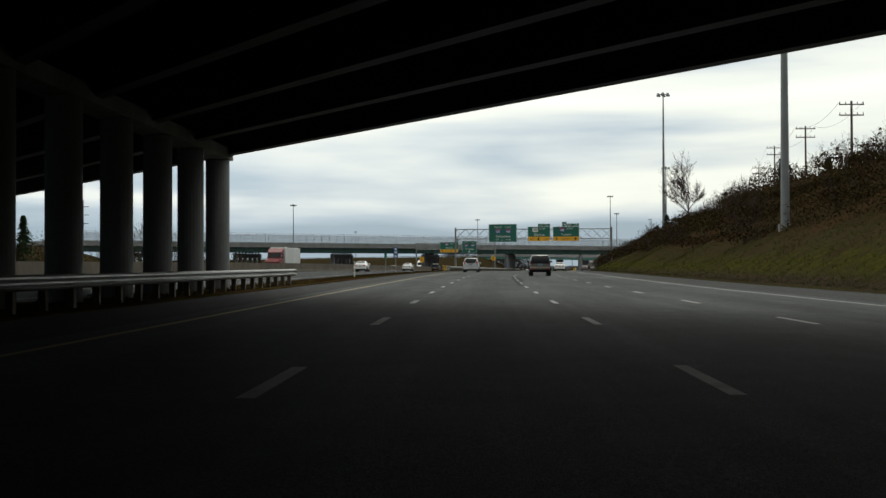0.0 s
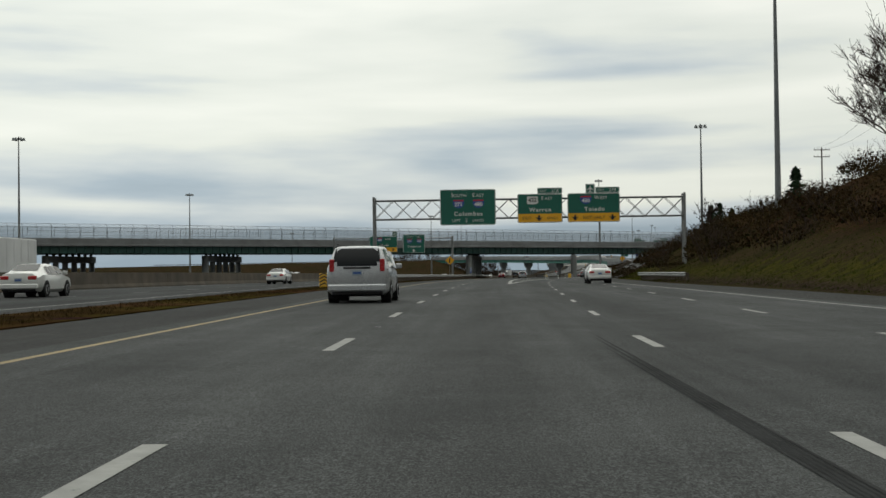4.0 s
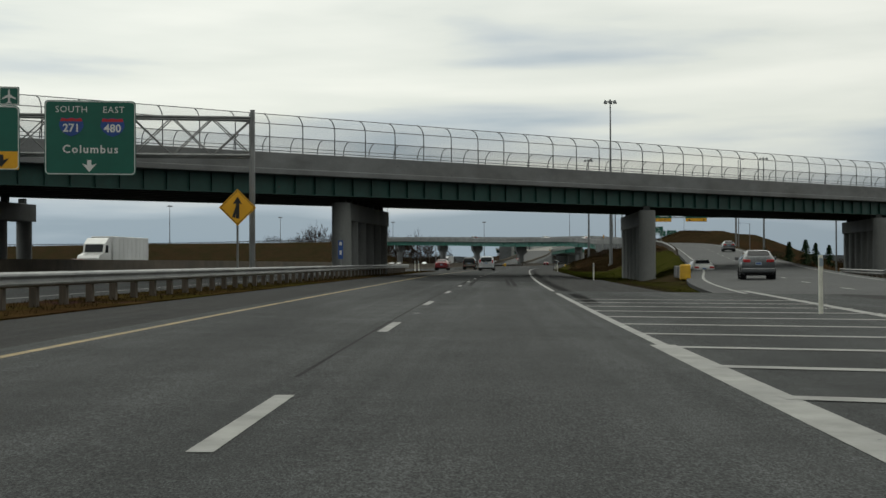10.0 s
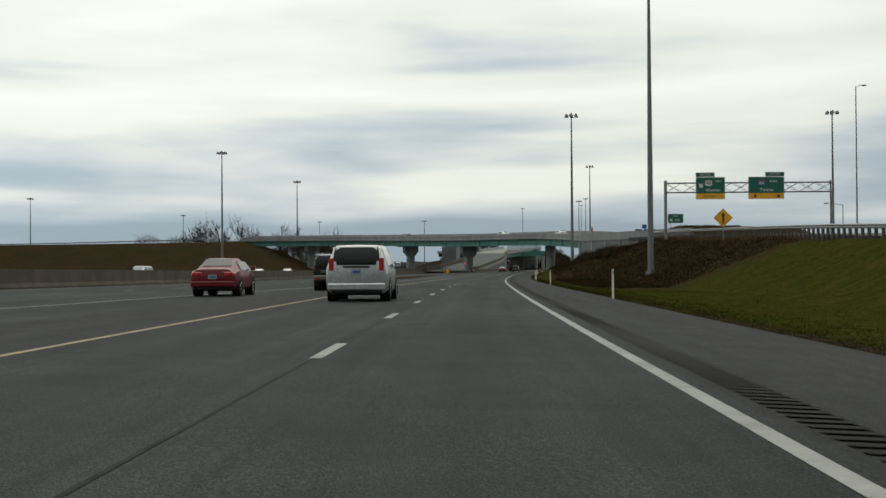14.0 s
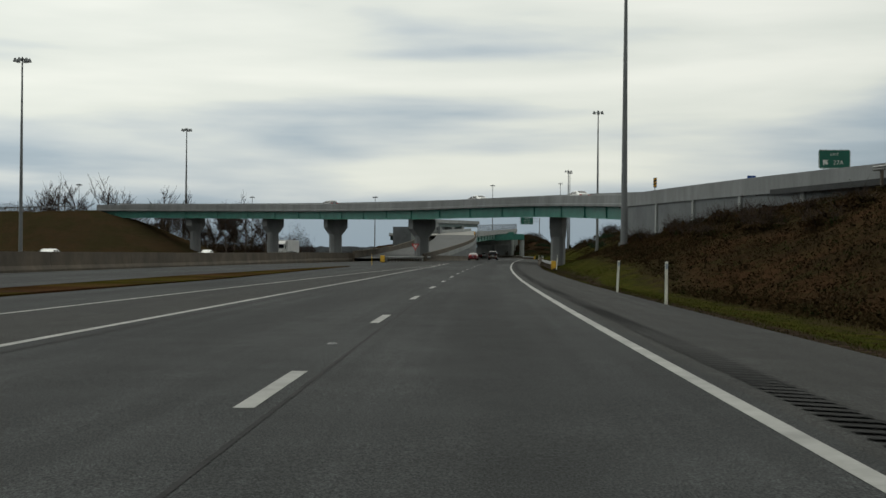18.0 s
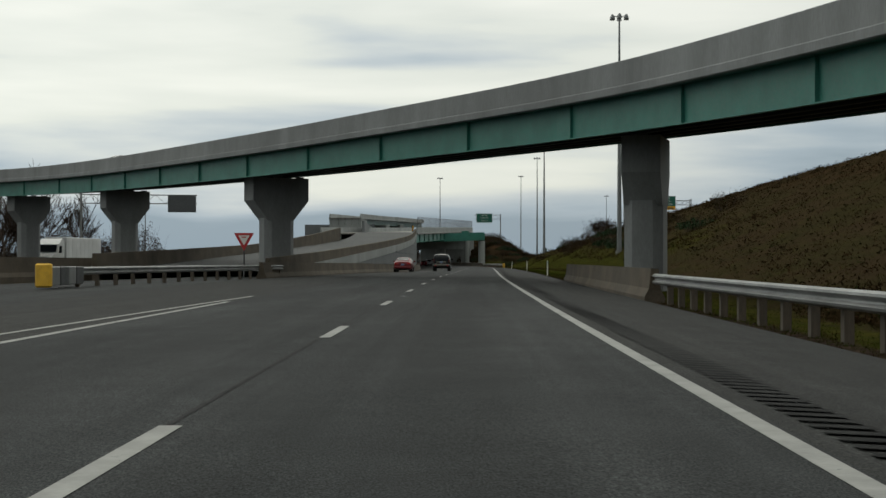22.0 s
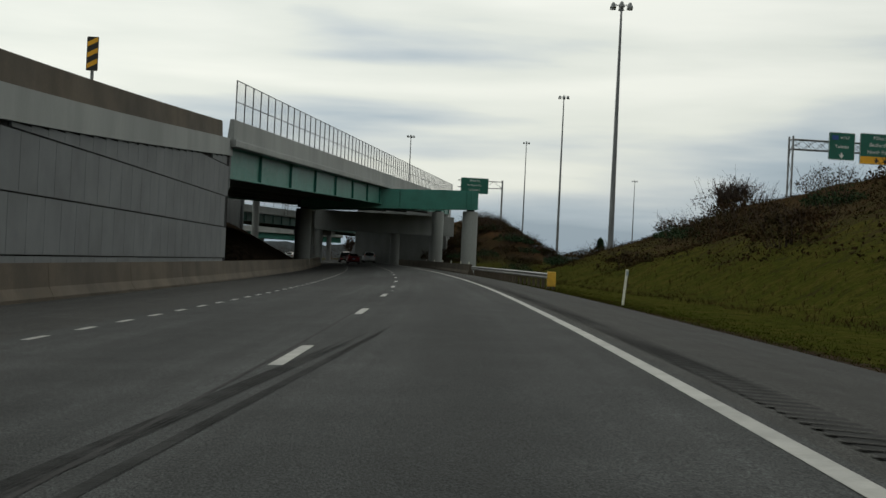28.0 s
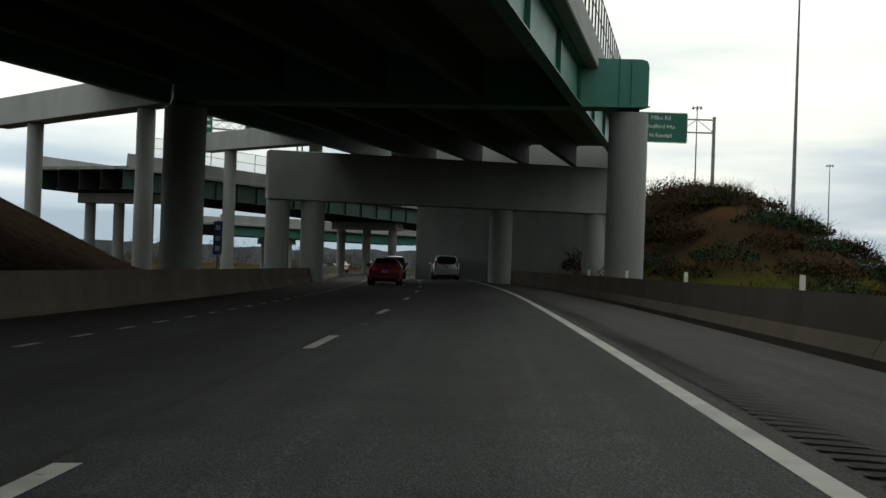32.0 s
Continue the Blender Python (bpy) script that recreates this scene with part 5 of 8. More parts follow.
box(bm, -14.0, 0.35, -0.9, 0.6, -1, 4.4, m, 0.04)
box(bm, -0.35, 0.4, -0.4, 0.9, 4.0, 5.9, m, 0.03)
m = pose(79.0, 985.0, 0, 0, 0, -7.1)
box(bm, -0.6, 0, 0, 68.0, -1, 9.6, m)
box(bm, -18, 0, 67.4, 68.2, -1, 10.6, m)
box(bm, -0.5, 0.35, 67.6, 68.4, -1, 10.8, m, 0.04)
setting("abutment_3", bm, WALL_PANEL, "grey abutment wall at the top of the ramp", "abutment")
# a parallel bridge beyond the left edge of the skewed bridge
B5 = Line([(75.5, 1050, 12.3), (86, 1089, 13.0), (95, 1122, 13.7), (108, 1170, 14.6)])
b5 = thing("parallel_bridge", "second skewed bridge beside the first", "bridge")
span(b5, B5, 0, B5.end, 0.0, 8.6, 1.45, DULL_GREEN, NEW_CONCRETE, n=5, stiff=0, step=6.0)
bm = bmesh.new()
loft(bm, [[B5.at(s, 0.1, -0.27), B5.at(s, 8.5, -0.27), B5.at(s, 8.5, -13.0), B5.at(s, 0.1, -13.0)] for s in (0.2, 9.0)], closed=True)
bmesh.ops.recalc_face_normals(bm, faces=bm.faces)
part("end_wall", bm, NEW_CONCRETE, b5, "pale concrete end wall")

# the crossing bridge farther on
B4 = Line([(78, 1124.3, 8.44), (109, 1169, 7.4), (146, 1222, 6.3)])
b4 = thing("far_crossing_bridge", "far green girder bridge with a straight mesh fence", "bridge")
span(b4, B4, 0, B4.end, -6.0, 6.0, 1.7, DULL_GREEN, NEW_CONCRETE, n=5, stiff=3.0, stiff_side=1)
fence("bridge_fence", B4, 1, B4.end - 1, 5.8, -1, "straight mesh fence on the far bridge", 1.7, 0.0, 3.2, 1.05, (0.8,))
for u in (5, 45, 86):
    p, q = B4.at(u, -4.5), B4.at(u, 4.5)
    cap_pier(p.x, p.y, q.x, q.y, B4.centre(u).z - 2.9, 0.9, (0.1, 0.5, 0.9), 0.5, mat=CONCRETE)
# a lower bridge behind it
B6 = Line([(82, 1183.5, 5.45), (110, 1205, 5.2)])
b6 = thing("low_far_bridge", "low far bridge with green girders", "bridge")
span(b6, B6, 0, B6.end, -5.0, 5.0, 1.3, GREEN_STEEL, NEW_CONCRETE, n=4, stiff=0)
for u in (12,):
    p, q = B6.at(u, -3.5), B6.at(u, 3.5)
    cap_pier(p.x, p.y, q.x, q.y, B6.centre(u).z - 2.4, 0.8, (0.1, 0.9), 0.55, mat=CONCRETE)

# ---- sign gantries and signs ----
def sign(x, y, z, w, h, turn, label, mat=None, corner=0.18, border=None, back=True, name="highway_sign", category="road sign", bottom=None):
    """A sign whose lower left corner is at x, y, z; it faces back along the road."""
    th = thing(name, label, category, x, y, z, turn)
    bm = bmesh.new()
    plate(bm, rounded(w, h, corner), 0.06)
    part("panel", bm, mat or SIGN_GREEN, th)
    if bottom:
        bm = bmesh.new()
        plate(bm, [(0.03, 0.03), (w - 0.03, 0.03), (w - 0.03, bottom), (0.03, bottom)], 0.012, Matrix.Translation((0, -0.014, 0)))
        part("yellow_panel", bm, SIGN_YELLOW, th, "yellow exit panel")
    if border is not False:
        bm = bmesh.new()
        o, i = rounded(w - 0.06, h - 0.06, corner), rounded(w - 0.14, h - 0.14, corner * 0.8)
        a = [bm.verts.new((px + 0.03, -0.018, pz + 0.03)) for px, pz in o]
        b = [bm.verts.new((px + 0.07, -0.018, pz + 0.07)) for px, pz in i]
        for k in range(len(a)):
            q = (k + 1) % len(a)
            bm.faces.new((a[k], a[q], b[q], b[k]))
        part("border", bm, border or SIGN_WHITE, th, "thin white border")
    return th


SHIELD_INTERSTATE = [(0.0, 0.0), (0.22, 0.1), (0.40, 0.28), (0.5, 0.52), (0.48, 0.72), (0.40, 0.95), (0.2, 0.9), (0.0, 0.96), (-0.2, 0.9), (-0.40, 0.95), (-0.48, 0.72), (-0.5, 0.52), (-0.40, 0.28), (-0.22, 0.1)]
SHIELD_US = [(0.0, 0.0), (0.12, 0.07), (0.35, 0.07), (0.48, 0.2), (0.5, 0.4), (0.44, 0.6), (0.5, 0.8), (0.36, 0.96), (0.18, 0.9), (0.0, 0.94), (-0.18, 0.9), (-0.36, 0.96), (-0.5, 0.8), (-0.44, 0.6), (-0.5, 0.4), (-0.48, 0.2), (-0.35, 0.07), (-0.12, 0.07)]


def route_shield(th, x, z, w, h, number, us=False):
    shape = SHIELD_US if us else SHIELD_INTERSTATE
    bm = bmesh.new()
    plate(bm, [(px * w, pz * h) for px, pz in shape], 0.01, Matrix.Translation((x, -0.022, z)))
    sh = part("route_shield", bm, SIGN_WHITE if us else SIGN_BLUE, th, "white route shield" if us else "blue and red route shield")
    if not us:
        bm = bmesh.new()
        plate(bm, [(-0.45 * w, 0.76 * h), (0.45 * w, 0.76 * h), (0.40 * w, 0.93 * h), (0.2 * w, 0.88 * h), (0, 0.93 * h), (-0.2 * w, 0.88 * h), (-0.40 * w, 0.93 * h)], 0.006, Matrix.Translation((x, -0.03, z)))
        part("red_band", bm, SIGN_RED, sh)
    lettering("number", number, h * (0.62 if us else 0.56), SIGN_BLACK if us else SIGN_WHITE, sh, x, -0.034, z + h * (0.5 if us else 0.41), bold=0.012)
    return sh


def arrow(th, x, z, h, mat, turn=0.0):
    """A short arrow that points down."""
    bm = bmesh.new()
    shape = [(-0.16, 1.0), (0.16, 1.0), (0.18, 0.55), (0.62, 0.72), (0.0, 0.0), (-0.62, 0.72), (-0.18, 0.55)]
    plate(bm, [(px * h, (pz - 0.5) * h) for px, pz in shape], 0.008, Matrix.Translation((x, -0.032, z)) @ Matrix.Rotation(radians(turn), 4, "Y"))
    part("arrow", bm, mat, th)


def plane_symbol(th, x, z, s):
    bm = bmesh.new()
    half = [(0, 0.5), (0.06, 0.38), (0.07, 0.12), (0.46, -0.14), (0.46, -0.22), (0.07, -0.08), (0.05, -0.34), (0.17, -0.44), (0.17, -0.5), (0, -0.45)]
    plate(bm, [(px * s, pz * s) for px, pz in half + [(-a, b) for a, b in half[-2:0:-1]]][::-1], 0.006, Matrix.Translation((x, -0.03, z)))
    part("aeroplane_symbol", bm, SIGN_WHITE, th)


def bars(th, rows, mat, x0, x1, y=-0.03):
    """Writing too small to read: plain bars of its size."""
    for z, h, a, b in rows:
        bm = bmesh.new()
        plate(bm, [(x0 + (x1 - x0) * a, z), (x0 + (x1 - x0) * b, z), (x0 + (x1 - x0) * b, z + h), (x0 + (x1 - x0) * a, z + h)], 0.006, Matrix.Translation((0, y, 0)))
        part("writing_bar", bm, mat, th)


def gantry(name, a, b, low, high, label, base_a, base_b, bay=1.85, deep=1.1, pipe=0.07, legs=2, top_extra=0.35):
    """A box truss between two pipe towers. a, b: the plan points of the towers."""
    a, b = Vector((*a, 0)), Vector((*b, 0))
    L = (b - a).length
    th = thing(name, label, "sign gantry", a.x, a.y, 0, math.degrees(math.atan2(b.y - a.y, b.x - a.x)))
    for k, y in enumerate((0.0, deep)):
        for z in (low, high):
            bm = bmesh.new()
            tube(bm, [(-0.1, y, z), (L + 0.1, y, z)], pipe, 8)
            part("chord", bm, GALV, th)
        n = max(2, int(round(L / bay)))
        bm = bmesh.new()
        for i in range(n):
            x0, x1 = L * i / n, L * (i + 1) / n
            z0, z1 = (low, high) if i % 2 == 0 else (high, low)
            tube(bm, [(x0, y, z0), (x1, y, z1)], pipe * 0.42, 5, False)
            tube(bm, [(x0, y, z1), (x1, y, z0)], pipe * 0.42, 5, False)
        part("lattice", bm, GALV, th)
    for x, g in ((0.0, base_a), (L, base_b)):
        for y in (-0.15, deep + 0.15)[:legs]:
            bm = bmesh.new()
            tube(bm, [(x, y, g - 0.3), (x, y, high + top_extra)], pipe * 1.65, 10)
            part("post", bm, GALV, th)
        bm = bmesh.new()
        hgt = high - g
        for i in range(3):
            z0, z1 = g + 0.6 + i * (hgt - 0.8) / 3, g + 0.6 + (i + 1) * (hgt - 0.8) / 3
            tube(bm, [(x, -0.15 if i % 2 else deep + 0.15, z0), (x, deep + 0.15 if i % 2 else -0.15, z1)], pipe * 0.5, 5, False)
        part("brace", bm, GALV, th)
    return th


# the first gantry over the right lanes
GX, GY, GT = -5.1, 256.2, ROAD.turn(256)
gantry("sign_gantry", (GX, GY), (24.4, 254.9), 6.85, 8.65, "galvanized truss sign gantry over the motorway", road_z(256, -9), ground_z(24.4, 254.9))


def g1(x):
    """A plan point on the face of the first gantry."""
    u = (x - GX) / (24.4 - GX)
    return x, GY + (254.9 - GY) * u - 0.25


G1T = math.degrees(math.atan2(254.9 - GY, 24.4 - GX))
sg = sign(*g1(1.25), 6.2, 5.3, 3.4, G1T, "large green motorway sign with two route shields")
lettering("legend", "S", 0.52, SIGN_WHITE, sg, 1.17, -0.022, 2.84)
lettering("legend", "OUTH", 0.42, SIGN_WHITE, sg, 1.89, -0.022, 2.80, spacing=1.1)
lettering("legend", "E", 0.52, SIGN_WHITE, sg, 3.20, -0.022, 2.84)
lettering("legend", "AST", 0.42, SIGN_WHITE, sg, 3.82, -0.022, 2.80, spacing=1.1)
route_shield(sg, 1.76, 1.58, 1.12, 0.92, "271")
route_shield(sg, 3.66, 1.58, 1.12, 0.92, "480")
lettering("legend", "Columbus", 0.56, SIGN_WHITE, sg, 2.68, -0.022, 1.06, bold=0.010, spacing=1.22)
lettering("legend", "LEFT", 0.36, SIGN_WHITE, sg, 1.55, -0.022, 0.42, spacing=1.1)
lettering("legend", "2", 0.50, SIGN_WHITE, sg, 2.50, -0.022, 0.44)
lettering("legend", "LANES", 0.36, SIGN_WHITE, sg, 3.62, -0.022, 0.42, spacing=1.1)
sg = sign(*g1(8.62), 6.32, 4.25, 2.75, G1T, "green motorway sign with a yellow exit panel", bottom=0.86)
route_shield(sg, 1.42, 1.72, 1.1, 0.86, "422", True)
lettering("legend", "E", 0.5, SIGN_WHITE, sg, 2.36, -0.022, 2.32)
lettering("legend", "AST", 0.40, SIGN_WHITE, sg, 2.95, -0.022, 2.28, spacing=1.1)
lettering("legend", "Warren", 0.56, SIGN_WHITE, sg, 2.15, -0.022, 1.22, bold=0.010, spacing=1.2)
lettering("legend", "EXIT", 0.38, SIGN_BLACK, sg, 0.88, -0.032, 0.43, spacing=1.12)
lettering("legend", "ONLY", 0.38, SIGN_BLACK, sg, 3.32, -0.032, 0.43, spacing=1.12)
arrow(sg, 2.03, 0.43, 0.56, SIGN_BLACK)
tab = sign(*g1(10.52), 9.08, 2.35, 0.56, G1T, "green exit number tab", corner=0.08, name="exit_tab")
lettering("legend", "EXIT", 0.30, SIGN_WHITE, tab, 0.56, -0.022, 0.27, spacing=1.05)
lettering("legend", "27A", 0.42, SIGN_WHITE, tab, 1.68, -0.022, 0.28, spacing=1.05)
sg = sign(*g1(13.35), 6.32, 4.95, 2.75, G1T, "wide green motorway sign with a yellow exit panel", bottom=0.86)
route_shield(sg, 1.74, 1.66, 1.12, 0.92, "480")
lettering("legend", "W", 0.5, SIGN_WHITE, sg, 2.80, -0.022, 2.32)
lettering("legend", "EST", 0.40, SIGN_WHITE, sg, 3.44, -0.022, 2.28, spacing=1.1)
lettering("legend", "Toledo", 0.56, SIGN_WHITE, sg, 2.55, -0.022, 1.22, bold=0.010, spacing=1.2)
lettering("legend", "EXIT ONLY", 0.38, SIGN_BLACK, sg, 2.48, -0.032, 0.43, spacing=1.1)
arrow(sg, 0.72, 0.43, 0.56, SIGN_BLACK)
arrow(sg, 4.24, 0.43, 0.56, SIGN_BLACK)
tab = sign(*g1(15.98), 9.08, 2.3, 0.56, G1T, "green exit number tab", corner=0.08, name="exit_tab")
lettering("legend", "EXIT", 0.30, SIGN_WHITE, tab, 0.54, -0.022, 0.27, spacing=1.05)
lettering("legend", "27B", 0.42, SIGN_WHITE, tab, 1.64, -0.022, 0.28, spacing=1.05)
tab = sign(*g1(15.08), 9.08, 0.86, 0.86, G1T, "green airport symbol tab", corner=0.06, name="airport_tab")
plane_symbol(tab, 0.43, 0.42, 0.68)

# the gantry over the local lanes before the fenced bridge
gantry("sign_gantry", (-19.6, 379.5), (2.6, 382.6), 6.75, 8.55, "galvanized truss sign gantry over the local lanes", road_z(380, -9), road_z(383, -7), legs=2)
T2 = math.degrees(math.atan2(3.1, 22.2))
sg = sign(-13.0, 380.1, 5.95, 5.2, 2.95, T2, "green motorway sign with a yellow exit panel", bottom=0.86)
route_shield(sg, 1.9, 1.86, 1.1, 0.9, "480")
lettering("legend", "WEST", 0.44, SIGN_WHITE, sg, 3.45, -0.022, 2.42, spacing=1.08)
lettering("legend", "Toledo", 0.56, SIGN_WHITE, sg, 2.65, -0.022, 1.28, bold=0.010, spacing=1.2)
lettering("legend", "EXIT ONLY", 0.38, SIGN_BLACK, sg, 2.60, -0.032, 0.43, spacing=1.1)
arrow(sg, 0.75, 0.43, 0.56, SIGN_BLACK)
arrow(sg, 4.4, 0.43, 0.56, SIGN_BLACK)
tab = sign(-8.75, 380.7, 8.92, 0.9, 0.86, T2, "green airport symbol tab", corner=0.06, name="airport_tab")
plane_symbol(tab, 0.45, 0.42, 0.68)
sg = sign(-6.75, 380.95, 5.75, 4.1, 3.45, T2, "green motorway sign with two route shields and an arrow")
lettering("legend", "SOUTH", 0.42, SIGN_WHITE, sg, 1.2, -0.022, 3.02, spacing=1.08)
lettering("legend", "EAST", 0.42, SIGN_WHITE, sg, 3.1, -0.022, 3.02, spacing=1.08)
route_shield(sg, 1.2, 1.78, 1.1, 0.92, "271")
route_shield(sg, 3.05, 1.78, 1.1, 0.92, "480")
lettering("legend", "Columbus", 0.52, SIGN_WHITE, sg, 2.05, -0.022, 1.18, bold=0.010, spacing=1.2)
arrow(sg, 2.0, 0.42, 0.55, SIGN_WHITE)


def post_sign(name, x, y, z0, turn, posts, label, category="road sign", r=0.05, mat=None, top=None):
    th = thing(name, label, category, x, y, z0, turn)
    for px, h in posts:
        bm = bmesh.new()
        tube(bm, [(px, 0.07, -0.4), (px, 0.07, h)], r, 6)
        part("post", bm, mat or GALV, th)
    return th


def diamond(x, y, z, turn, size, label, posts_to, merge=True):
    th = post_sign("warning_sign", x, y, posts_to, turn, [(0, z - posts_to)], label)
    h = size / 2 * 1.4142
    zc = z - posts_to
    for k, (s_, mat, nm, yy) in enumerate(((1.0, SIGN_YELLOW, "panel", 0.0), (0.93, SIGN_BLACK, "border", -0.008), (0.89, SIGN_YELLOW, "face", -0.014))):
        bm = bmesh.new()
        plate(bm, [(0, zc - h * s_), (h * s_, zc), (0, zc + h * s_), (-h * s_, zc)], 0.005, Matrix.Translation((0, yy, 0)))
        part(nm, bm, mat, th)
    bm = bmesh.new()
    w = size * 0.07
    plate(bm, [(-w, zc - 0.42 * size), (w, zc - 0.42 * size), (w, zc + 0.16 * size), (w * 2.6, zc + 0.12 * size), (0, zc + 0.42 * size), (-w * 2.6, zc + 0.12 * size), (-w, zc + 0.16 * size)], 0.004, Matrix.Translation((0, -0.022, 0)))
    part("arrow", bm, SIGN_BLACK, th)
    if merge:
        bm = bmesh.new()
        plate(bm, [(-w * 3.0, zc - 0.36 * size), (-w * 1.4, zc - 0.40 * size), (-w * 0.6, zc - 0.06 * size), (-w, zc + 0.04 * size)], 0.004, Matrix.Translation((0, -0.026, 0)))
        part("side_arrow", bm, SIGN_BLACK, th)
    return th


diamond(2.0, 381.6, 4.25, T2, 1.22, "yellow diamond merge sign with a black arrow", road_z(383, -7))
th = post_sign("speed_sign", -18.6, 378.6, road_z(380, -9), T2, [(0.5, 4.1)], "yellow advisory speed sign on the gantry post")
bm = bmesh.new()
plate(bm, rounded(1.15, 1.5, 0.1), 0.03, Matrix.Translation((-0.05, 0, 2.5)))
part("panel", bm, SIGN_YELLOW, th)
lettering("legend", "50", 0.7, SIGN_BLACK, th, 0.52, -0.02, 3.05, bold=0.01)
bars(th, [(3.62, 0.12, 0.15, 0.85)], SIGN_BLACK, -0.05, 1.1, -0.02)

# the gantry on the ramp bank
ga, gb = (66.2, 627.6), (88.9, 625.2)
gantry("sign_gantry", ga, gb, 11.55, 12.85, "galvanized truss sign gantry over the exit ramp", ground_z(*ga), ground_z(*gb), bay=2.2)
T3 = math.degrees(math.atan2(gb[1] - ga[1], gb[0] - ga[0]))


def g3(u):
    return ga[0] + (gb[0] - ga[0]) * u , ga[1] + (gb[1] - ga[1]) * u - 0.3


sg = sign(*g3(0.175), 10.55, 4.0, 3.05, T3, "green ramp sign with a route shield and a yellow panel", bottom=0.8)
route_shield(sg, 1.75, 1.80, 1.0, 0.86, "422", True)
lettering("legend", "EAST", 0.42, SIGN_WHITE, sg, 3.1, -0.022, 2.45)
lettering("legend", "Warren", 0.55, SIGN_WHITE, sg, 2.35, -0.022, 1.25, bold=0.01, spacing=1.15)
lettering("legend", "EXIT ONLY", 0.36, SIGN_BLACK, sg, 2.0, -0.032, 0.4)
arrow(sg, 0.7, 1.9, 0.7, SIGN_WHITE, 130)
tab = sign(*g3(0.175), 13.62, 2.6, 0.62, T3, "green exit number tab", corner=0.08, name="exit_tab")
lettering("legend", "EXIT 27A", 0.36, SIGN_WHITE, tab, 1.3, -0.022, 0.31)
sg = sign(*g3(0.49), 10.55, 4.9, 3.05, T3, "wide green ramp sign with a yellow panel", bottom=0.8)
route_shield(sg, 1.8, 1.80, 1.0, 0.86, "480")
lettering("legend", "WEST", 0.42, SIGN_WHITE, sg, 3.4, -0.022, 2.4)
lettering("legend", "Toledo", 0.55, SIGN_WHITE, sg, 2.5, -0.022, 1.25, bold=0.01, spacing=1.15)
arrow(sg, 0.9, 0.4, 0.5, SIGN_BLACK)
arrow(sg, 4.1, 0.4, 0.5, SIGN_BLACK)
tab = sign(g3(0.49)[0] + 2.3, g3(0.49)[1] - 0.25, 13.62, 2.6, 0.62, T3, "green exit number tab", corner=0.08, name="exit_tab")
lettering("legend", "EXIT 27B", 0.36, SIGN_WHITE, tab, 1.3, -0.022, 0.31)
diamond(59.4, 577.4, 6.25, -10, 1.35, "yellow diamond curve sign at the ramp", ground_z(59.4, 577.4), merge=False)
# exit direction sign at the split of the ramps
z = ground_z(82.0, 694)
sg = sign(83.0, 693.5, 9.4, 2.9, 1.75, -10, "green exit sign with an arrow on two posts", name="exit_sign")
lettering("legend", "EXIT", 0.4, SIGN_WHITE, sg, 1.45, -0.022, 1.3)
lettering("legend", "27A", 0.55, SIGN_WHITE, sg, 1.8, -0.022, 0.55)
arrow(sg, 0.6, 0.6, 0.6, SIGN_WHITE, 130)
for px in (0.5, 2.4):
    bm = bmesh.new()
    tube(bm, [(px, 0.12, -3.2), (px, 0.12, 1.6)], 0.06, 6)
    part("post", bm, GALV, sg)
th = post_sign("blue_sign", 82.5, 710.5, 6.9, -5, [(0, 2.6)], "small blue sign on a post")
bm = bmesh.new()
plate(bm, rounded(0.9, 0.8, 0.06), 0.02, Matrix.Translation((-0.45, 0, 2.0)))
part("panel", bm, SIGN_BLUE, th)


def object_marker(x, y, z, turn):
    """Black and yellow striped marker at a parapet."""
    th = post_sign("object_marker", x, y, z, turn, [(0, 1.2)], "black and yellow striped marker on the parapet", "marker")
    bm = bmesh.new()
    plate(bm, rounded(0.34, 1.0, 0.03), 0.02, Matrix.Translation((-0.17, 0, 0.5)))
    part("panel", bm, SIGN_BLACK, th)
    for k in range(3):
        bm = bmesh.new()
        z0 = 0.56 + k * 0.32
        plate(bm, [(-0.15, z0), (0.15, z0 + 0.16), (0.15, z0 + 0.3), (-0.15, z0 + 0.14)], 0.004, Matrix.Translation((0, -0.008, 0)))
        part("stripe", bm, SIGN_YELLOW, th)


object_marker(71.4, 707.8, 7.65, 0)
object_marker(*WALL_L.at(WALL_L.end - 28.0, -0.1).xy, WALL_L.at(WALL_L.end - 28.0).z + 0.55, -8)

# the gantry on the far right bank
ga5, gb5 = (148.2, 1026.7), (165.2, 1026.0)
gantry("sign_gantry", ga5, gb5, 15.3, 16.4, "galvanized truss sign gantry on the grass bank", ground_z(*ga5), ground_z(*gb5), bay=1.4, deep=0.9)
sg = sign(152.2, 1026.0, 14.3, 3.1, 3.1, -2, "green ramp sign with an arrow")
lettering("legend", "WEST", 0.42, SIGN_WHITE, sg, 1.9, -0.022, 2.5)
lettering("legend", "Toledo", 0.56, SIGN_WHITE, sg, 1.55, -0.022, 1.5)
bars(sg, [(2.25, 0.5, 0.12, 0.36)], SIGN_BLUE, 0, 3.1)
arrow(sg, 1.55, 0.5, 0.6, SIGN_WHITE)
sg = sign(155.9, 1025.9, 14.0, 5.2, 3.5, -2, "green sign with three lines and a yellow panel", bottom=0.9)
lettering("legend", "Miles Rd", 0.6, SIGN_WHITE, sg, 2.6, -0.022, 3.0)
lettering("legend", "Bedford Hts", 0.6, SIGN_WHITE, sg, 2.6, -0.022, 2.2)
lettering("legend", "North Randall", 0.6, SIGN_WHITE, sg, 2.6, -0.022, 1.4)
arrow(sg, 2.0, 0.45, 0.6, SIGN_BLACK)
bars(sg, [(0.3, 0.3, 0.55, 0.9)], SIGN_BLACK, 0, 5.2, -0.032)

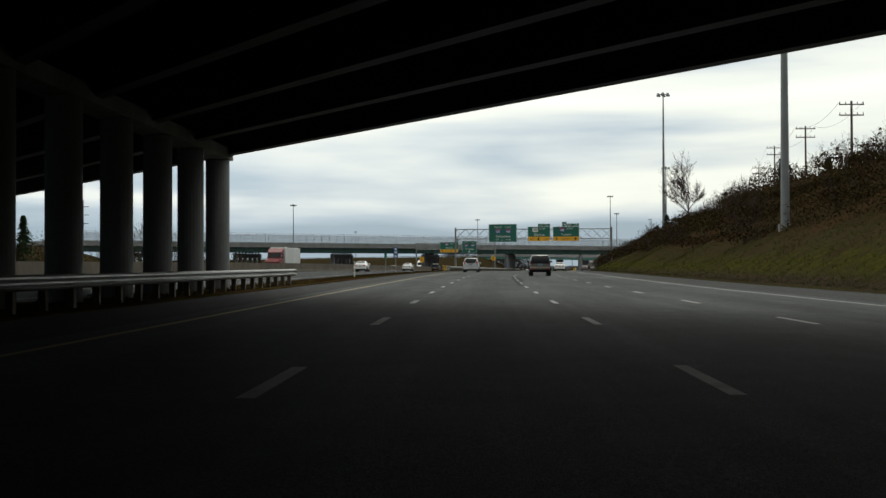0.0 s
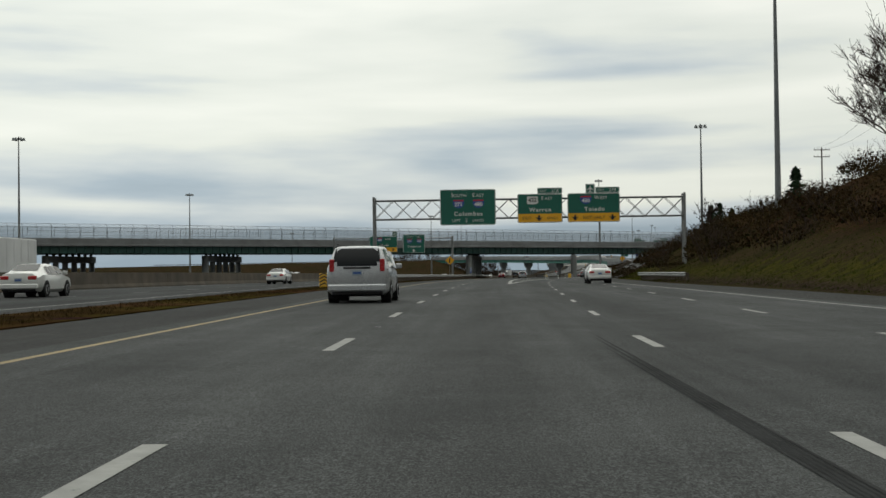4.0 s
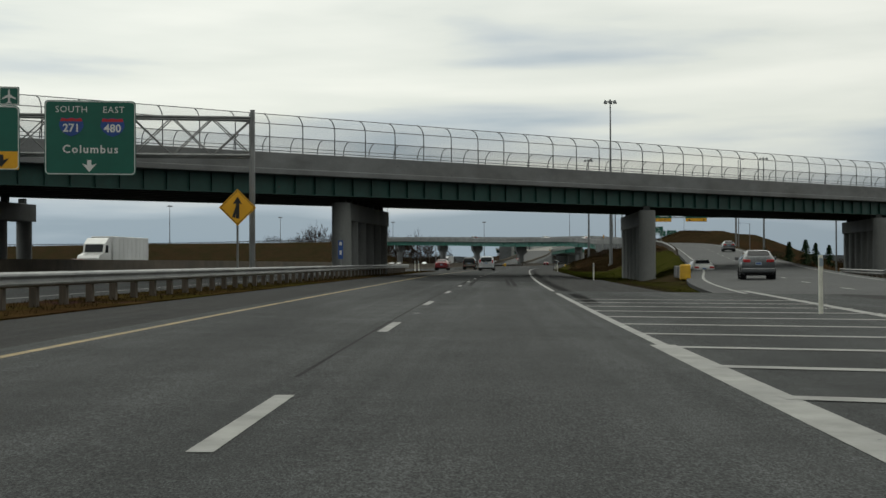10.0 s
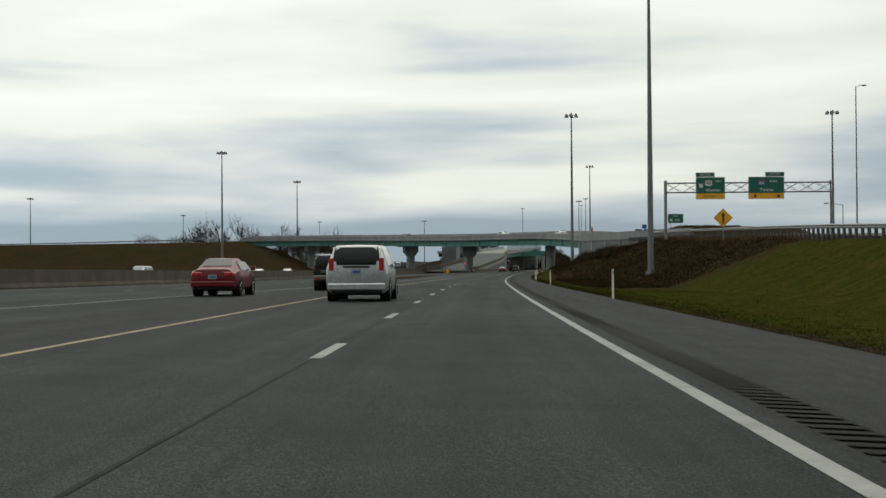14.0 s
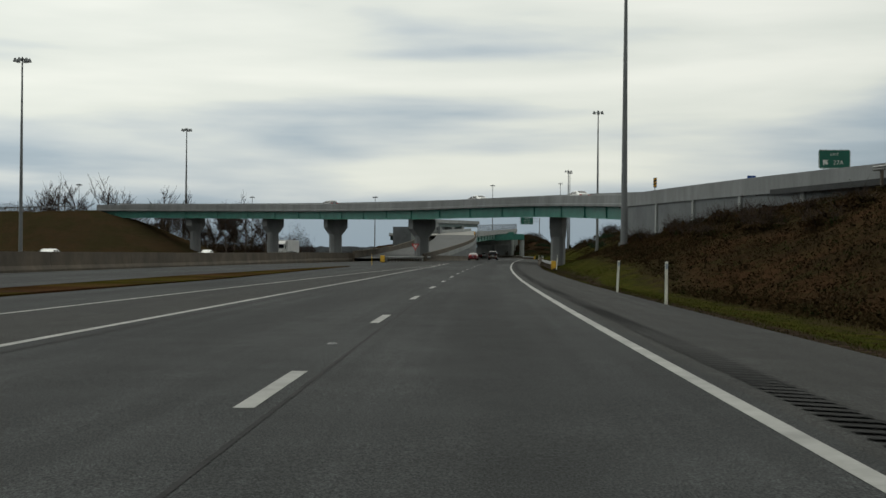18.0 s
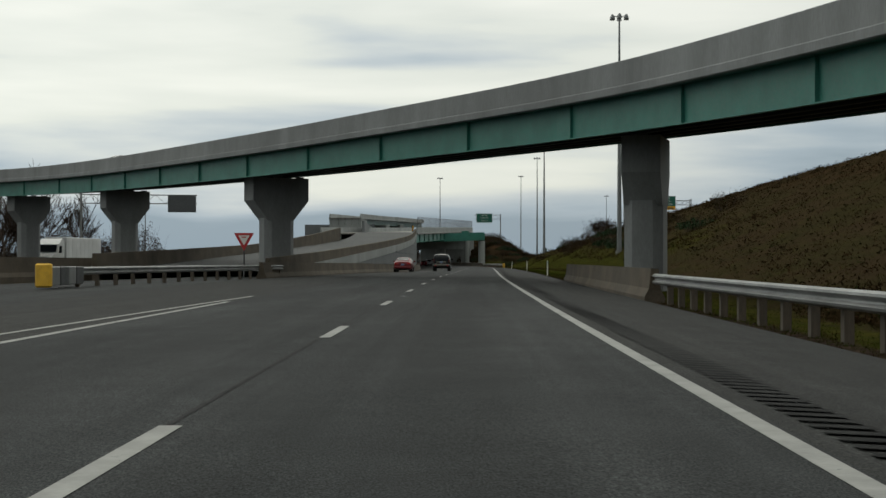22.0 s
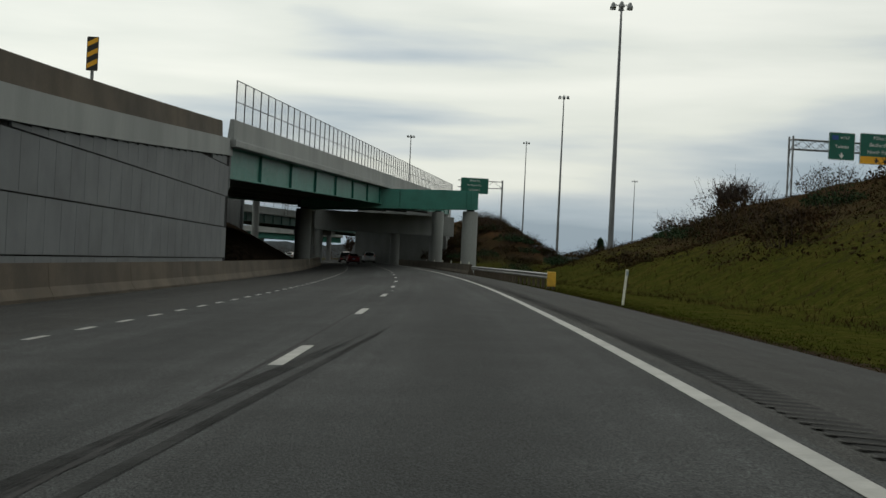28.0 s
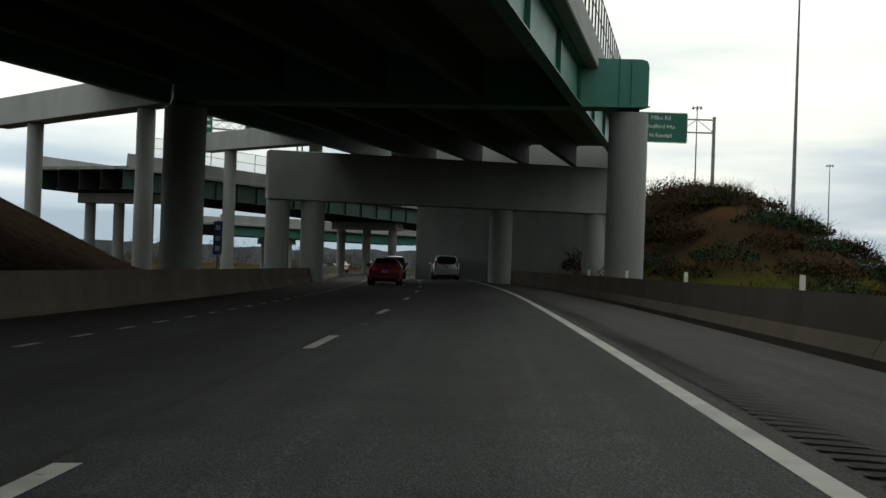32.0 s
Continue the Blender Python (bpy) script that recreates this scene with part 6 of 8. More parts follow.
# the cantilever sign beyond the last bridge
def cantilever(x, y, base, top, reach, turn, label):
    th = thing("cantilever_sign_post", label, "sign gantry", x, y, 0, turn)
    bm = bmesh.new()
    tube(bm, [(0, 0, base - 0.4), (0, 0, top)], [0.2, 0.16], 10)
    part("post", bm, GALV, th)
    for z in (top - 0.3, top - 1.6):
        bm = bmesh.new()
        tube(bm, [(0, 0, z), (-reach, 0, z)], 0.08, 8)
        part("arm", bm, GALV, th)
    bm = bmesh.new()
    n = max(2, int(reach / 1.5))
    for i in range(n):
        tube(bm, [(-reach * i / n, 0, top - (0.3 if i % 2 else 1.6)), (-reach * (i + 1) / n, 0, top - (1.6 if i % 2 else 0.3))], 0.035, 5, False)
    part("lattice", bm, GALV, th)
    return th


cantilever(137.6, 1136.6, ground_z(137.6, 1136.6), 16.6, 8.6, -4, "steel cantilever post of a road sign")
sg = sign(129.4, 1136.0, 13.76, 5.3, 3.0, -4, "green sign with three lines of white writing")
lettering("legend", "Miles Rd", 0.56, SIGN_WHITE, sg, 2.65, -0.022, 2.45)
lettering("legend", "Bedford Hts", 0.56, SIGN_WHITE, sg, 2.65, -0.022, 1.6)
lettering("legend", "N Randall", 0.56, SIGN_WHITE, sg, 2.65, -0.022, 0.7)
# small signs over the far crossing bridge
p = B4.at(10.0, 5.0)
gantry("sign_gantry", (p.x - 1.0, p.y), (p.x + 9.0, p.y + 6.0), 12.9, 13.7, "small truss sign gantry on the far bridge", B4.centre(10).z, B4.centre(20).z, bay=1.2, deep=0.7, pipe=0.05)
for k, w in ((0.05, 1.7), (0.48, 2.3)):
    sg = sign(p.x - 1.0 + 10.0 * k, p.y - 0.35 + 6.0 * k, 12.2, w, 2.0, 31, "small green sign with white writing on the far bridge")
    bars(sg, [(1.3, 0.22, 0.2, 0.8), (0.7, 0.22, 0.15, 0.85)], SIGN_WHITE, 0, w)
# sign structures beyond the flyover, seen from behind
th = cantilever(29.5, 905.5, -0.4, 11.2, 17.0, 180, "steel cantilever of a sign seen from behind")
sg = sign(42.2, 905.2, 8.3, 4.2, 2.6, -3, "bare back of a road sign", SIGN_BACK, border=False)
sg = sign(14.5, 930.0, 6.8, 5.2, 3.6, -3, "bare back of a large road sign", SIGN_BACK, border=False)
th = cantilever(12.0, 930.3, -0.4, 10.4, 6.0, 180, "steel cantilever of a sign seen from behind")

# yield sign where the local lanes join
YX, YY = 53.4, 781.6
th = post_sign("yield_sign", YX, YY, ground_z(YX, YY), -8, [(0, 2.55)], "red and white yield sign on a post", r=0.045, mat=DARK_METAL)
for k, (w, zt, zb, mat, nm, yy) in enumerate(((0.61, 2.95, 1.88, SIGN_RED, "panel", 0.0), (0.34, 2.8, 2.2, SIGN_WHITE, "face", -0.012))):
    bm = bmesh.new()
    plate(bm, [(0, zb), (w, zt), (-w, zt)], 0.006, Matrix.Translation((0, yy, 0)))
    part(nm, bm, mat, th)
bars(th, [(2.66, 0.07, 0.3, 0.7)], SIGN_RED, -0.34, 0.34, -0.022)

# blue and green markers in the median
th = post_sign("blue_sign", -8.2, 143.0, road_z(143, -8), 0, [(0, 2.75)], "tall narrow blue mile sign in the median", r=0.05)
bm = bmesh.new()
plate(bm, rounded(0.46, 1.15, 0.05), 0.02, Matrix.Translation((-0.23, 0, 1.6)))
part("panel", bm, SIGN_BLUE, th)
bars(th, [(2.45, 0.2, 0.25, 0.75), (2.1, 0.2, 0.2, 0.8), (1.7, 0.2, 0.25, 0.75)], SIGN_WHITE, -0.23, 0.23, -0.012)
th = post_sign("green_marker", -9.15, 141.5, road_z(143, -8), 0, [(0, 2.1)], "small green marker on a post in the median", r=0.04)
bm = bmesh.new()
plate(bm, rounded(0.27, 0.62, 0.03), 0.02, Matrix.Translation((-0.135, 0, 1.5)))
part("panel", bm, SIGN_GREEN, th)
p = on_road(398, -7.9)
th = post_sign("blue_sign", p.x, p.y, p.z, -6, [(0, 2.3)], "narrow blue sign at the bridge pier", r=0.045)
bm = bmesh.new()
plate(bm, rounded(0.30, 1.1, 0.03), 0.02, Matrix.Translation((-0.15, 0, 1.15)))
part("panel", bm, SIGN_BLUE, th)
bars(th, [(1.95, 0.2, 0.25, 0.75), (1.4, 0.25, 0.3, 0.7)], SIGN_WHITE, -0.15, 0.15, -0.012)
p = on_road(1066, -8.2)
th = post_sign("blue_sign", p.x, p.y, p.z, 0, [(0, 2.9)], "narrow blue sign behind the barrier", r=0.045)
bm = bmesh.new()
plate(bm, rounded(0.36, 1.35, 0.03), 0.02, Matrix.Translation((-0.18, 0, 1.5)))
part("panel", bm, SIGN_BLUE, th)
bars(th, [(2.5, 0.2, 0.25, 0.75), (2.05, 0.2, 0.25, 0.75), (1.65, 0.2, 0.25, 0.75)], SIGN_WHITE, -0.18, 0.18, -0.012)

# ---- high masts, rails, posts ----
def high_mast(x, y, base, top, label="tall grey light mast with a ring of lamps"):
    th = thing("light_mast", label, "light mast", x, y, base, group="light masts")
    h = top - base
    bm = bmesh.new()
    tube(bm, [(0, 0, -0.4), (0, 0, h * 0.33), (0, 0, h * 0.66), (0, 0, h)], [0.33, 0.26, 0.19, 0.11], 12)
    part("pole", bm, MAST, th)
    bm = bmesh.new()
    tube(bm, [(0, 0, h - 0.2), (0, 0, h + 0.12)], 0.3, 12)
    tube(bm, [(0, 0, h + 0.12), (0, 0, h + 0.42)], [0.17, 0.05], 8)
    part("head", bm, DARK_METAL, th)
    for k in range(6):
        a = radians(60 * k + 15)
        bm = bmesh.new()
        tube(bm, [(0.25 * math.cos(a), 0.25 * math.sin(a), h - 0.05), (1.0 * math.cos(a), 1.0 * math.sin(a), h - 0.02)], 0.035, 5)
        arm = part("arm", bm, DARK_METAL, th)
        bm = bmesh.new()
        tube(bm, [(1.05 * math.cos(a), 1.05 * math.sin(a), h + 0.16), (1.05 * math.cos(a), 1.05 * math.sin(a), h - 0.1), (1.05 * math.cos(a), 1.05 * math.sin(a), h - 0.42)], [0.14, 0.26, 0.36], 10)
        part("lamp", bm, MAST, arm)
    bm = bmesh.new()
    tube(bm, [(0, 0, -0.6), (0, 0, 0.25)], 0.5, 14)
    part("footing", bm, CONCRETE, th)
    return th


for x, y, top in ((22.7, 95.8, 34.0), (35.1, 262.4, 34.9), (52.8, 398.3, 30.9), (-86.5, 403.7, 30.7), (-80.8, 555.5, 28.2), (51.8, 576.5, 32.4), (-7.3, 787.2, 30.6), (8.3, 906.2, 30.8), (65.4, 696.5, 30.0), (102.5, 871.5, 33.4),
                  (127.2, 1025.5, 29.7), (158.3, 1174.3, 38.3), (184.2, 1327.2, 41.6), (-100.2, 995.5, 29.8), (71.9, 1206.4, 27.4), (254.5, 1430.6, 37.7), (113.5, 690, 30.0), (-60, 1180, 30.0), (139.9, 1290.0, 38.0), (12.0, 1290.0, 30.0)):
    high_mast(x, y, ground_z(x, y), top)


def street_lamp(x, y, base, h, turn, arm=2.4):
    th = thing("street_lamp", "slim grey street lamp with one arm", "street lamp", x, y, base, turn)
    bm = bmesh.new()
    tube(bm, [(0, 0, -0.3), (0, 0, h)], [0.11, 0.06], 8)
    part("pole", bm, MAST, th)
    bm = bmesh.new()
    tube(bm, [(0, 0, h - 0.15), (-arm * 0.6, 0, h + 0.12), (-arm, 0, h + 0.15)], 0.035, 6)
    part("arm", bm, MAST, th)
    bm = bmesh.new()
    box(bm, -arm - 0.55, -arm, -0.14, 0.14, h + 0.05, h + 0.2, None, 0.03)
    part("lamp", bm, DARK_METAL, th)


street_lamp(60.0, 470.0, ground_z(60, 470), 9.5, 10)
street_lamp(96.0, 640.0, ground_z(96, 640), 10.5, 5)
street_lamp(84.0, 604.5, ground_z(84.0, 604.5), 20.5, 185, 0.8)


def guard_rail(s0, s1, d, side, label, end_box=False, bend=None, at_=None):
    """A W-beam rail on posts; side +1: the rail faces right."""
    th = thing("guard_rail", label, "guard rail")
    df = d if callable(d) else lambda s: d
    place = at_ or on_road
    prof = [(0.0, 0.46), (0.075, 0.50), (0.085, 0.54), (0.01, 0.585), (0.0, 0.615), (0.01, 0.645), (0.085, 0.69), (0.075, 0.73), (0.0, 0.77)]
    s = s0
    while s < s1 - 0.1:
        e = min(s + 7.62, s1)
        bm = bmesh.new()
        rows = [[place(q, df(q) + side * x, z) for x, z in prof] for q in steps(s, e, 2.6)]
        loft(bm, rows)
        part("rail", bm, GALV, th)
        s = e
    s = s0 + 0.4
    while s < s1:
        bm = bmesh.new()
        c = place(s, df(s) - side * 0.2, 0)
        m = Matrix.Translation(c) @ Matrix.Rotation(radians(ROAD.turn(s) if at_ is None else 0), 4, "Z")
        box(bm, -0.075, 0.075, -0.1, 0.1, -0.45, 0.72, m)
        post = part("post", bm, WOOD_POST, th)
        bm = bmesh.new()
        c = place(s, df(s) - side * 0.06, 0)
        box(bm, -0.06, 0.06, -0.07, 0.07, 0.46, 0.76, Matrix.Translation(c) @ Matrix.Rotation(radians(ROAD.turn(s) if at_ is None else 0), 4, "Z"))
        part("block", bm, WOOD_POST, th)
        s += 1.905
    if end_box is not False:
        p = place(end_box, df(end_box), 0)
        bm = bmesh.new()
        m = Matrix.Translation(p) @ Matrix.Rotation(radians(ROAD.turn(end_box)), 4, "Z")
        box(bm, -0.22, 0.22, -0.08, 0.12, 0.08, 0.86, m, 0.03)
        part("end_cap", bm, YELLOW_BOX, th, "yellow end cap")
    return th


guard_rail(-40, 62, -6.9, 1, "weathered steel guard rail below the first bridge")
guard_rail(216, 441, lerp([(216, -7.75), (250, -7.9), (300, -7.8), (441, -7.5)]), 1, "weathered steel guard rail along the median")
guard_rail(216, 300, lerp([(216, -8.2), (230, -9.0), (300, -9.0)]), -1, "weathered steel guard rail on the far side of the median")
guard_rail(222, 262, lerp([(222, 15.8), (262, 16.4)]), -1, "weathered steel guard rail below the bank")
guard_rail(699, 741, lerp([(699, 7.5), (741, 7.3)]), -1, "steel guard rail before the pier barrier", end_box=698.9)
guard_rail(959, 1010, lerp([(959, 8.1), (975, 7.6), (1010, 7.6)]), -1, "steel guard rail before the concrete barrier", end_box=958.9)
guard_rail(754, 783, lerp([(754, -13.3), (783, -9.6)]), 1, "low steel guard rail at the merge")
guard_rail(365, 420, lerp([(365, 21.0), (420, 26.5)]), -1, "steel guard rail beside the exit ramp")
barrier("right_barrier", lambda s, o, z: on_road(s, 7.3 + o, z), 741, 777, 0.92, TAN_CONCRETE, "stained concrete barrier in front of the flyover pier", piece=9.0)
barrier("right_barrier", lambda s, o, z: on_road(s, 7.6 - 0.003 * (s - 1010) + o, z), 1011, 1130, 0.92, TAN_CONCRETE, "stained concrete barrier along the shoulder", piece=9.0)
# rail on top of the left approach bank and along the ramp
APP = Line([(-9, 876, 10.2), (-40, 897, 10.0), (-90, 912, 9.4), (-170, 912, 8.9)])
guard_rail(0, APP.end, 3.0, -1, "guard rail on the crest of the far bank", at_=lambda s, d, z: APP.at(s, -d - 1.5, z - 0.1))
guard_rail(250, RAMP.end - 70, -5.6, -1, "guard rail along the exit ramp", at_=lambda s, d, z: RAMP.at(s, d, z))


def crash_cushion(x, y, z, turn, label, l=3.4):
    th = thing("crash_cushion", label, "crash cushion", x, y, z, turn)
    bm = bmesh.new()
    box(bm, -0.3, 0.3, 0, 0.22, 0.05, 0.92, None, 0.06)
    part("nose", bm, YELLOW_BOX, th, "yellow plastic nose")
    for k in range(4):
        bm = bmesh.new()
        box(bm, -0.26, 0.26, 0.3 + k * l / 4, 0.3 + (k + 0.92) * l / 4, 0.12, 0.8, None, 0.03)
        part("bay", bm, DARK_METAL if k % 2 else GALV, th)
    return th


p = on_road(207.5, -7.75)
cc = crash_cushion(p.x, p.y, p.z, ROAD.turn(207), "tan crash cushion with a chevron nose in the median", 9.0)
for k in range(4):
    bm = bmesh.new()
    z0 = 0.12 + 0.2 * k
    loft(bm, [[Vector((x, y, z0 + (0.16 if x == 0 else 0) + h)) for x in (-0.28, 0.0, 0.28)] for y, h in ((-0.006, 0.0), (-0.006, 0.09))])
    part("chevron", bm, SIGN_BLACK, cc)
p = on_road(394, 11.9)
crash_cushion(p.x, p.y, p.z - 0.02, ROAD.turn(385) - 4, "yellow-nosed crash cushion before the bridge pier", 7.0)
p = on_road(750.0, -13.4)
crash_cushion(p.x, p.y, p.z, ROAD.turn(750), "yellow-nosed crash cushion at the merge", 4.0)


def delineator(s, d, h=1.25, lean=0.0, mat=None):
    p = on_road(s, d)
    p.z = max(ground_z(p.x, p.y), p.z - 0.1)
    th = thing("delineator", "thin off-white roadside marker post", "marker post", p.x, p.y, p.z, ROAD.turn(s), group="marker posts")
    bm = bmesh.new()
    tube(bm, [(0, 0, -0.2), (lean, 0, h)], 0.045, 8)
    part("post", bm, mat or WHITE_POST, th)
    bm = bmesh.new()
    box(bm, lean - 0.04, lean + 0.04, -0.055, -0.045, h - 0.22, h - 0.06)
    part("reflector", bm, PLATE, th)


for s, d, lean in ((500, 7.2, 0), (558, 7.2, 0), (614, 7.1, 0), (628.5, 7.1, 0.06), (689.5, 7.4, 0.12), (817, 7.9, 0), (875, 7.9, 0), (935.6, 8.1, 0.12), (461.5, -8.6, 0), (459.5, -8.0, -0.05), (725, -12.0, 0), (98, -8.0, 0), (345, 8.0, 0), (404, 7.4, 0)):
    delineator(s, d, 1.25, lean, YELLOW_BOX if s in (725, ) else None)
# short reflectors on the barrier tops
for s in (1013, 1022, 1034, 1046, 1058, 1070):
    p = on_road(s, 7.6 - 0.003 * (s - 1010), 0.92)
    th = thing("barrier_reflector", "small white reflector on the barrier top", "reflector", p.x, p.y, p.z, ROAD.turn(s), group="barrier reflectors")
    bm = bmesh.new()
    box(bm, -0.05, 0.05, -0.01, 0.01, 0, 0.26)
    part("blade", bm, WHITE_POST, th)


def utility_pole(x, y, base, top, turn=0.0, arms=2):
    th = thing("utility_pole", "wooden utility pole with cross arms on the bank", "utility pole", x, y, base, turn, group="utility poles")
    h = top - base
    bm = bmesh.new()
    tube(bm, [(0, 0, -0.5), (0, 0, h)], [0.22, 0.13], 8)
    part("pole", bm, WOOD_POST, th)
    for k in range(arms):
        bm = bmesh.new()
        box(bm, -1.5, 1.5, -0.06, 0.06, h - 0.5 - k * 1.3, h - 0.36 - k * 1.3)
        arm = part("cross_arm", bm, WOOD_POST, th)
        for x_ in (-1.4, -0.7, 0.7, 1.4):
            bm = bmesh.new()
            tube(bm, [(x_, 0, h - 0.36 - k * 1.3), (x_, 0, h - 0.1 - k * 1.3)], 0.05, 6)
            part("insulator", bm, DARK_METAL, arm)


POLES = ((45.5, 164.7, 21.2), (50.2, 209.3, 22.9), (56.6, 263.2, 24.8), (63.6, 314.6, 24.8), (72.0, 380.0, 24.5))
for x, y, top in POLES:
    utility_pole(x, y, ground_z(x, y), top)
wire = thing("power_lines", "thin dark power lines between the utility poles", "power line")
for a, b in zip(POLES, POLES[1:]):
    for off in (-1.4, 1.4):
        bm = bmesh.new()
        pa, pb = Vector((a[0] + off, a[1], a[2] - 0.1)), Vector((b[0] + off, b[1], b[2] - 0.1))
        tube(bm, [pa.lerp(pb, u / 8) - Vector((0, 0, 1.2 * 4 * (u / 8) * (1 - u / 8))) for u in range(9)], 0.02, 4, False)
        part("wire", bm, DARK_METAL, wire)
# lattice of the far power line on the left
for x, y, top in ((-116.8, 418.6, 31.0), (-161.1, 530.4, 29.4)):
    h = top - ground_z(x, y)
    th = thing("power_pole", "tall dark power pole with three cross arms", "utility pole", x, y, ground_z(x, y))
    bm = bmesh.new()
    tube(bm, [(0, 0, -0.5), (0, 0, h)], [0.34, 0.18], 8)
    part("pole", bm, DARK_METAL, th)
    for z in (h - 2.8, h - 6.1, h - 9.5):
        bm = bmesh.new()
        box(bm, -2.2, 2.2, -0.12, 0.12, z, z + 0.25)
        part("cross_arm", bm, DARK_METAL, th)

# ---- vehicles ----
def body_loft(bm, stations, mi=0):
    """A car shell from cross sections along y: each (y, half width at sill, half width at belt, half width at roof, sill z, belt z, roof z)."""
    rows = []
    for y, ws, wb, wr, zs, zb, zr in stations:
        half = [(0.0, zs), (ws * 0.86, zs), (ws, zs + 0.12), (wb, zs + (zb - zs) * 0.55), (wb * 0.985, zb), (wr, zr - 0.06), (wr * 0.86, zr), (0.0, zr + 0.012)]
        rows.append([Vector((x, y, z)) for x, z in half] + [Vector((-x, y, z)) for x, z in half[-2:0:-1]])
    vs = [[bm.verts.new(p) for p in row] for row in rows]
    n = len(vs[0])
    for a, b in zip(vs, vs[1:]):
        for k in range(n):
            bm.faces.new((a[k], b[k], b[(k + 1) % n], a[(k + 1) % n]))
    bm.faces.new(vs[0])
    bm.faces.new(vs[-1][::-1])
    bmesh.ops.recalc_face_normals(bm, faces=bm.faces)


def wheel(parent, x, y, r, w=0.2):
    side = 1 if x > 0 else -1
    bm = bmesh.new()
    tube(bm, [(x - side * w, y, r), (x - side * (w - 0.03), y, r), (x - side * 0.03, y, r), (x, y, r)], [r * 0.9, r, r, r * 0.9], 24)
    t = part("wheel", bm, RUBBER, parent, "black tyre")
    bm = bmesh.new()
    tube(bm, [(x - side * 0.05, y, r), (x + side * 0.006, y, r)], [r * 0.66, r * 0.62], 18)
    part("rim", bm, RIM, t, "grey alloy rim")
    for k in range(5):
        a = radians(72 * k)
        bm = bmesh.new()
        beam(bm, (x + side * 0.012, y, r), (x + side * 0.012, y + math.cos(a) * r * 0.55, r + math.sin(a) * r * 0.55), 0.02, r * 0.16, (1, 0, 0))
        part("spoke", bm, DARK_METAL, t)


def pane(parent, name, pts, mat, label="", thick=0.012):
    """A thin curved-in panel laid on the shell: four or more corner points."""
    bm = bmesh.new()
    vs = [bm.verts.new(p) for p in pts]
    f = bm.faces.new(vs)
    bmesh.ops.recalc_face_normals(bm, faces=[f])
    return part(name, bm, mat, parent, label)


def vehicle(name, label, paint, kind="sedan"):
    """A car that heads along +y, built round its own middle on the ground."""
    th = thing(name, label, "car")
    spec = {  # length, width, roof, belt, wheel radius
        "sedan": (4.75, 1.80, 1.45, 0.95, 0.33), "minivan": (5.0, 1.95, 1.76, 1.05, 0.34), "suv": (4.62, 1.78, 1.74, 1.10, 0.39), "hatch": (4.3, 1.75, 1.50, 0.98, 0.32)}[kind]
    L, W, R, B, wr = spec
    b, f, h = -L / 2, L / 2, W / 2
    if kind == "sedan":
        st = [(b, h * .80, h * .86, h * .70, 0.42, 0.72, 0.86), (b + 0.06, h * .88, h * .93, h * .76, 0.30, 0.82, 1.02), (b + 0.55, h * .95, h * .99, h * .80, 0.24, B, 1.07), (b + 0.62, h * .95, h * .99, h * .78, 0.24, B, 1.10), (b + 1.45, h * .97, h, h * .66, 0.22, B, R - 0.06), (b + 1.9, h * .97, h, h * .68, 0.22, B, R), (b + 2.6, h * .97, h, h * .68, 0.22, B, R - 0.02), (b + 3.45, h * .97, h, h * .80, 0.22, B - 0.02, 1.04), (f - 0.5, h * .95, h * .97, h * .74, 0.24, 0.82, 0.94), (f - 0.1, h * .86, h * .88, h * .62, 0.30, 0.66, 0.78), (f, h * .74, h * .76, h * .54, 0.40, 0.58, 0.66)]
    elif kind == "minivan":
        st = [(b, h * .82, h * .90, h * .74, 0.45, B, 1.28), (b + 0.05, h * .90, h * .95, h * .76, 0.32, B, 1.45), (b + 0.22, h * .95, h * .99, h * .74, 0.26, B, R - 0.05), (b + 0.5, h * .97, h, h * .74, 0.24, B, R), (b + 2.4, h * .97, h, h * .76, 0.22, B, R + 0.02), (b + 3.1, h * .97, h, h * .76, 0.22, B - 0.02, R - 0.08), (b + 4.1, h * .97, h * .99, h * .80, 0.22, B - 0.06, 1.08), (f - 0.3, h * .92, h * .94, h * .7, 0.26, 0.80, 0.92), (f, h * .76, h * .8, h * .56, 0.38, 0.6, 0.7)]
    elif kind == "suv":
        st = [(b, h * .84, h * .94, h * .88, 0.60, B, 1.34), (b + 0.05, h * .90, h * .96, h * .86, 0.50, B, 1.55), (b + 0.2, h * .93, h * .97, h * .82, 0.46, B, R - 0.05), (b + 0.45, h * .94, h * .98, h * .77, 0.46, B, R), (b + 2.3, h * .94, h * .98, h * .78, 0.46, B, R), (b + 2.75, h * .94, h * .98, h * .78, 0.46, B - 0.02, R - 0.08), (b + 3.4, h * .94, h * .97, h * .82, 0.46, B - 0.05, 1.12), (f - 0.25, h * .92, h * .94, h * .76, 0.50, 0.94, 1.04), (f, h * .8, h * .84, h * .66, 0.58, 0.8, 0.9)]
    else:
        st = [(b, h * .82, h * .88, h * .72, 0.42, B - 0.05, 1.10), (b + 0.06, h * .90, h * .95, h * .74, 0.30, B, 1.18), (b + 0.45, h * .95, h * .99, h * .70, 0.24, B, R - 0.08), (b + 0.9, h * .97, h, h * .68, 0.22, B, R), (b + 2.1, h * .97, h, h * .68, 0.22, B, R), (b + 3.15, h * .97, h, h * .80, 0.22, B - 0.02, 1.04), (f - 0.4, h * .94, h * .96, h * .72, 0.25, 0.8, 0.9), (f, h * .76, h * .8, h * .56, 0.38, 0.6, 0.68)]
    bm = bmesh.new()
    body_loft(bm, st)
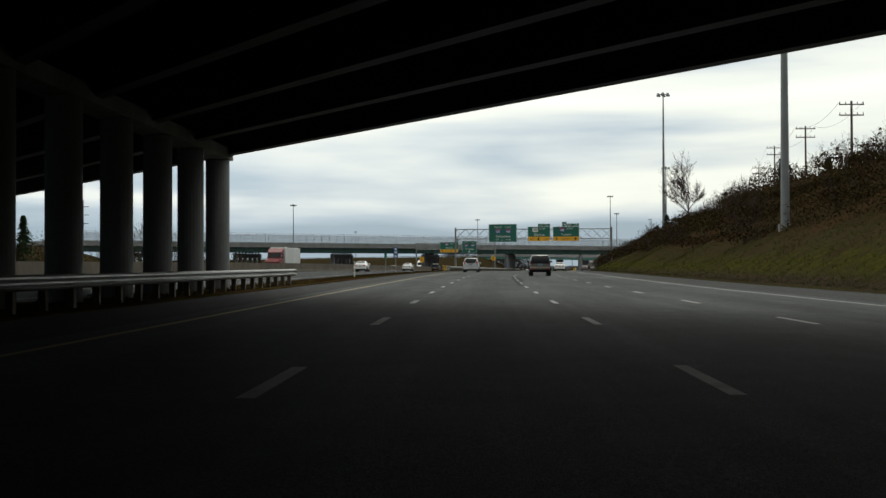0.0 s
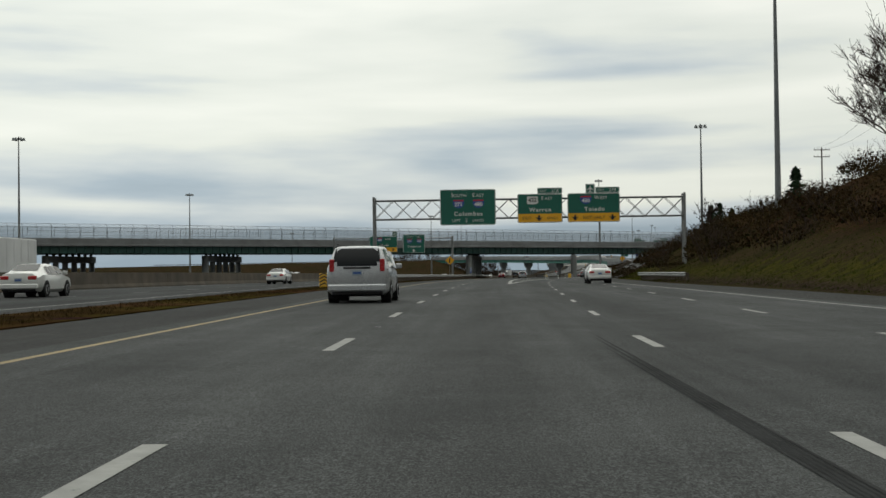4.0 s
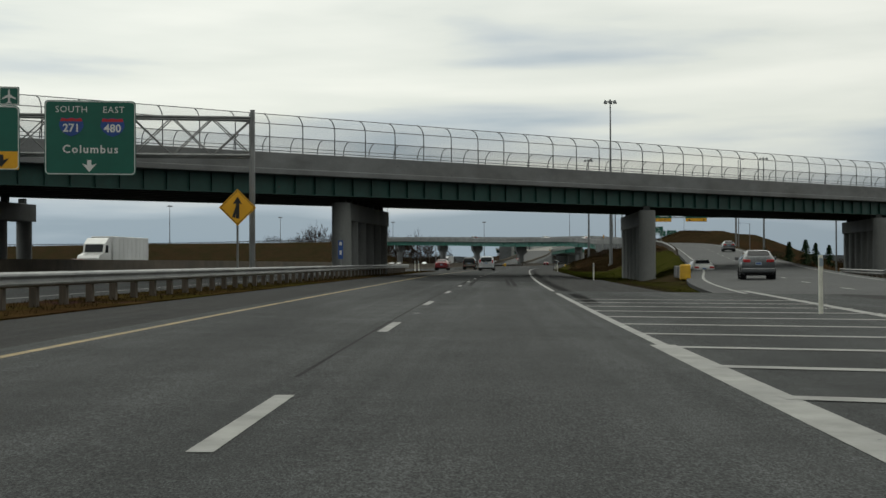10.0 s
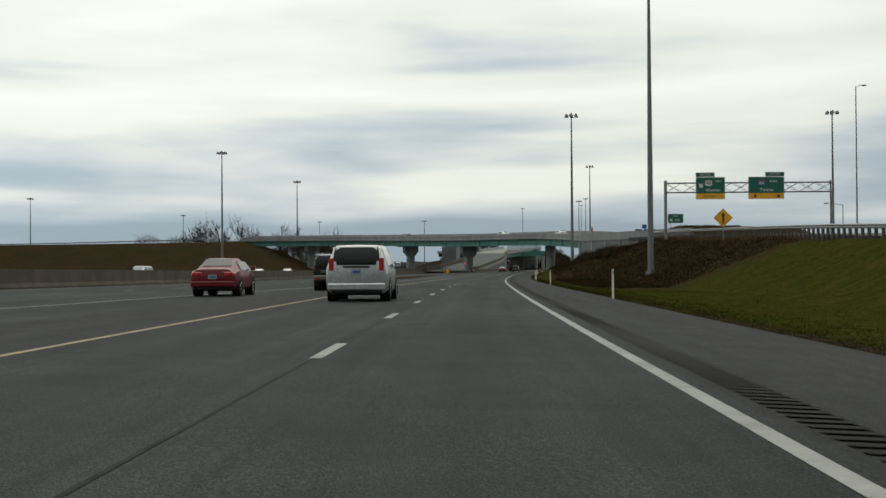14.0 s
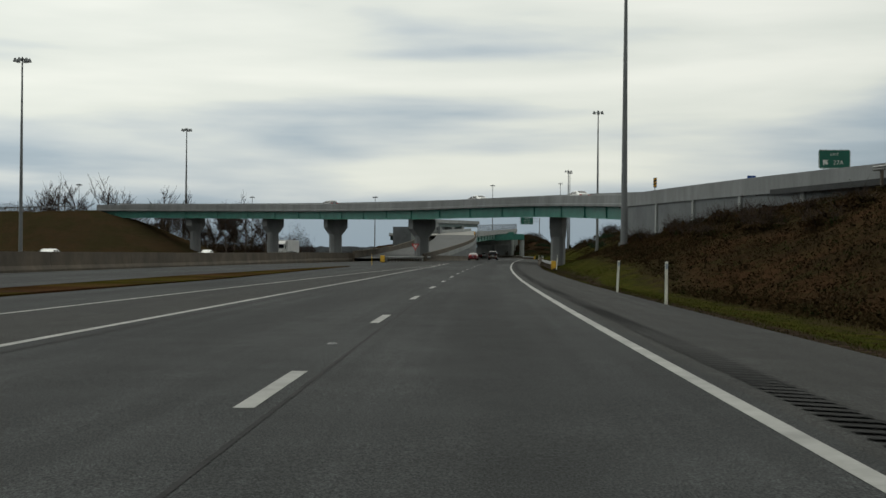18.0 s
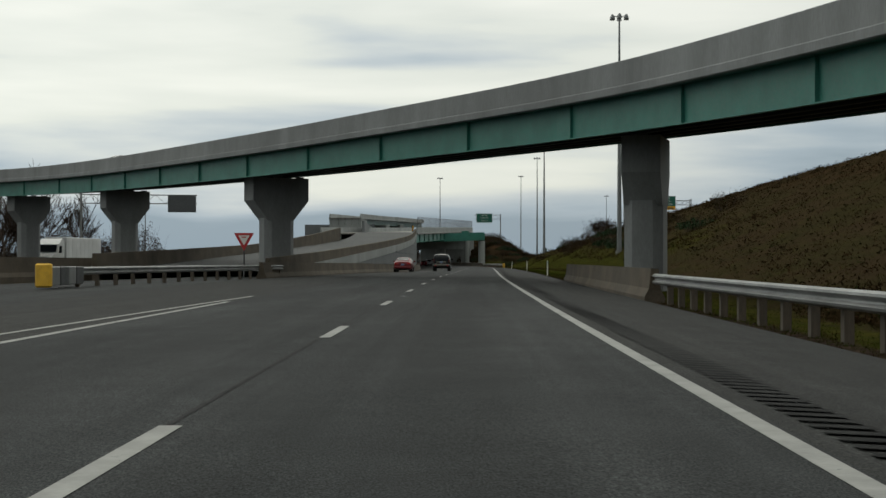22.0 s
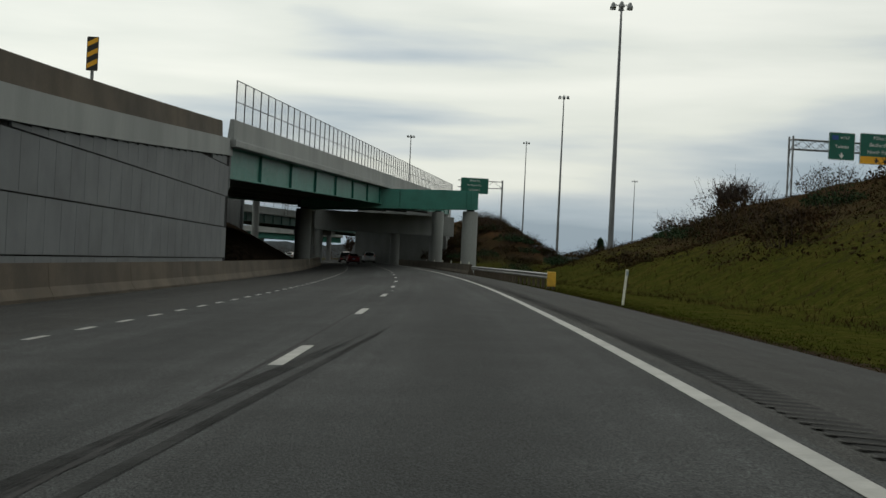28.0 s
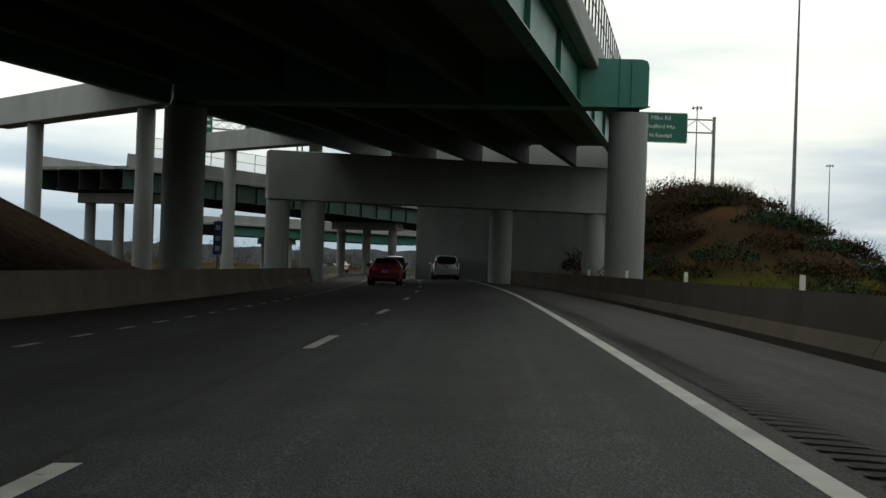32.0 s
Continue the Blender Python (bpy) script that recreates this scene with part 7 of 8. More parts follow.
    shell = part("body", bm, paint, th, "", True)
    shell.modifiers.new("edges", "EDGE_SPLIT").split_angle = radians(38)
    # rear window
    if kind in ("minivan", "suv"):
        rows = [(-0.036, 1.02, 0.80), (-0.036, 1.26, 0.83), (-0.026, 1.36, 0.83), (0.010, 1.555, 0.80), (0.125, 1.685, 0.75)] if kind == "suv" else [(-0.014, 1.14, 0.72), (-0.014, 1.28, 0.73), (0.032, 1.455, 0.73), (0.195, 1.69, 0.68)]
        bm = bmesh.new()
        loft(bm, [[Vector((h * w * u, b + y + 0.02 * abs(u) ** 3, z)) for u in (1, 0.9, 0.45, 0, -0.45, -0.9, -1)] for y, z, w in rows])
        part("rear_window", bm, DARK_GLASS, th, "dark tinted rear window", True)
    elif kind == "sedan":
        pane(th, "rear_window", [(-h * .66, b + 0.72, 1.165), (h * .66, b + 0.72, 1.165), (h * .56, b + 1.44, R - 0.015), (-h * .56, b + 1.44, R - 0.015)], DARK_GLASS, "dark rear window")
    else:
        pane(th, "rear_window", [(-h * .64, b + 0.10, 1.235), (h * .64, b + 0.10, 1.235), (h * .58, b + 0.46, R - 0.03), (-h * .58, b + 0.46, R - 0.03)], DARK_GLASS, "dark rear window")
    # side windows, each pane on its own
    cuts = {"sedan": [(b + 1.25, b + 1.62), (b + 1.7, b + 2.45), (b + 2.52, b + 3.2)], "minivan": [(b + 0.5, b + 1.5), (b + 1.6, b + 2.6), (b + 2.7, b + 3.6)], "suv": [(b + 0.4, b + 1.4), (b + 1.48, b + 2.2), (b + 2.28, b + 3.0)], "hatch": [(b + 0.75, b + 1.2), (b + 1.28, b + 2.0), (b + 2.08, b + 2.85)]}[kind]
    rt = R - 0.10
    for side in (-1, 1):
        for k, (y0, y1) in enumerate(cuts):
            last = k == 2
            wb, wt = h * 0.985 + 0.006, h * (0.76 if kind in ("minivan", "suv") else 0.69) + 0.012
            pane(th, "side_window", [(side * wb, y0, B + 0.03), (side * wb, y1 + (0.25 if last else 0), B + 0.03), (side * (wt + (0.05 if last else 0)), y1 - (0.12 if last else 0), rt - (0.03 if last else 0)), (side * wt, y0 + (0.22 if k == 0 and kind == "sedan" else 0.02), rt)], DARK_GLASS, "dark side window")
    # lamps, bumper, plate
    zl = {"sedan": 0.80, "minivan": 1.02, "suv": 1.00, "hatch": 0.92}[kind]
    for side in (-1, 1):
        bm = bmesh.new()
        if kind in ("minivan", "suv"):
            mid, wide, top = (0.865, 0.062, 0.25) if kind == "suv" else (0.80, 0.075, 0.34)
            box(bm, side * h * mid - wide, side * h * mid + wide, b - 0.025, b + 0.10, zl - 0.05, zl + top, None, 0.02)
        else:
            box(bm, side * h * 0.66 - 0.19, side * h * 0.66 + 0.19, b - 0.02, b + 0.14, zl - 0.05, zl + 0.12, None, 0.03)
        part("tail_lamp", bm, SMOKED if kind == "suv" else TAIL, th, "red tail lamp")
        bm = bmesh.new()
        box(bm, side * h * 0.62 - 0.17, side * h * 0.62 + 0.17, f - 0.22, f - 0.06, 0.62, 0.76, None, 0.03)
        part("headlamp", bm, LAMP, th, "clear headlamp")
        bm = bmesh.new()
        box(bm, side * (h + 0.10) - 0.10, side * (h + 0.10) + 0.10, f - L * 0.345, f - L * 0.345 + 0.16, B + 0.02, B + 0.19, None, 0.03)
        part("mirror", bm, paint if kind != "suv" else TRIM, th, "side mirror")
    bm = bmesh.new()
    zb = 0.46 if kind != "suv" else 0.62
    box(bm, -h * 0.93, h * 0.93, b - 0.07, b + 0.12, zb - 0.10, zb + 0.12, None, 0.04)
    bp = part("bumper", bm, paint if kind != "suv" else CAR_PEWTER, th)
    bm = bmesh.new()
    box(bm, -h * 0.80, h * 0.80, b + 0.0, b + 0.1, zb - 0.20, zb - 0.09, None, 0.02)
    part("lower_trim", bm, TRIM, bp, "dark lower trim")
    if kind == "suv":
        for side in (-1, 1):
            bm = bmesh.new()
            box(bm, side * 0.64 - 0.10, side * 0.64 + 0.10, b - 0.085, b - 0.06, zb - 0.08, zb + 0.0)
            part("fog_lamp", bm, TAIL, bp, "red bumper reflector")
            bm = bmesh.new()
            tube(bm, [(side * (h + 0.02), b + 1.15, 0.42), (side * (h + 0.02), b + 2.9, 0.42)], 0.045, 8)
            part("side_step", bm, RIM, th)
        bm = bmesh.new()
        box(bm, -0.5, 0.5, b - 0.04, b + 0.02, 0.86, 1.0, None, 0.02)
        part("plate_garnish", bm, CAR_PEWTER, th)
    zp = {"sedan": 0.74, "minivan": 0.93, "suv": 0.92, "hatch": 0.82}[kind]
    bm = bmesh.new()
    box(bm, -0.16, 0.16, b - 0.075 if kind == "suv" else b - 0.03, b - 0.05 if kind == "suv" else b + 0.02, zp - 0.08, zp + 0.08)
    pl = part("number_plate", bm, PLATE, th, "pale number plate")
    bm = bmesh.new()
    y = (b - 0.078) if kind == "suv" else b - 0.034
    quad(bm, (-0.12, y, zp - 0.03), (0.12, y, zp - 0.03), (0.12, y, zp + 0.03), (-0.12, y, zp + 0.03))
    part("writing_bar", bm, SIGN_BLUE, pl)
    if kind == "minivan":
        bm = bmesh.new()
        box(bm, -0.42, 0.42, b - 0.03, b + 0.02, 1.06, 1.11)
        part("garnish", bm, TRIM, th)
        for side in (-1, 1):
            bm = bmesh.new()
            tube(bm, [(side * h * 0.66, b + 0.6, R + 0.06), (side * h * 0.66, b + 2.7, R + 0.06)], 0.022, 6)
            part("roof_rail", bm, TRIM, th)
    # dark wheel arches and wheels
    base = {"sedan": 2.78, "minivan": 3.05, "suv": 2.72, "hatch": 2.6}[kind]
    for y in (b + (L - base) * 0.52, b + (L - base) * 0.52 + base):
        for side in (-1, 1):
            bm = bmesh.new()
            tube(bm, [(side * (h - 0.30), y, wr + 0.02), (side * (h + 0.004), y, wr + 0.02)], wr * 1.14, 20)
            part("wheel_arch", bm, TRIM, th)
            wheel(th, side * (h + 0.012), y, wr)
    bm = bmesh.new()
    box(bm, -h * 0.7, h * 0.7, b + 0.5, f - 0.3, *((0.30, 0.46) if kind == "suv" else (0.2, 0.34)))
    part("underbody", bm, RUBBER, th)
    return th


def place(th, s, d, turn=0.0, line=None, label=None):
    p = on_road(s, d, 0.0) if line is None else line.at(s, d, 0.05)
    m = Matrix.Translation(p) @ Matrix.Rotation(radians((line or ROAD).turn(s) + turn), 4, "Z")
    th.matrix_basis = m
    if label:
        th["label"] = label
    return th


def copied(th, s, d, turn=0.0, line=None):
    p = on_road(s, d, 0.0) if line is None else line.at(s, d, 0.05)
    return copy_thing(th, Matrix.Translation(p) @ Matrix.Rotation(radians((line or ROAD).turn(s) + turn), 4, "Z"))


place(vehicle("suv", "pewter off-road wagon with a dark rear window and grey bumper", CAR_PEWTER, "suv"), 115.5, 5.9)
white = place(vehicle("sedan", "white sedan with red tail lamps", CAR_WHITE, "sedan"), 229.5, 10.2)
copied(white, 254.0, -18.2)
copied(white, 186.0, -17.8)
van = place(vehicle("minivan", "silver minivan with a dark rear window", CAR_SILVER, "minivan"), 171.0, -1.9)
copied(van, 490.0, -1.9)
copied(van, 1111.0, 2.1)
red = place(vehicle("sedan", "red sedan with dark windows", CAR_RED, "sedan"), 1084.5, -1.9)
copied(red, 836.0, -5.5)
copied(red, 499.0, -8.2)
dark = place(vehicle("suv", "black off-road wagon with a dark rear window", CAR_BLACK, "suv"), 1113.0, -1.7)
copied(dark, 842.0, -1.9)
copied(dark, 512.0, -5.2)
copied(dark, 330.0, -20.5)
grey = place(vehicle("hatchback", "grey hatchback on the exit ramp", CAR_GREY, "hatch"), RAMP.where(29.5, 388)[0], -1.6, 0, RAMP)
i = RAMP.where(55.4, 511)[0]
copied(grey, i, 2.2, 0, RAMP)
copied(white, 430.0, 17.5)
for s, d in ((1190, -6.0), (1215, -2.0), (1160, -9.0)):
    copied(white if s != 1215 else grey, s, d)
far_cars = ((640, -33, white), (655, -37, grey), (700, -40, white), (590, -36, dark), (780, -44, white), (830, -40, grey), (420, -38, white), (455, -43, red), (540, -40, white), (350, -34, grey))
for s, d, car in far_cars:
    copied(car, s, d, 180)
# cars on the flyover
for s, u in ((60, 3.6), (118, 4.6), (30, 3.6)):
    copied(white if s != 118 else grey, s, u, 0, FLY)


def semi(s, d, paint, label, turn=180.0):
    th = thing("semi_truck", label, "truck")
    bm = bmesh.new()
    box(bm, -1.27, 1.27, -9.8, 4.0, 1.15, 4.05, None, 0.05)
    tr = part("trailer", bm, CARGO, th, "white box trailer")
    bm = bmesh.new()
    for k in range(9):
        box(bm, -1.285, 1.285, -9.4 + k * 1.6, -9.34 + k * 1.6, 1.2, 4.0)
    part("ribs", bm, CARGO, tr)
    bm = bmesh.new()
    prof = [(4.6, 0.8), (4.6, 3.6), (5.4, 3.85), (6.6, 3.2), (7.0, 2.2), (8.6, 1.9), (8.9, 1.6), (8.9, 0.6)]
    loft(bm, [[Vector((x, y, z)) for y, z in prof] for x in (-1.2, 1.2)], closed=True)
    bmesh.ops.recalc_face_normals(bm, faces=bm.faces)
    cab = part("cab", bm, paint, th, "tractor cab")
    bm = bmesh.new()
    quad(bm, (-1.0, 6.65, 3.12), (1.0, 6.65, 3.12), (1.0, 7.02, 2.28), (-1.0, 7.02, 2.28))
    part("windscreen", bm, DARK_GLASS, cab)
    for side in (-1, 1):
        bm = bmesh.new()
        quad(bm, (side * 1.21, 5.6, 2.2), (side * 1.21, 6.7, 2.2), (side * 1.21, 6.4, 3.0), (side * 1.21, 5.6, 3.0))
        part("side_window", bm, DARK_GLASS, cab)
        bm = bmesh.new()
        box(bm, side * 0.9 - 0.2, side * 0.9 + 0.2, 8.86, 8.95, 1.0, 1.3, None, 0.02)
        part("headlamp", bm, HEAD, cab, "lit headlamp")
        for y in (7.6, 4.9, 3.6, -7.6, -8.8):
            wheel(th, side * 1.22, y, 0.5, 0.32)
    bm = bmesh.new()
    box(bm, -0.5, 0.5, -9.0, 8.0, 0.7, 1.15)
    part("chassis", bm, RUBBER, th)
    return place(th, s, d, turn)


semi(228, -37.0, CAR_RED, "white box trailer behind a red tractor cab")
semi(470, -44.0, CAR_WHITE, "white semi truck with a white tractor cab")
semi(860, -47.0, CAR_WHITE, "white semi truck with a high white cab")

# ---- trees, brush and grass ----
S_ARR, D_ARR = np.array(S_ROWS, float), np.array(D_COLS, float)


def on_ground(s, d):
    """World places on the ground sheet for arrays of road distances."""
    i = np.clip(np.searchsorted(S_ARR, s) - 1, 0, len(S_ARR) - 2)
    j = np.clip(np.searchsorted(D_ARR, d) - 1, 0, len(D_ARR) - 2)
    u = (s - S_ARR[i]) / (S_ARR[i + 1] - S_ARR[i])
    v = (d - D_ARR[j]) / (D_ARR[j + 1] - D_ARR[j])
    grab = lambda g: (g[i, j] * (1 - v) + g[i, j + 1] * v) * (1 - u) + (g[i + 1, j] * (1 - v) + g[i + 1, j + 1] * v) * u
    return np.stack([grab(xs), grab(ys), grab(hh)], 1)


def raw_mesh(name, verts, faces, mat):
    me = bpy.data.meshes.new(name)
    me.from_pydata(verts, [], faces)
    me.materials.append(mat)
    return me


def blades(name, base, rng, tall, width, mat, label, category, per=4, lean=0.5):
    """Tufts of thin blades that stand on the given places, as one sheet of stuff."""
    n = len(base) * per
    p = np.repeat(base, per, 0) + np.c_[rng.normal(0, 0.07, (n, 2)), np.full(n, -0.03)]
    a = rng.uniform(0, 2 * math.pi, n)
    h = rng.uniform(tall[0], tall[1], n)
    w = np.c_[np.cos(a), np.sin(a), np.zeros(n)] * (width * rng.uniform(0.6, 1.4, n))[:, None]
    tip = p + np.c_[rng.normal(0, lean * 0.6, n) * h, rng.normal(0, lean * 0.6, n) * h, h]
    mid = (p + tip) / 2 + np.c_[np.zeros((n, 2)), h * 0.12]
    v = np.stack([p - w, p + w, mid + w * 0.7, tip, mid - w * 0.7], 1).reshape(-1, 3)
    k = np.arange(n) * 5
    f = np.stack([k, k + 1, k + 2, k + 3, k + 4], 1)
    ob = new(name, raw_mesh(name, v.tolist(), f.tolist(), mat))
    return tagged(ob, label, category, "", "stuff")


rng = np.random.default_rng(5)


def strip(n, s0, s1, d0, d1, edge=None):
    s = rng.uniform(s0, s1, n)
    d = d0 + (d1 - d0) * rng.random(n) ** 1.3
    if edge:
        d = d + np.array([edge(q) for q in s])
    return on_ground(s, d)


def leafage(name, base, rng, reach, size, mat, label, category, per=7):
    """Low ragged cover: a few small crooked leaves about each place, as one sheet of stuff."""
    n = len(base) * per
    p = np.repeat(base, per, 0) + np.c_[rng.normal(0, reach * 0.8, (n, 2)), rng.random(n) ** 1.5 * reach]
    e1, e2 = rng.normal(0, size, (n, 3)), rng.normal(0, size, (n, 3))
    v = np.stack([p, p + e1, p + e1 * 0.7 + e2, p + e2], 1).reshape(-1, 3)
    k = np.arange(n) * 4
    ob = new(name, raw_mesh(name, v.tolist(), np.stack([k, k + 1, k + 2, k + 3], 1).tolist(), mat))
    return tagged(ob, label, category, "", "stuff")


blades("verge_grass", strip(42000, 364, 1120, 0.5, 3.6, pave_right), rng, (0.03, 0.09), 0.006, BLADES, "ragged dry grass along the edge of the shoulder", "grass", lean=0.9)
blades("verge_weeds", strip(5000, 430, 1010, 0.2, 1.6, pave_right), rng, (0.03, 0.12), 0.006, DRY_STEM, "brown weeds at the edge of the shoulder", "weeds", lean=0.9)
leafage("verge_litter", strip(9000, 364, 1120, -0.1, 1.7, pave_right), rng, 0.04, 0.016, DRY_STEM, "dead leaves and soil crumbs at the edge of the shoulder", "leaves", per=4)
blades("bank_grass", strip(20000, 20, 335, 0.5, 12.0, pave_right), rng, (0.05, 0.15), 0.010, BLADES, "long uneven grass on the roadside bank", "grass", lean=0.8)
m_pts = []
for _ in range(12000):
    s, d = rng.uniform(30, 466), rng.uniform(-9.1, -6.75)
    m_pts.append(tuple(on_road(s, d, 0.03)))
blades("median_grass", np.array(m_pts), rng, (0.04, 0.14), 0.007, DRY_STEM, "dry brown grass of the median", "grass", lean=0.8)
leafage("bank_brush", strip(9000, 30, 340, 7.0, 26.0, pave_right), rng, 0.40, 0.06, RUST_LEAF, "rust-brown brush on the roadside bank", "brush")
leafage("bank_shrubs", strip(300, 30, 340, 9.0, 27.0, pave_right), rng, 1.2, 0.075, DRY_STEM, "clumps of dark grey-brown shrubs on the roadside bank", "shrubs", per=170)
leafage("slope_brush", strip(20000, 548, 738, 3.5, 19.0, pave_right), rng, 0.22, 0.05, RUST_LEAF, "low rust-brown brush on the slope below the ramp", "brush")
blades("slope_weeds", strip(9000, 548, 735, 3.0, 16.0, pave_right), rng, (0.08, 0.28), 0.006, DRY_STEM, "dark brown weeds on the slope below the ramp", "weeds", lean=0.8)
leafage("hill_brush", strip(9000, 745, 1100, 12.0, 46.0, pave_right), rng, 0.30, 0.07, RUST_LEAF, "low brown brush on the far bank", "brush")
blades("hill_weeds", strip(16000, 745, 1100, 6.0, 40.0, pave_right), rng, (0.08, 0.30), 0.010, DRY_STEM, "dry brown weeds on the far bank", "weeds", lean=0.8)
blades("green_bank_grass", strip(24000, 425, 545, 0.6, 22.0, pave_right), rng, (0.03, 0.09), 0.007, BLADES, "short green grass of the bank below the ramp", "grass", lean=0.9)
blades("meadow_grass", strip(38000, 740, 1100, 0.8, 22.0, pave_right), rng, (0.03, 0.09), 0.007, BLADES, "green grass below the far bank", "grass", lean=0.9)


def limb(verts, faces, p, q, r0, r1, seg=5):
    a = (q - p).normalized()
    r = a.cross(Vector((0.31, 0.2, 0.93))).normalized()
    u = r.cross(a)
    k = len(verts)
    for o, rad in ((p, r0), (q, r1)):
        for t in range(seg):
            ang = 2 * math.pi * t / seg
            verts.append(o + (r * math.cos(ang) + u * math.sin(ang)) * rad)
    for t in range(seg):
        faces.append((k + t, k + (t + 1) % seg, k + seg + (t + 1) % seg, k + seg + t))


def bare_tree(x, y, h, seed, base=None, label="leafless grey-brown tree on the bank", spread=0.55, depth=5, stems=1, name="bare_tree", category="tree", thin=1.0):
    rnd = random.Random(seed)
    z = ground_z(x, y) if base is None else base
    th = thing(name, label, category, x, y, z)
    wood, twigs = ([], []), ([], [])

    def grow(p, d, length, rad, level):
        q = p + d * length
        v, f = wood if level < 2 else twigs
        mid = p.lerp(q, 0.5) + Vector((rnd.uniform(-1, 1), rnd.uniform(-1, 1), rnd.uniform(-0.4, 0.4))) * length * 0.07
        seg = 6 if level == 0 else 4 if level < 3 else 3
        limb(v, f, p, mid, rad, rad * 0.85, seg)
        limb(v, f, mid, q, rad * 0.85, rad * 0.66, seg)
        if level >= depth:
            return
        bend = Vector((rnd.uniform(-1, 1), rnd.uniform(-1, 1), 0.35)) * 0.28
        grow(q, (d + bend).normalized(), length * rnd.uniform(0.72, 0.86), max(rad * 0.66, 0.012 * thin), level + 1)
        for k in range(rnd.choice((2, 3)) if level else 4):
            e = (d * 0.75 + Vector((rnd.uniform(-1, 1), rnd.uniform(-1, 1), rnd.uniform(-0.1, 0.6))) * spread * 1.5).normalized()
            grow(p.lerp(q, rnd.uniform(0.25, 1.0) if level else rnd.uniform(0.5, 1.0)), e, length * rnd.uniform(0.5, 0.8), max(rad * rnd.uniform(0.4, 0.58), 0.012 * thin), level + 1)

    for k in range(stems):
        lean = Vector((rnd.uniform(-1, 1), rnd.uniform(-1, 1), 0)) * (0.08 if stems == 1 else 0.55)
        grow(Vector((0, 0, -0.3)), (Vector((0, 0, 1)) + lean).normalized(), h * (0.30 if stems == 1 else 0.28), h * 0.017 * (1 if stems == 1 else 0.5), 0)
    for nm, (v, f), mat in (("trunk", wood, BARK), ("crown", twigs, TWIG)):
        ob = new(nm, raw_mesh(nm, [tuple(p) for p in v], f, mat))
        ob.parent = th
        tagged(ob)
    return th


def conifer(x, y, h, seed, wide=0.40, label="dark green conifer on the bank"):
    rnd = random.Random(seed)
    th = thing("conifer", label, "tree", x, y, ground_z(x, y))
    v, f = [], []
    limb(v, f, Vector((0, 0, -0.3)), Vector((0, 0, h)), h * 0.022, 0.02, 6)
    ob = new("trunk", raw_mesh("trunk", [tuple(p) for p in v], f, BARK))
    ob.parent = th
    tagged(ob)
    v, f = [], []
    n = int(h * 34)
    for k in range(n):
        u = rnd.random() ** 0.8
        z = h * (0.08 + 0.92 * u)
        reach = h * wide * (1.03 - u) * rnd.uniform(0.55, 1.15) + 0.1
        a = rnd.uniform(0, 2 * math.pi)
        out = Vector((math.cos(a), math.sin(a), 0))
        sidev = Vector((-out.y, out.x, 0))
        for m_ in range(5):
            t = (m_ + rnd.random()) / 5
            c = out * reach * t + Vector((0, 0, z - reach * 0.25 * t * t + 0.1 * rnd.random()))
            w, l = rnd.uniform(0.10, 0.22) * (1.2 - 0.5 * t), rnd.uniform(0.25, 0.5)
            tilt = rnd.uniform(-0.5, 0.5)
            k0 = len(v)
            side2 = (sidev + Vector((0, 0, tilt))).normalized() * w
            tip = c + out * l * 0.7 + sidev * rnd.uniform(-0.3, 0.3) + Vector((0, 0, rnd.uniform(-0.15, 0.12)))
            v += [c - side2, c + side2, tip, c + Vector((0, 0, w * 1.3))]
            f += [(k0, k0 + 1, k0 + 2), (k0 + 3, k0, k0 + 2)]
    ob = new("crown", raw_mesh("crown", [tuple(p) for p in v], f, NEEDLES))
    ob.parent = th
    tagged(ob)
    return th


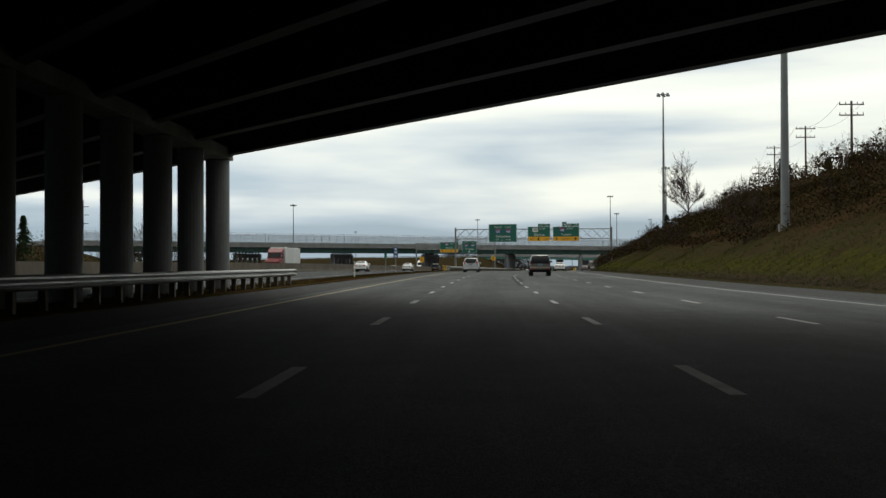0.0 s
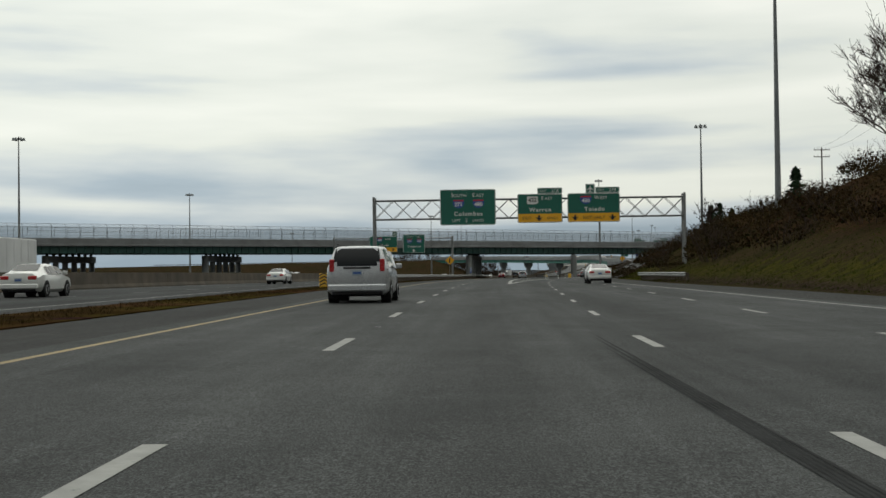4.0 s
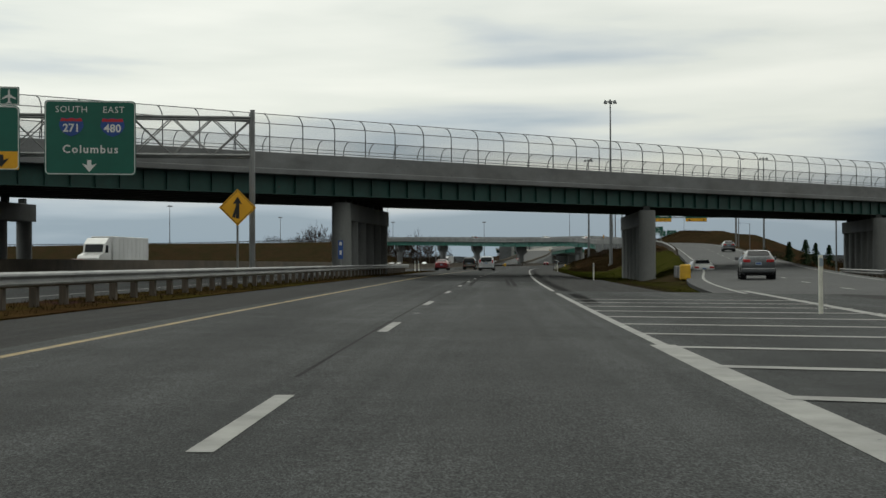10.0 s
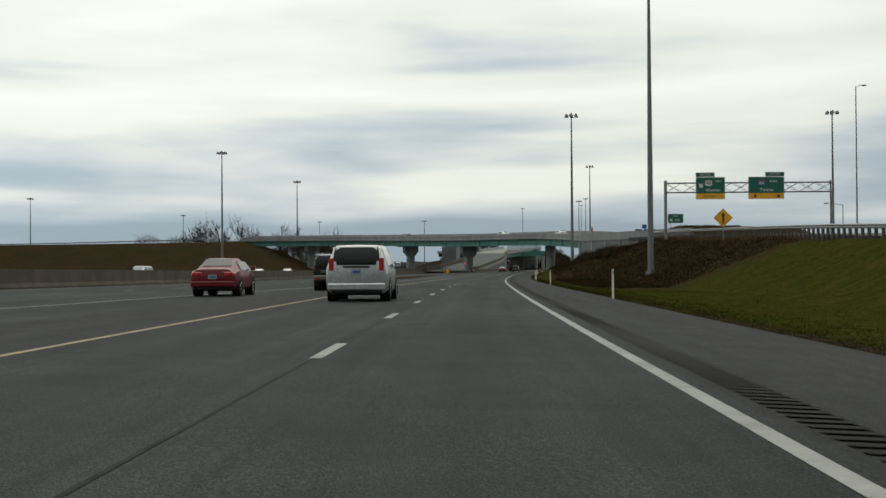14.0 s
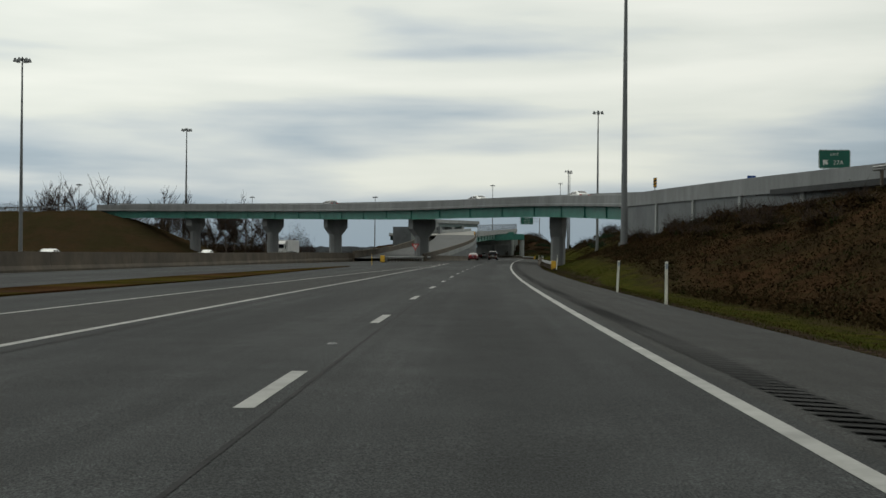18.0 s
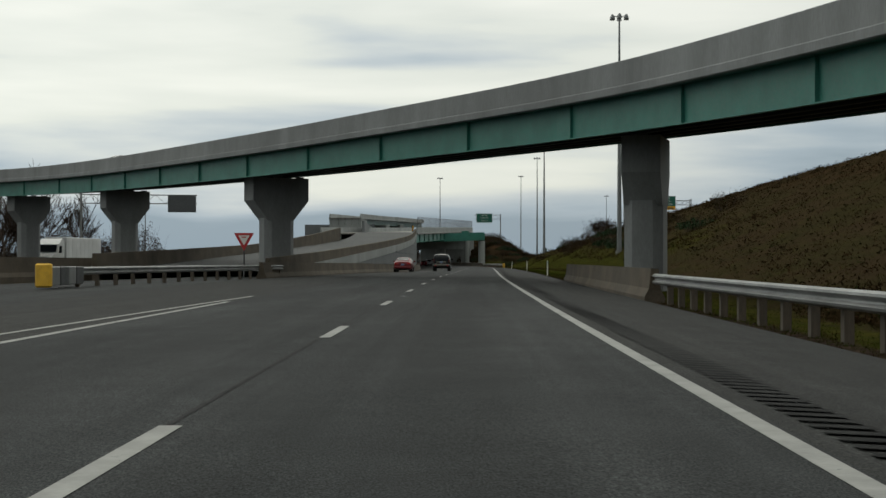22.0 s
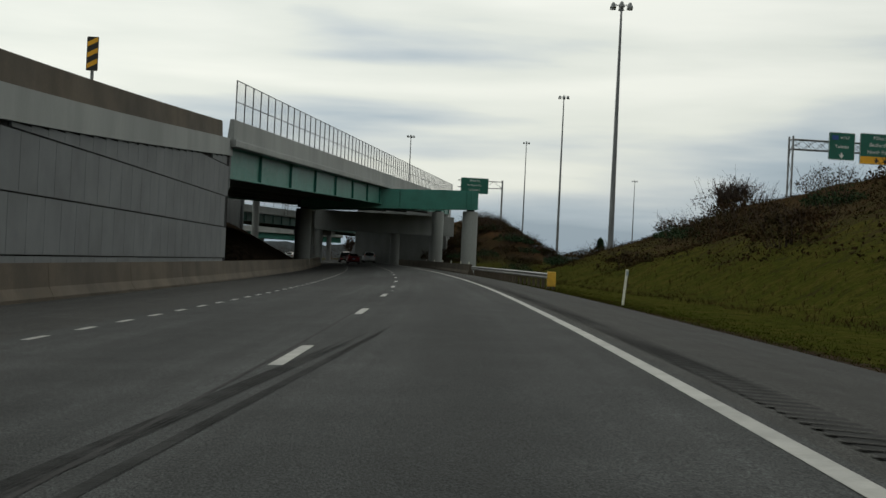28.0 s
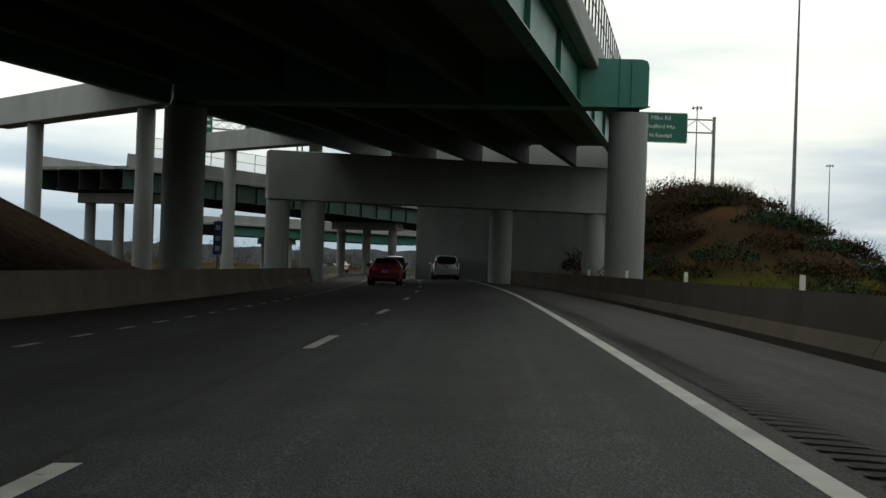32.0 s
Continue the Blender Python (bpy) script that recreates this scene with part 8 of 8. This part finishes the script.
def thicket(x, y, rx, ry, h, seed, mat, label, base=None, n=420):
    """A shrub of many stems and small dead leaves, denser inside, with a ragged outline."""
    rnd = random.Random(seed)
    z = ground_z(x, y) if base is None else base
    th = thing("bush", label, "bush", x, y, z)
    v, f = [], []
    for k in range(26):
        a, r = rnd.uniform(0, 6.283), rnd.random() ** 0.5 * 0.6
        p = Vector((rx * r * math.cos(a), ry * r * math.sin(a), -0.3))
        q = Vector((p.x * 1.7 + rnd.uniform(-0.4, 0.4), p.y * 1.7 + rnd.uniform(-0.4, 0.4), h * rnd.uniform(0.7, 1.1) * (1.1 - 0.5 * r)))
        m_ = p.lerp(q, 0.55) + Vector((rnd.uniform(-0.2, 0.2), rnd.uniform(-0.2, 0.2), 0))
        limb(v, f, p, m_, 0.03, 0.02, 3)
        limb(v, f, m_, q, 0.02, 0.007, 3)
        for b in range(4):
            o = p.lerp(q, rnd.uniform(0.35, 0.95))
            limb(v, f, o, o + Vector((rnd.uniform(-0.7, 0.7), rnd.uniform(-0.7, 0.7), rnd.uniform(0.1, 0.9))), 0.011, 0.005, 3)
    ob = new("twig_mass", raw_mesh("twig_mass", [tuple(p) for p in v], f, TWIG))
    ob.parent = th
    tagged(ob, "", "", "", "stuff")
    v, f = [], []
    for k in range(int(n * 3.0)):
        a, r, u = rnd.uniform(0, 6.283), rnd.random() ** 0.45, rnd.random()
        top = h * (1 - 0.75 * r * r) * (0.85 + 0.3 * noise.noise(Vector((x + rx * r * math.cos(a), y + ry * r * math.sin(a), seed)) * 0.9))
        c = Vector((rx * r * math.cos(a), ry * r * math.sin(a), top * u ** 0.7))
        e1 = Vector((rnd.uniform(-1, 1), rnd.uniform(-1, 1), rnd.uniform(-1, 1))) * 0.15
        e2 = Vector((rnd.uniform(-1, 1), rnd.uniform(-1, 1), rnd.uniform(-1, 1))) * 0.15
        k0 = len(v)
        v += [c, c + e1, c + e1 * 0.6 + e2, c + e2]
        f.append((k0, k0 + 1, k0 + 2, k0 + 3))
    ob = new("foliage", raw_mesh("foliage", [tuple(p) for p in v], f, mat))
    ob.parent = th
    tagged(ob, "", "", "", "stuff")
    return th


BROWN = "brown leafless shrub on the bank"
# the bank beside the first bridge
bare_tree(34.2, 222.0, 10.5, 3, spread=0.6, depth=6, thin=1.5)
bare_tree(41.0, 330.0, 6.0, 4, spread=0.6, thin=2)
for x, y, h, sd_ in ((43.0, 338.0, 4.2, 11), (46.0, 346.0, 4.6, 12), (50.0, 356.0, 4.0, 13)):
    conifer(x, y, h, sd_)
bare_tree(46.0, 142.0, 7.5, 8, spread=0.7, thin=2.5)
bare_tree(47.0, 158.0, 8.0, 9, spread=0.7, thin=2.5)
bare_tree(50.0, 175.0, 8.5, 10, spread=0.65, thin=2.5)
for x, y, h, sd_ in ((41.0, 182.0, 6.5, 1), (43.5, 194.0, 7.5, 2), (47.0, 205.0, 7.0, 3), (34.5, 253.0, 3.4, 4), (44.0, 170.0, 5.5, 6), (63.0, 345.0, 6.0, 7), (58.0, 352.0, 5.0, 8)):
    conifer(x, y, h, sd_)
for k, (x, y, r, h) in enumerate(((39, 210, 4.5, 4.5), (40, 224, 4.5, 4.2), (41, 238, 4.0, 3.6), (43, 255, 4.5, 3.8), (45, 272, 4.5, 3.4), (48, 290, 5, 3.6), (50, 305, 5, 3.2), (38, 196, 4, 3.5), (36, 180, 3.5, 3), (37, 164, 4, 3.2), (40, 150, 4, 3.6), (38, 135, 4, 3.2), (39, 120, 4, 3.5), (37, 104, 3.5, 3.2), (53, 322, 5, 3), (56, 340, 5, 3), (60, 360, 5, 3.5), (66, 378, 5, 3.5), (33, 172, 2.2, 1.8), (31, 150, 2.0, 1.6), (32, 200, 2.4, 2.0), (35, 232, 2.5, 2.0), (30, 128, 2.0, 1.5), (33, 110, 2.2, 1.7))):
    thicket(x, y, r, r * 1.3, h, 20 + k, RUST_LEAF, BROWN, n=520)
for k in range(44):
    s_ = 88 + k * 6.1
    p = ROAD.at(s_, 23.5 + 4.5 * math.sin(k * 2.4) + (2 if s_ < 200 else 0))
    thicket(p.x, p.y, 2.6, 3.2, 1.7 + 0.6 * math.sin(k * 1.7), 420 + k, RUST_LEAF, "dark brown scrub on the roadside bank", n=300)
# trees behind the right end of the fenced bridge
bare_tree(80.0, 486.0, 8.5, 31, spread=0.65, thin=2.5)
bare_tree(86.0, 492.0, 7.0, 32, spread=0.65, thin=2.5)
for x, y, h, sd_ in ((83.0, 478.0, 5.5, 33), (88.0, 484.0, 6.0, 34), (92, 490, 5.0, 35)):
    conifer(x, y, h, sd_)
for k, (x, y) in enumerate(((80, 470), (85, 474), (92, 482), (97, 500), (100, 520))):
    thicket(x, y, 3.5, 4.0, 2.8, 60 + k, RUST_LEAF, BROWN)
# pines beside the exit ramp
for x, y, h, sd_ in ((99.0, 618.0, 6.0, 41), (104.0, 622.0, 6.5, 42), (112.0, 640.0, 6.0, 43), (118.0, 648.0, 5.5, 44)):
    conifer(x, y, h, sd_, 0.36, "dark green pine beside the exit ramp")
for k, (x, y, h) in enumerate(((88, 600, 4.0), (92, 604, 4.2), (90, 612, 3.5), (106, 630, 3), (122, 650, 3))):
    thicket(x, y, 2.8, 2.8, h, 80 + k, NEEDLES if k < 3 else RUST_LEAF, "dense dark shrub beside the exit ramp", n=700)
# woods behind the far end of the flyover
for k in range(20):
    bare_tree(-26 + k * 2.7 + 2 * math.sin(k * 2.1), 916 + 12 * math.sin(k * 1.7), 15.0 + 2.0 * math.sin(k * 3.3), 100 + k, label="leafless tree behind the far bank", depth=5, spread=0.55, thin=3.0)
for k in range(9):
    thicket(-40 + k * 9, 893 + 5 * math.sin(k), 4.5, 4.0, 3.5, 130 + k, RUST_LEAF, "dark brown shrub behind the flyover")
for k in range(15):
    thicket(-16 + k * 3.7, 940 + 5 * math.sin(k * 2.3), 4.6, 4.0, 11.5 + 1.8 * math.sin(k * 1.9) - 0.25 * k, 600 + k, TWIG if k % 3 else RUST_LEAF, "tall dark thicket beyond the flyover", n=2600)
# shrubs on the bank before the last bridge
thicket(143.0, 1030.0, 5.0, 5.5, 4.4, 150, TWIG, "wide rounded leafless shrub on the bank", n=240)
for k in range(3):
    bare_tree(141.0 + 2 * k, 1028.0 + 3 * k, 5.0, 160 + k, stems=4, spread=0.75, depth=4, thin=2, name="bare_shrub", category="bush", label="wide leafless shrub of many stems")
for x, y, h, sd_ in ((143.0, 1092.0, 3.2, 51), (149.0, 1096.0, 3.6, 52), (154.0, 1101.0, 3.8, 53), (133.0, 1050.0, 2.4, 54)):
    conifer(x, y, h, sd_, 0.42, "small dark pine on the bank")
for k, (x, y, r, h) in enumerate(((131, 1000, 4, 2.6), (136, 1008, 4, 3.0), (150, 1020, 4, 3.2), (157, 1012, 4, 3), (128, 960, 3.5, 2.4), (150, 1045, 4, 2.8), (126, 1118, 3.5, 2.4), (130, 1124, 4, 2.6), (124, 1112, 3, 2.0), (134, 1136, 4, 2.6), (160, 1040, 4, 3), (138, 1150, 4, 2.6), (122, 1108, 2.5, 1.6))):
    thicket(x, y, r, r, h, 170 + k, RUST_LEAF, BROWN, n=480)
bare_tree(163.0, 1060.0, 6.5, 181, spread=0.7, depth=5, thin=2.5)
bare_tree(168.0, 1050.0, 6.0, 182, spread=0.7, depth=5, thin=2.5)
for k in range(22):
    thicket(-20 + k * 9.0 + 3 * math.sin(k * 1.7), 1252 + 6 * math.sin(k * 2.3), 6.0, 5.0, 5.0 + 1.5 * math.sin(k * 1.3), 560 + k, TWIG if k % 2 else RUST_LEAF, "tall grey-brown thicket beyond the last bridges", n=420)
bare_tree(118.0, 1245.0, 9.0, 183, depth=5, thin=4)
bare_tree(126.0, 1260.0, 9.0, 184, depth=5, thin=4)
for k in range(26):
    u = k / 25
    x, y = 121.5 + 16 * u + 3.0 * math.sin(k * 2.3), 1096 + 34 * u + 5 * math.sin(k * 1.3)
    thicket(x, y, 2.6, 2.6, 1.5 + 0.5 * math.sin(k), 300 + k, RUST_LEAF, "low brown scrub on the bridge embankment", n=380)
for k in range(22):
    s_ = 850 + k * 11.0
    p = ROAD.at(s_, 26 + 5 * math.sin(k * 1.7))
    thicket(p.x, p.y, 2.6, 3.0, 1.6 + 0.6 * math.sin(k * 2.1), 340 + k, RUST_LEAF if k % 3 else NEEDLES, "low brown scrub on the far bank", n=360)
for k in range(30):
    p = ROAD.at(640 + k * 3.1, 18.0 + 2.6 * math.sin(k * 1.9))
    thicket(p.x, p.y, 1.1, 1.3, 0.7 + 0.35 * math.sin(k * 2.7), 380 + k, RUST_LEAF, "low rust-brown scrub below the ramp wall", n=200)
rnd_s = random.Random(77)
for k in range(46):
    x, y = rnd_s.uniform(118, 142), rnd_s.uniform(1084, 1112)
    thicket(x, y, 2.2, 2.2, rnd_s.uniform(0.9, 1.7), 500 + k, RUST_LEAF if k % 3 else NEEDLES, "low brown scrub on the bridge embankment", n=260)
# brown scrub beyond the far carriageway
for k in range(16):
    s_, d_ = 95 + k * 13.5, -66 - 5 * math.sin(k * 1.9)
    p = ROAD.at(s_, d_)
    thicket(p.x, p.y, 6.0, 7.5, 6.5 + 1.5 * math.sin(k * 2.7), 200 + k, RUST_LEAF, "tall brown scrub beyond the far carriageway", n=560)
for k, (s_, d_) in enumerate(((150, -64), (176, -62), (215, -63), (268, -64))):
    p = ROAD.at(s_, d_)
    conifer(p.x, p.y, 8.0 - 0.5 * k, 230 + k, 0.3, "dark conifer beyond the far carriageway")
p = Vector((-104.0, 404.0, 0))
bare_tree(p.x, p.y, 18.0 - ground_z(p.x, p.y), 240, depth=5, thin=4, label="leafless tree beyond the far carriageway", spread=0.6)
# far woods along the horizon, the haze of distance put into their pale colour
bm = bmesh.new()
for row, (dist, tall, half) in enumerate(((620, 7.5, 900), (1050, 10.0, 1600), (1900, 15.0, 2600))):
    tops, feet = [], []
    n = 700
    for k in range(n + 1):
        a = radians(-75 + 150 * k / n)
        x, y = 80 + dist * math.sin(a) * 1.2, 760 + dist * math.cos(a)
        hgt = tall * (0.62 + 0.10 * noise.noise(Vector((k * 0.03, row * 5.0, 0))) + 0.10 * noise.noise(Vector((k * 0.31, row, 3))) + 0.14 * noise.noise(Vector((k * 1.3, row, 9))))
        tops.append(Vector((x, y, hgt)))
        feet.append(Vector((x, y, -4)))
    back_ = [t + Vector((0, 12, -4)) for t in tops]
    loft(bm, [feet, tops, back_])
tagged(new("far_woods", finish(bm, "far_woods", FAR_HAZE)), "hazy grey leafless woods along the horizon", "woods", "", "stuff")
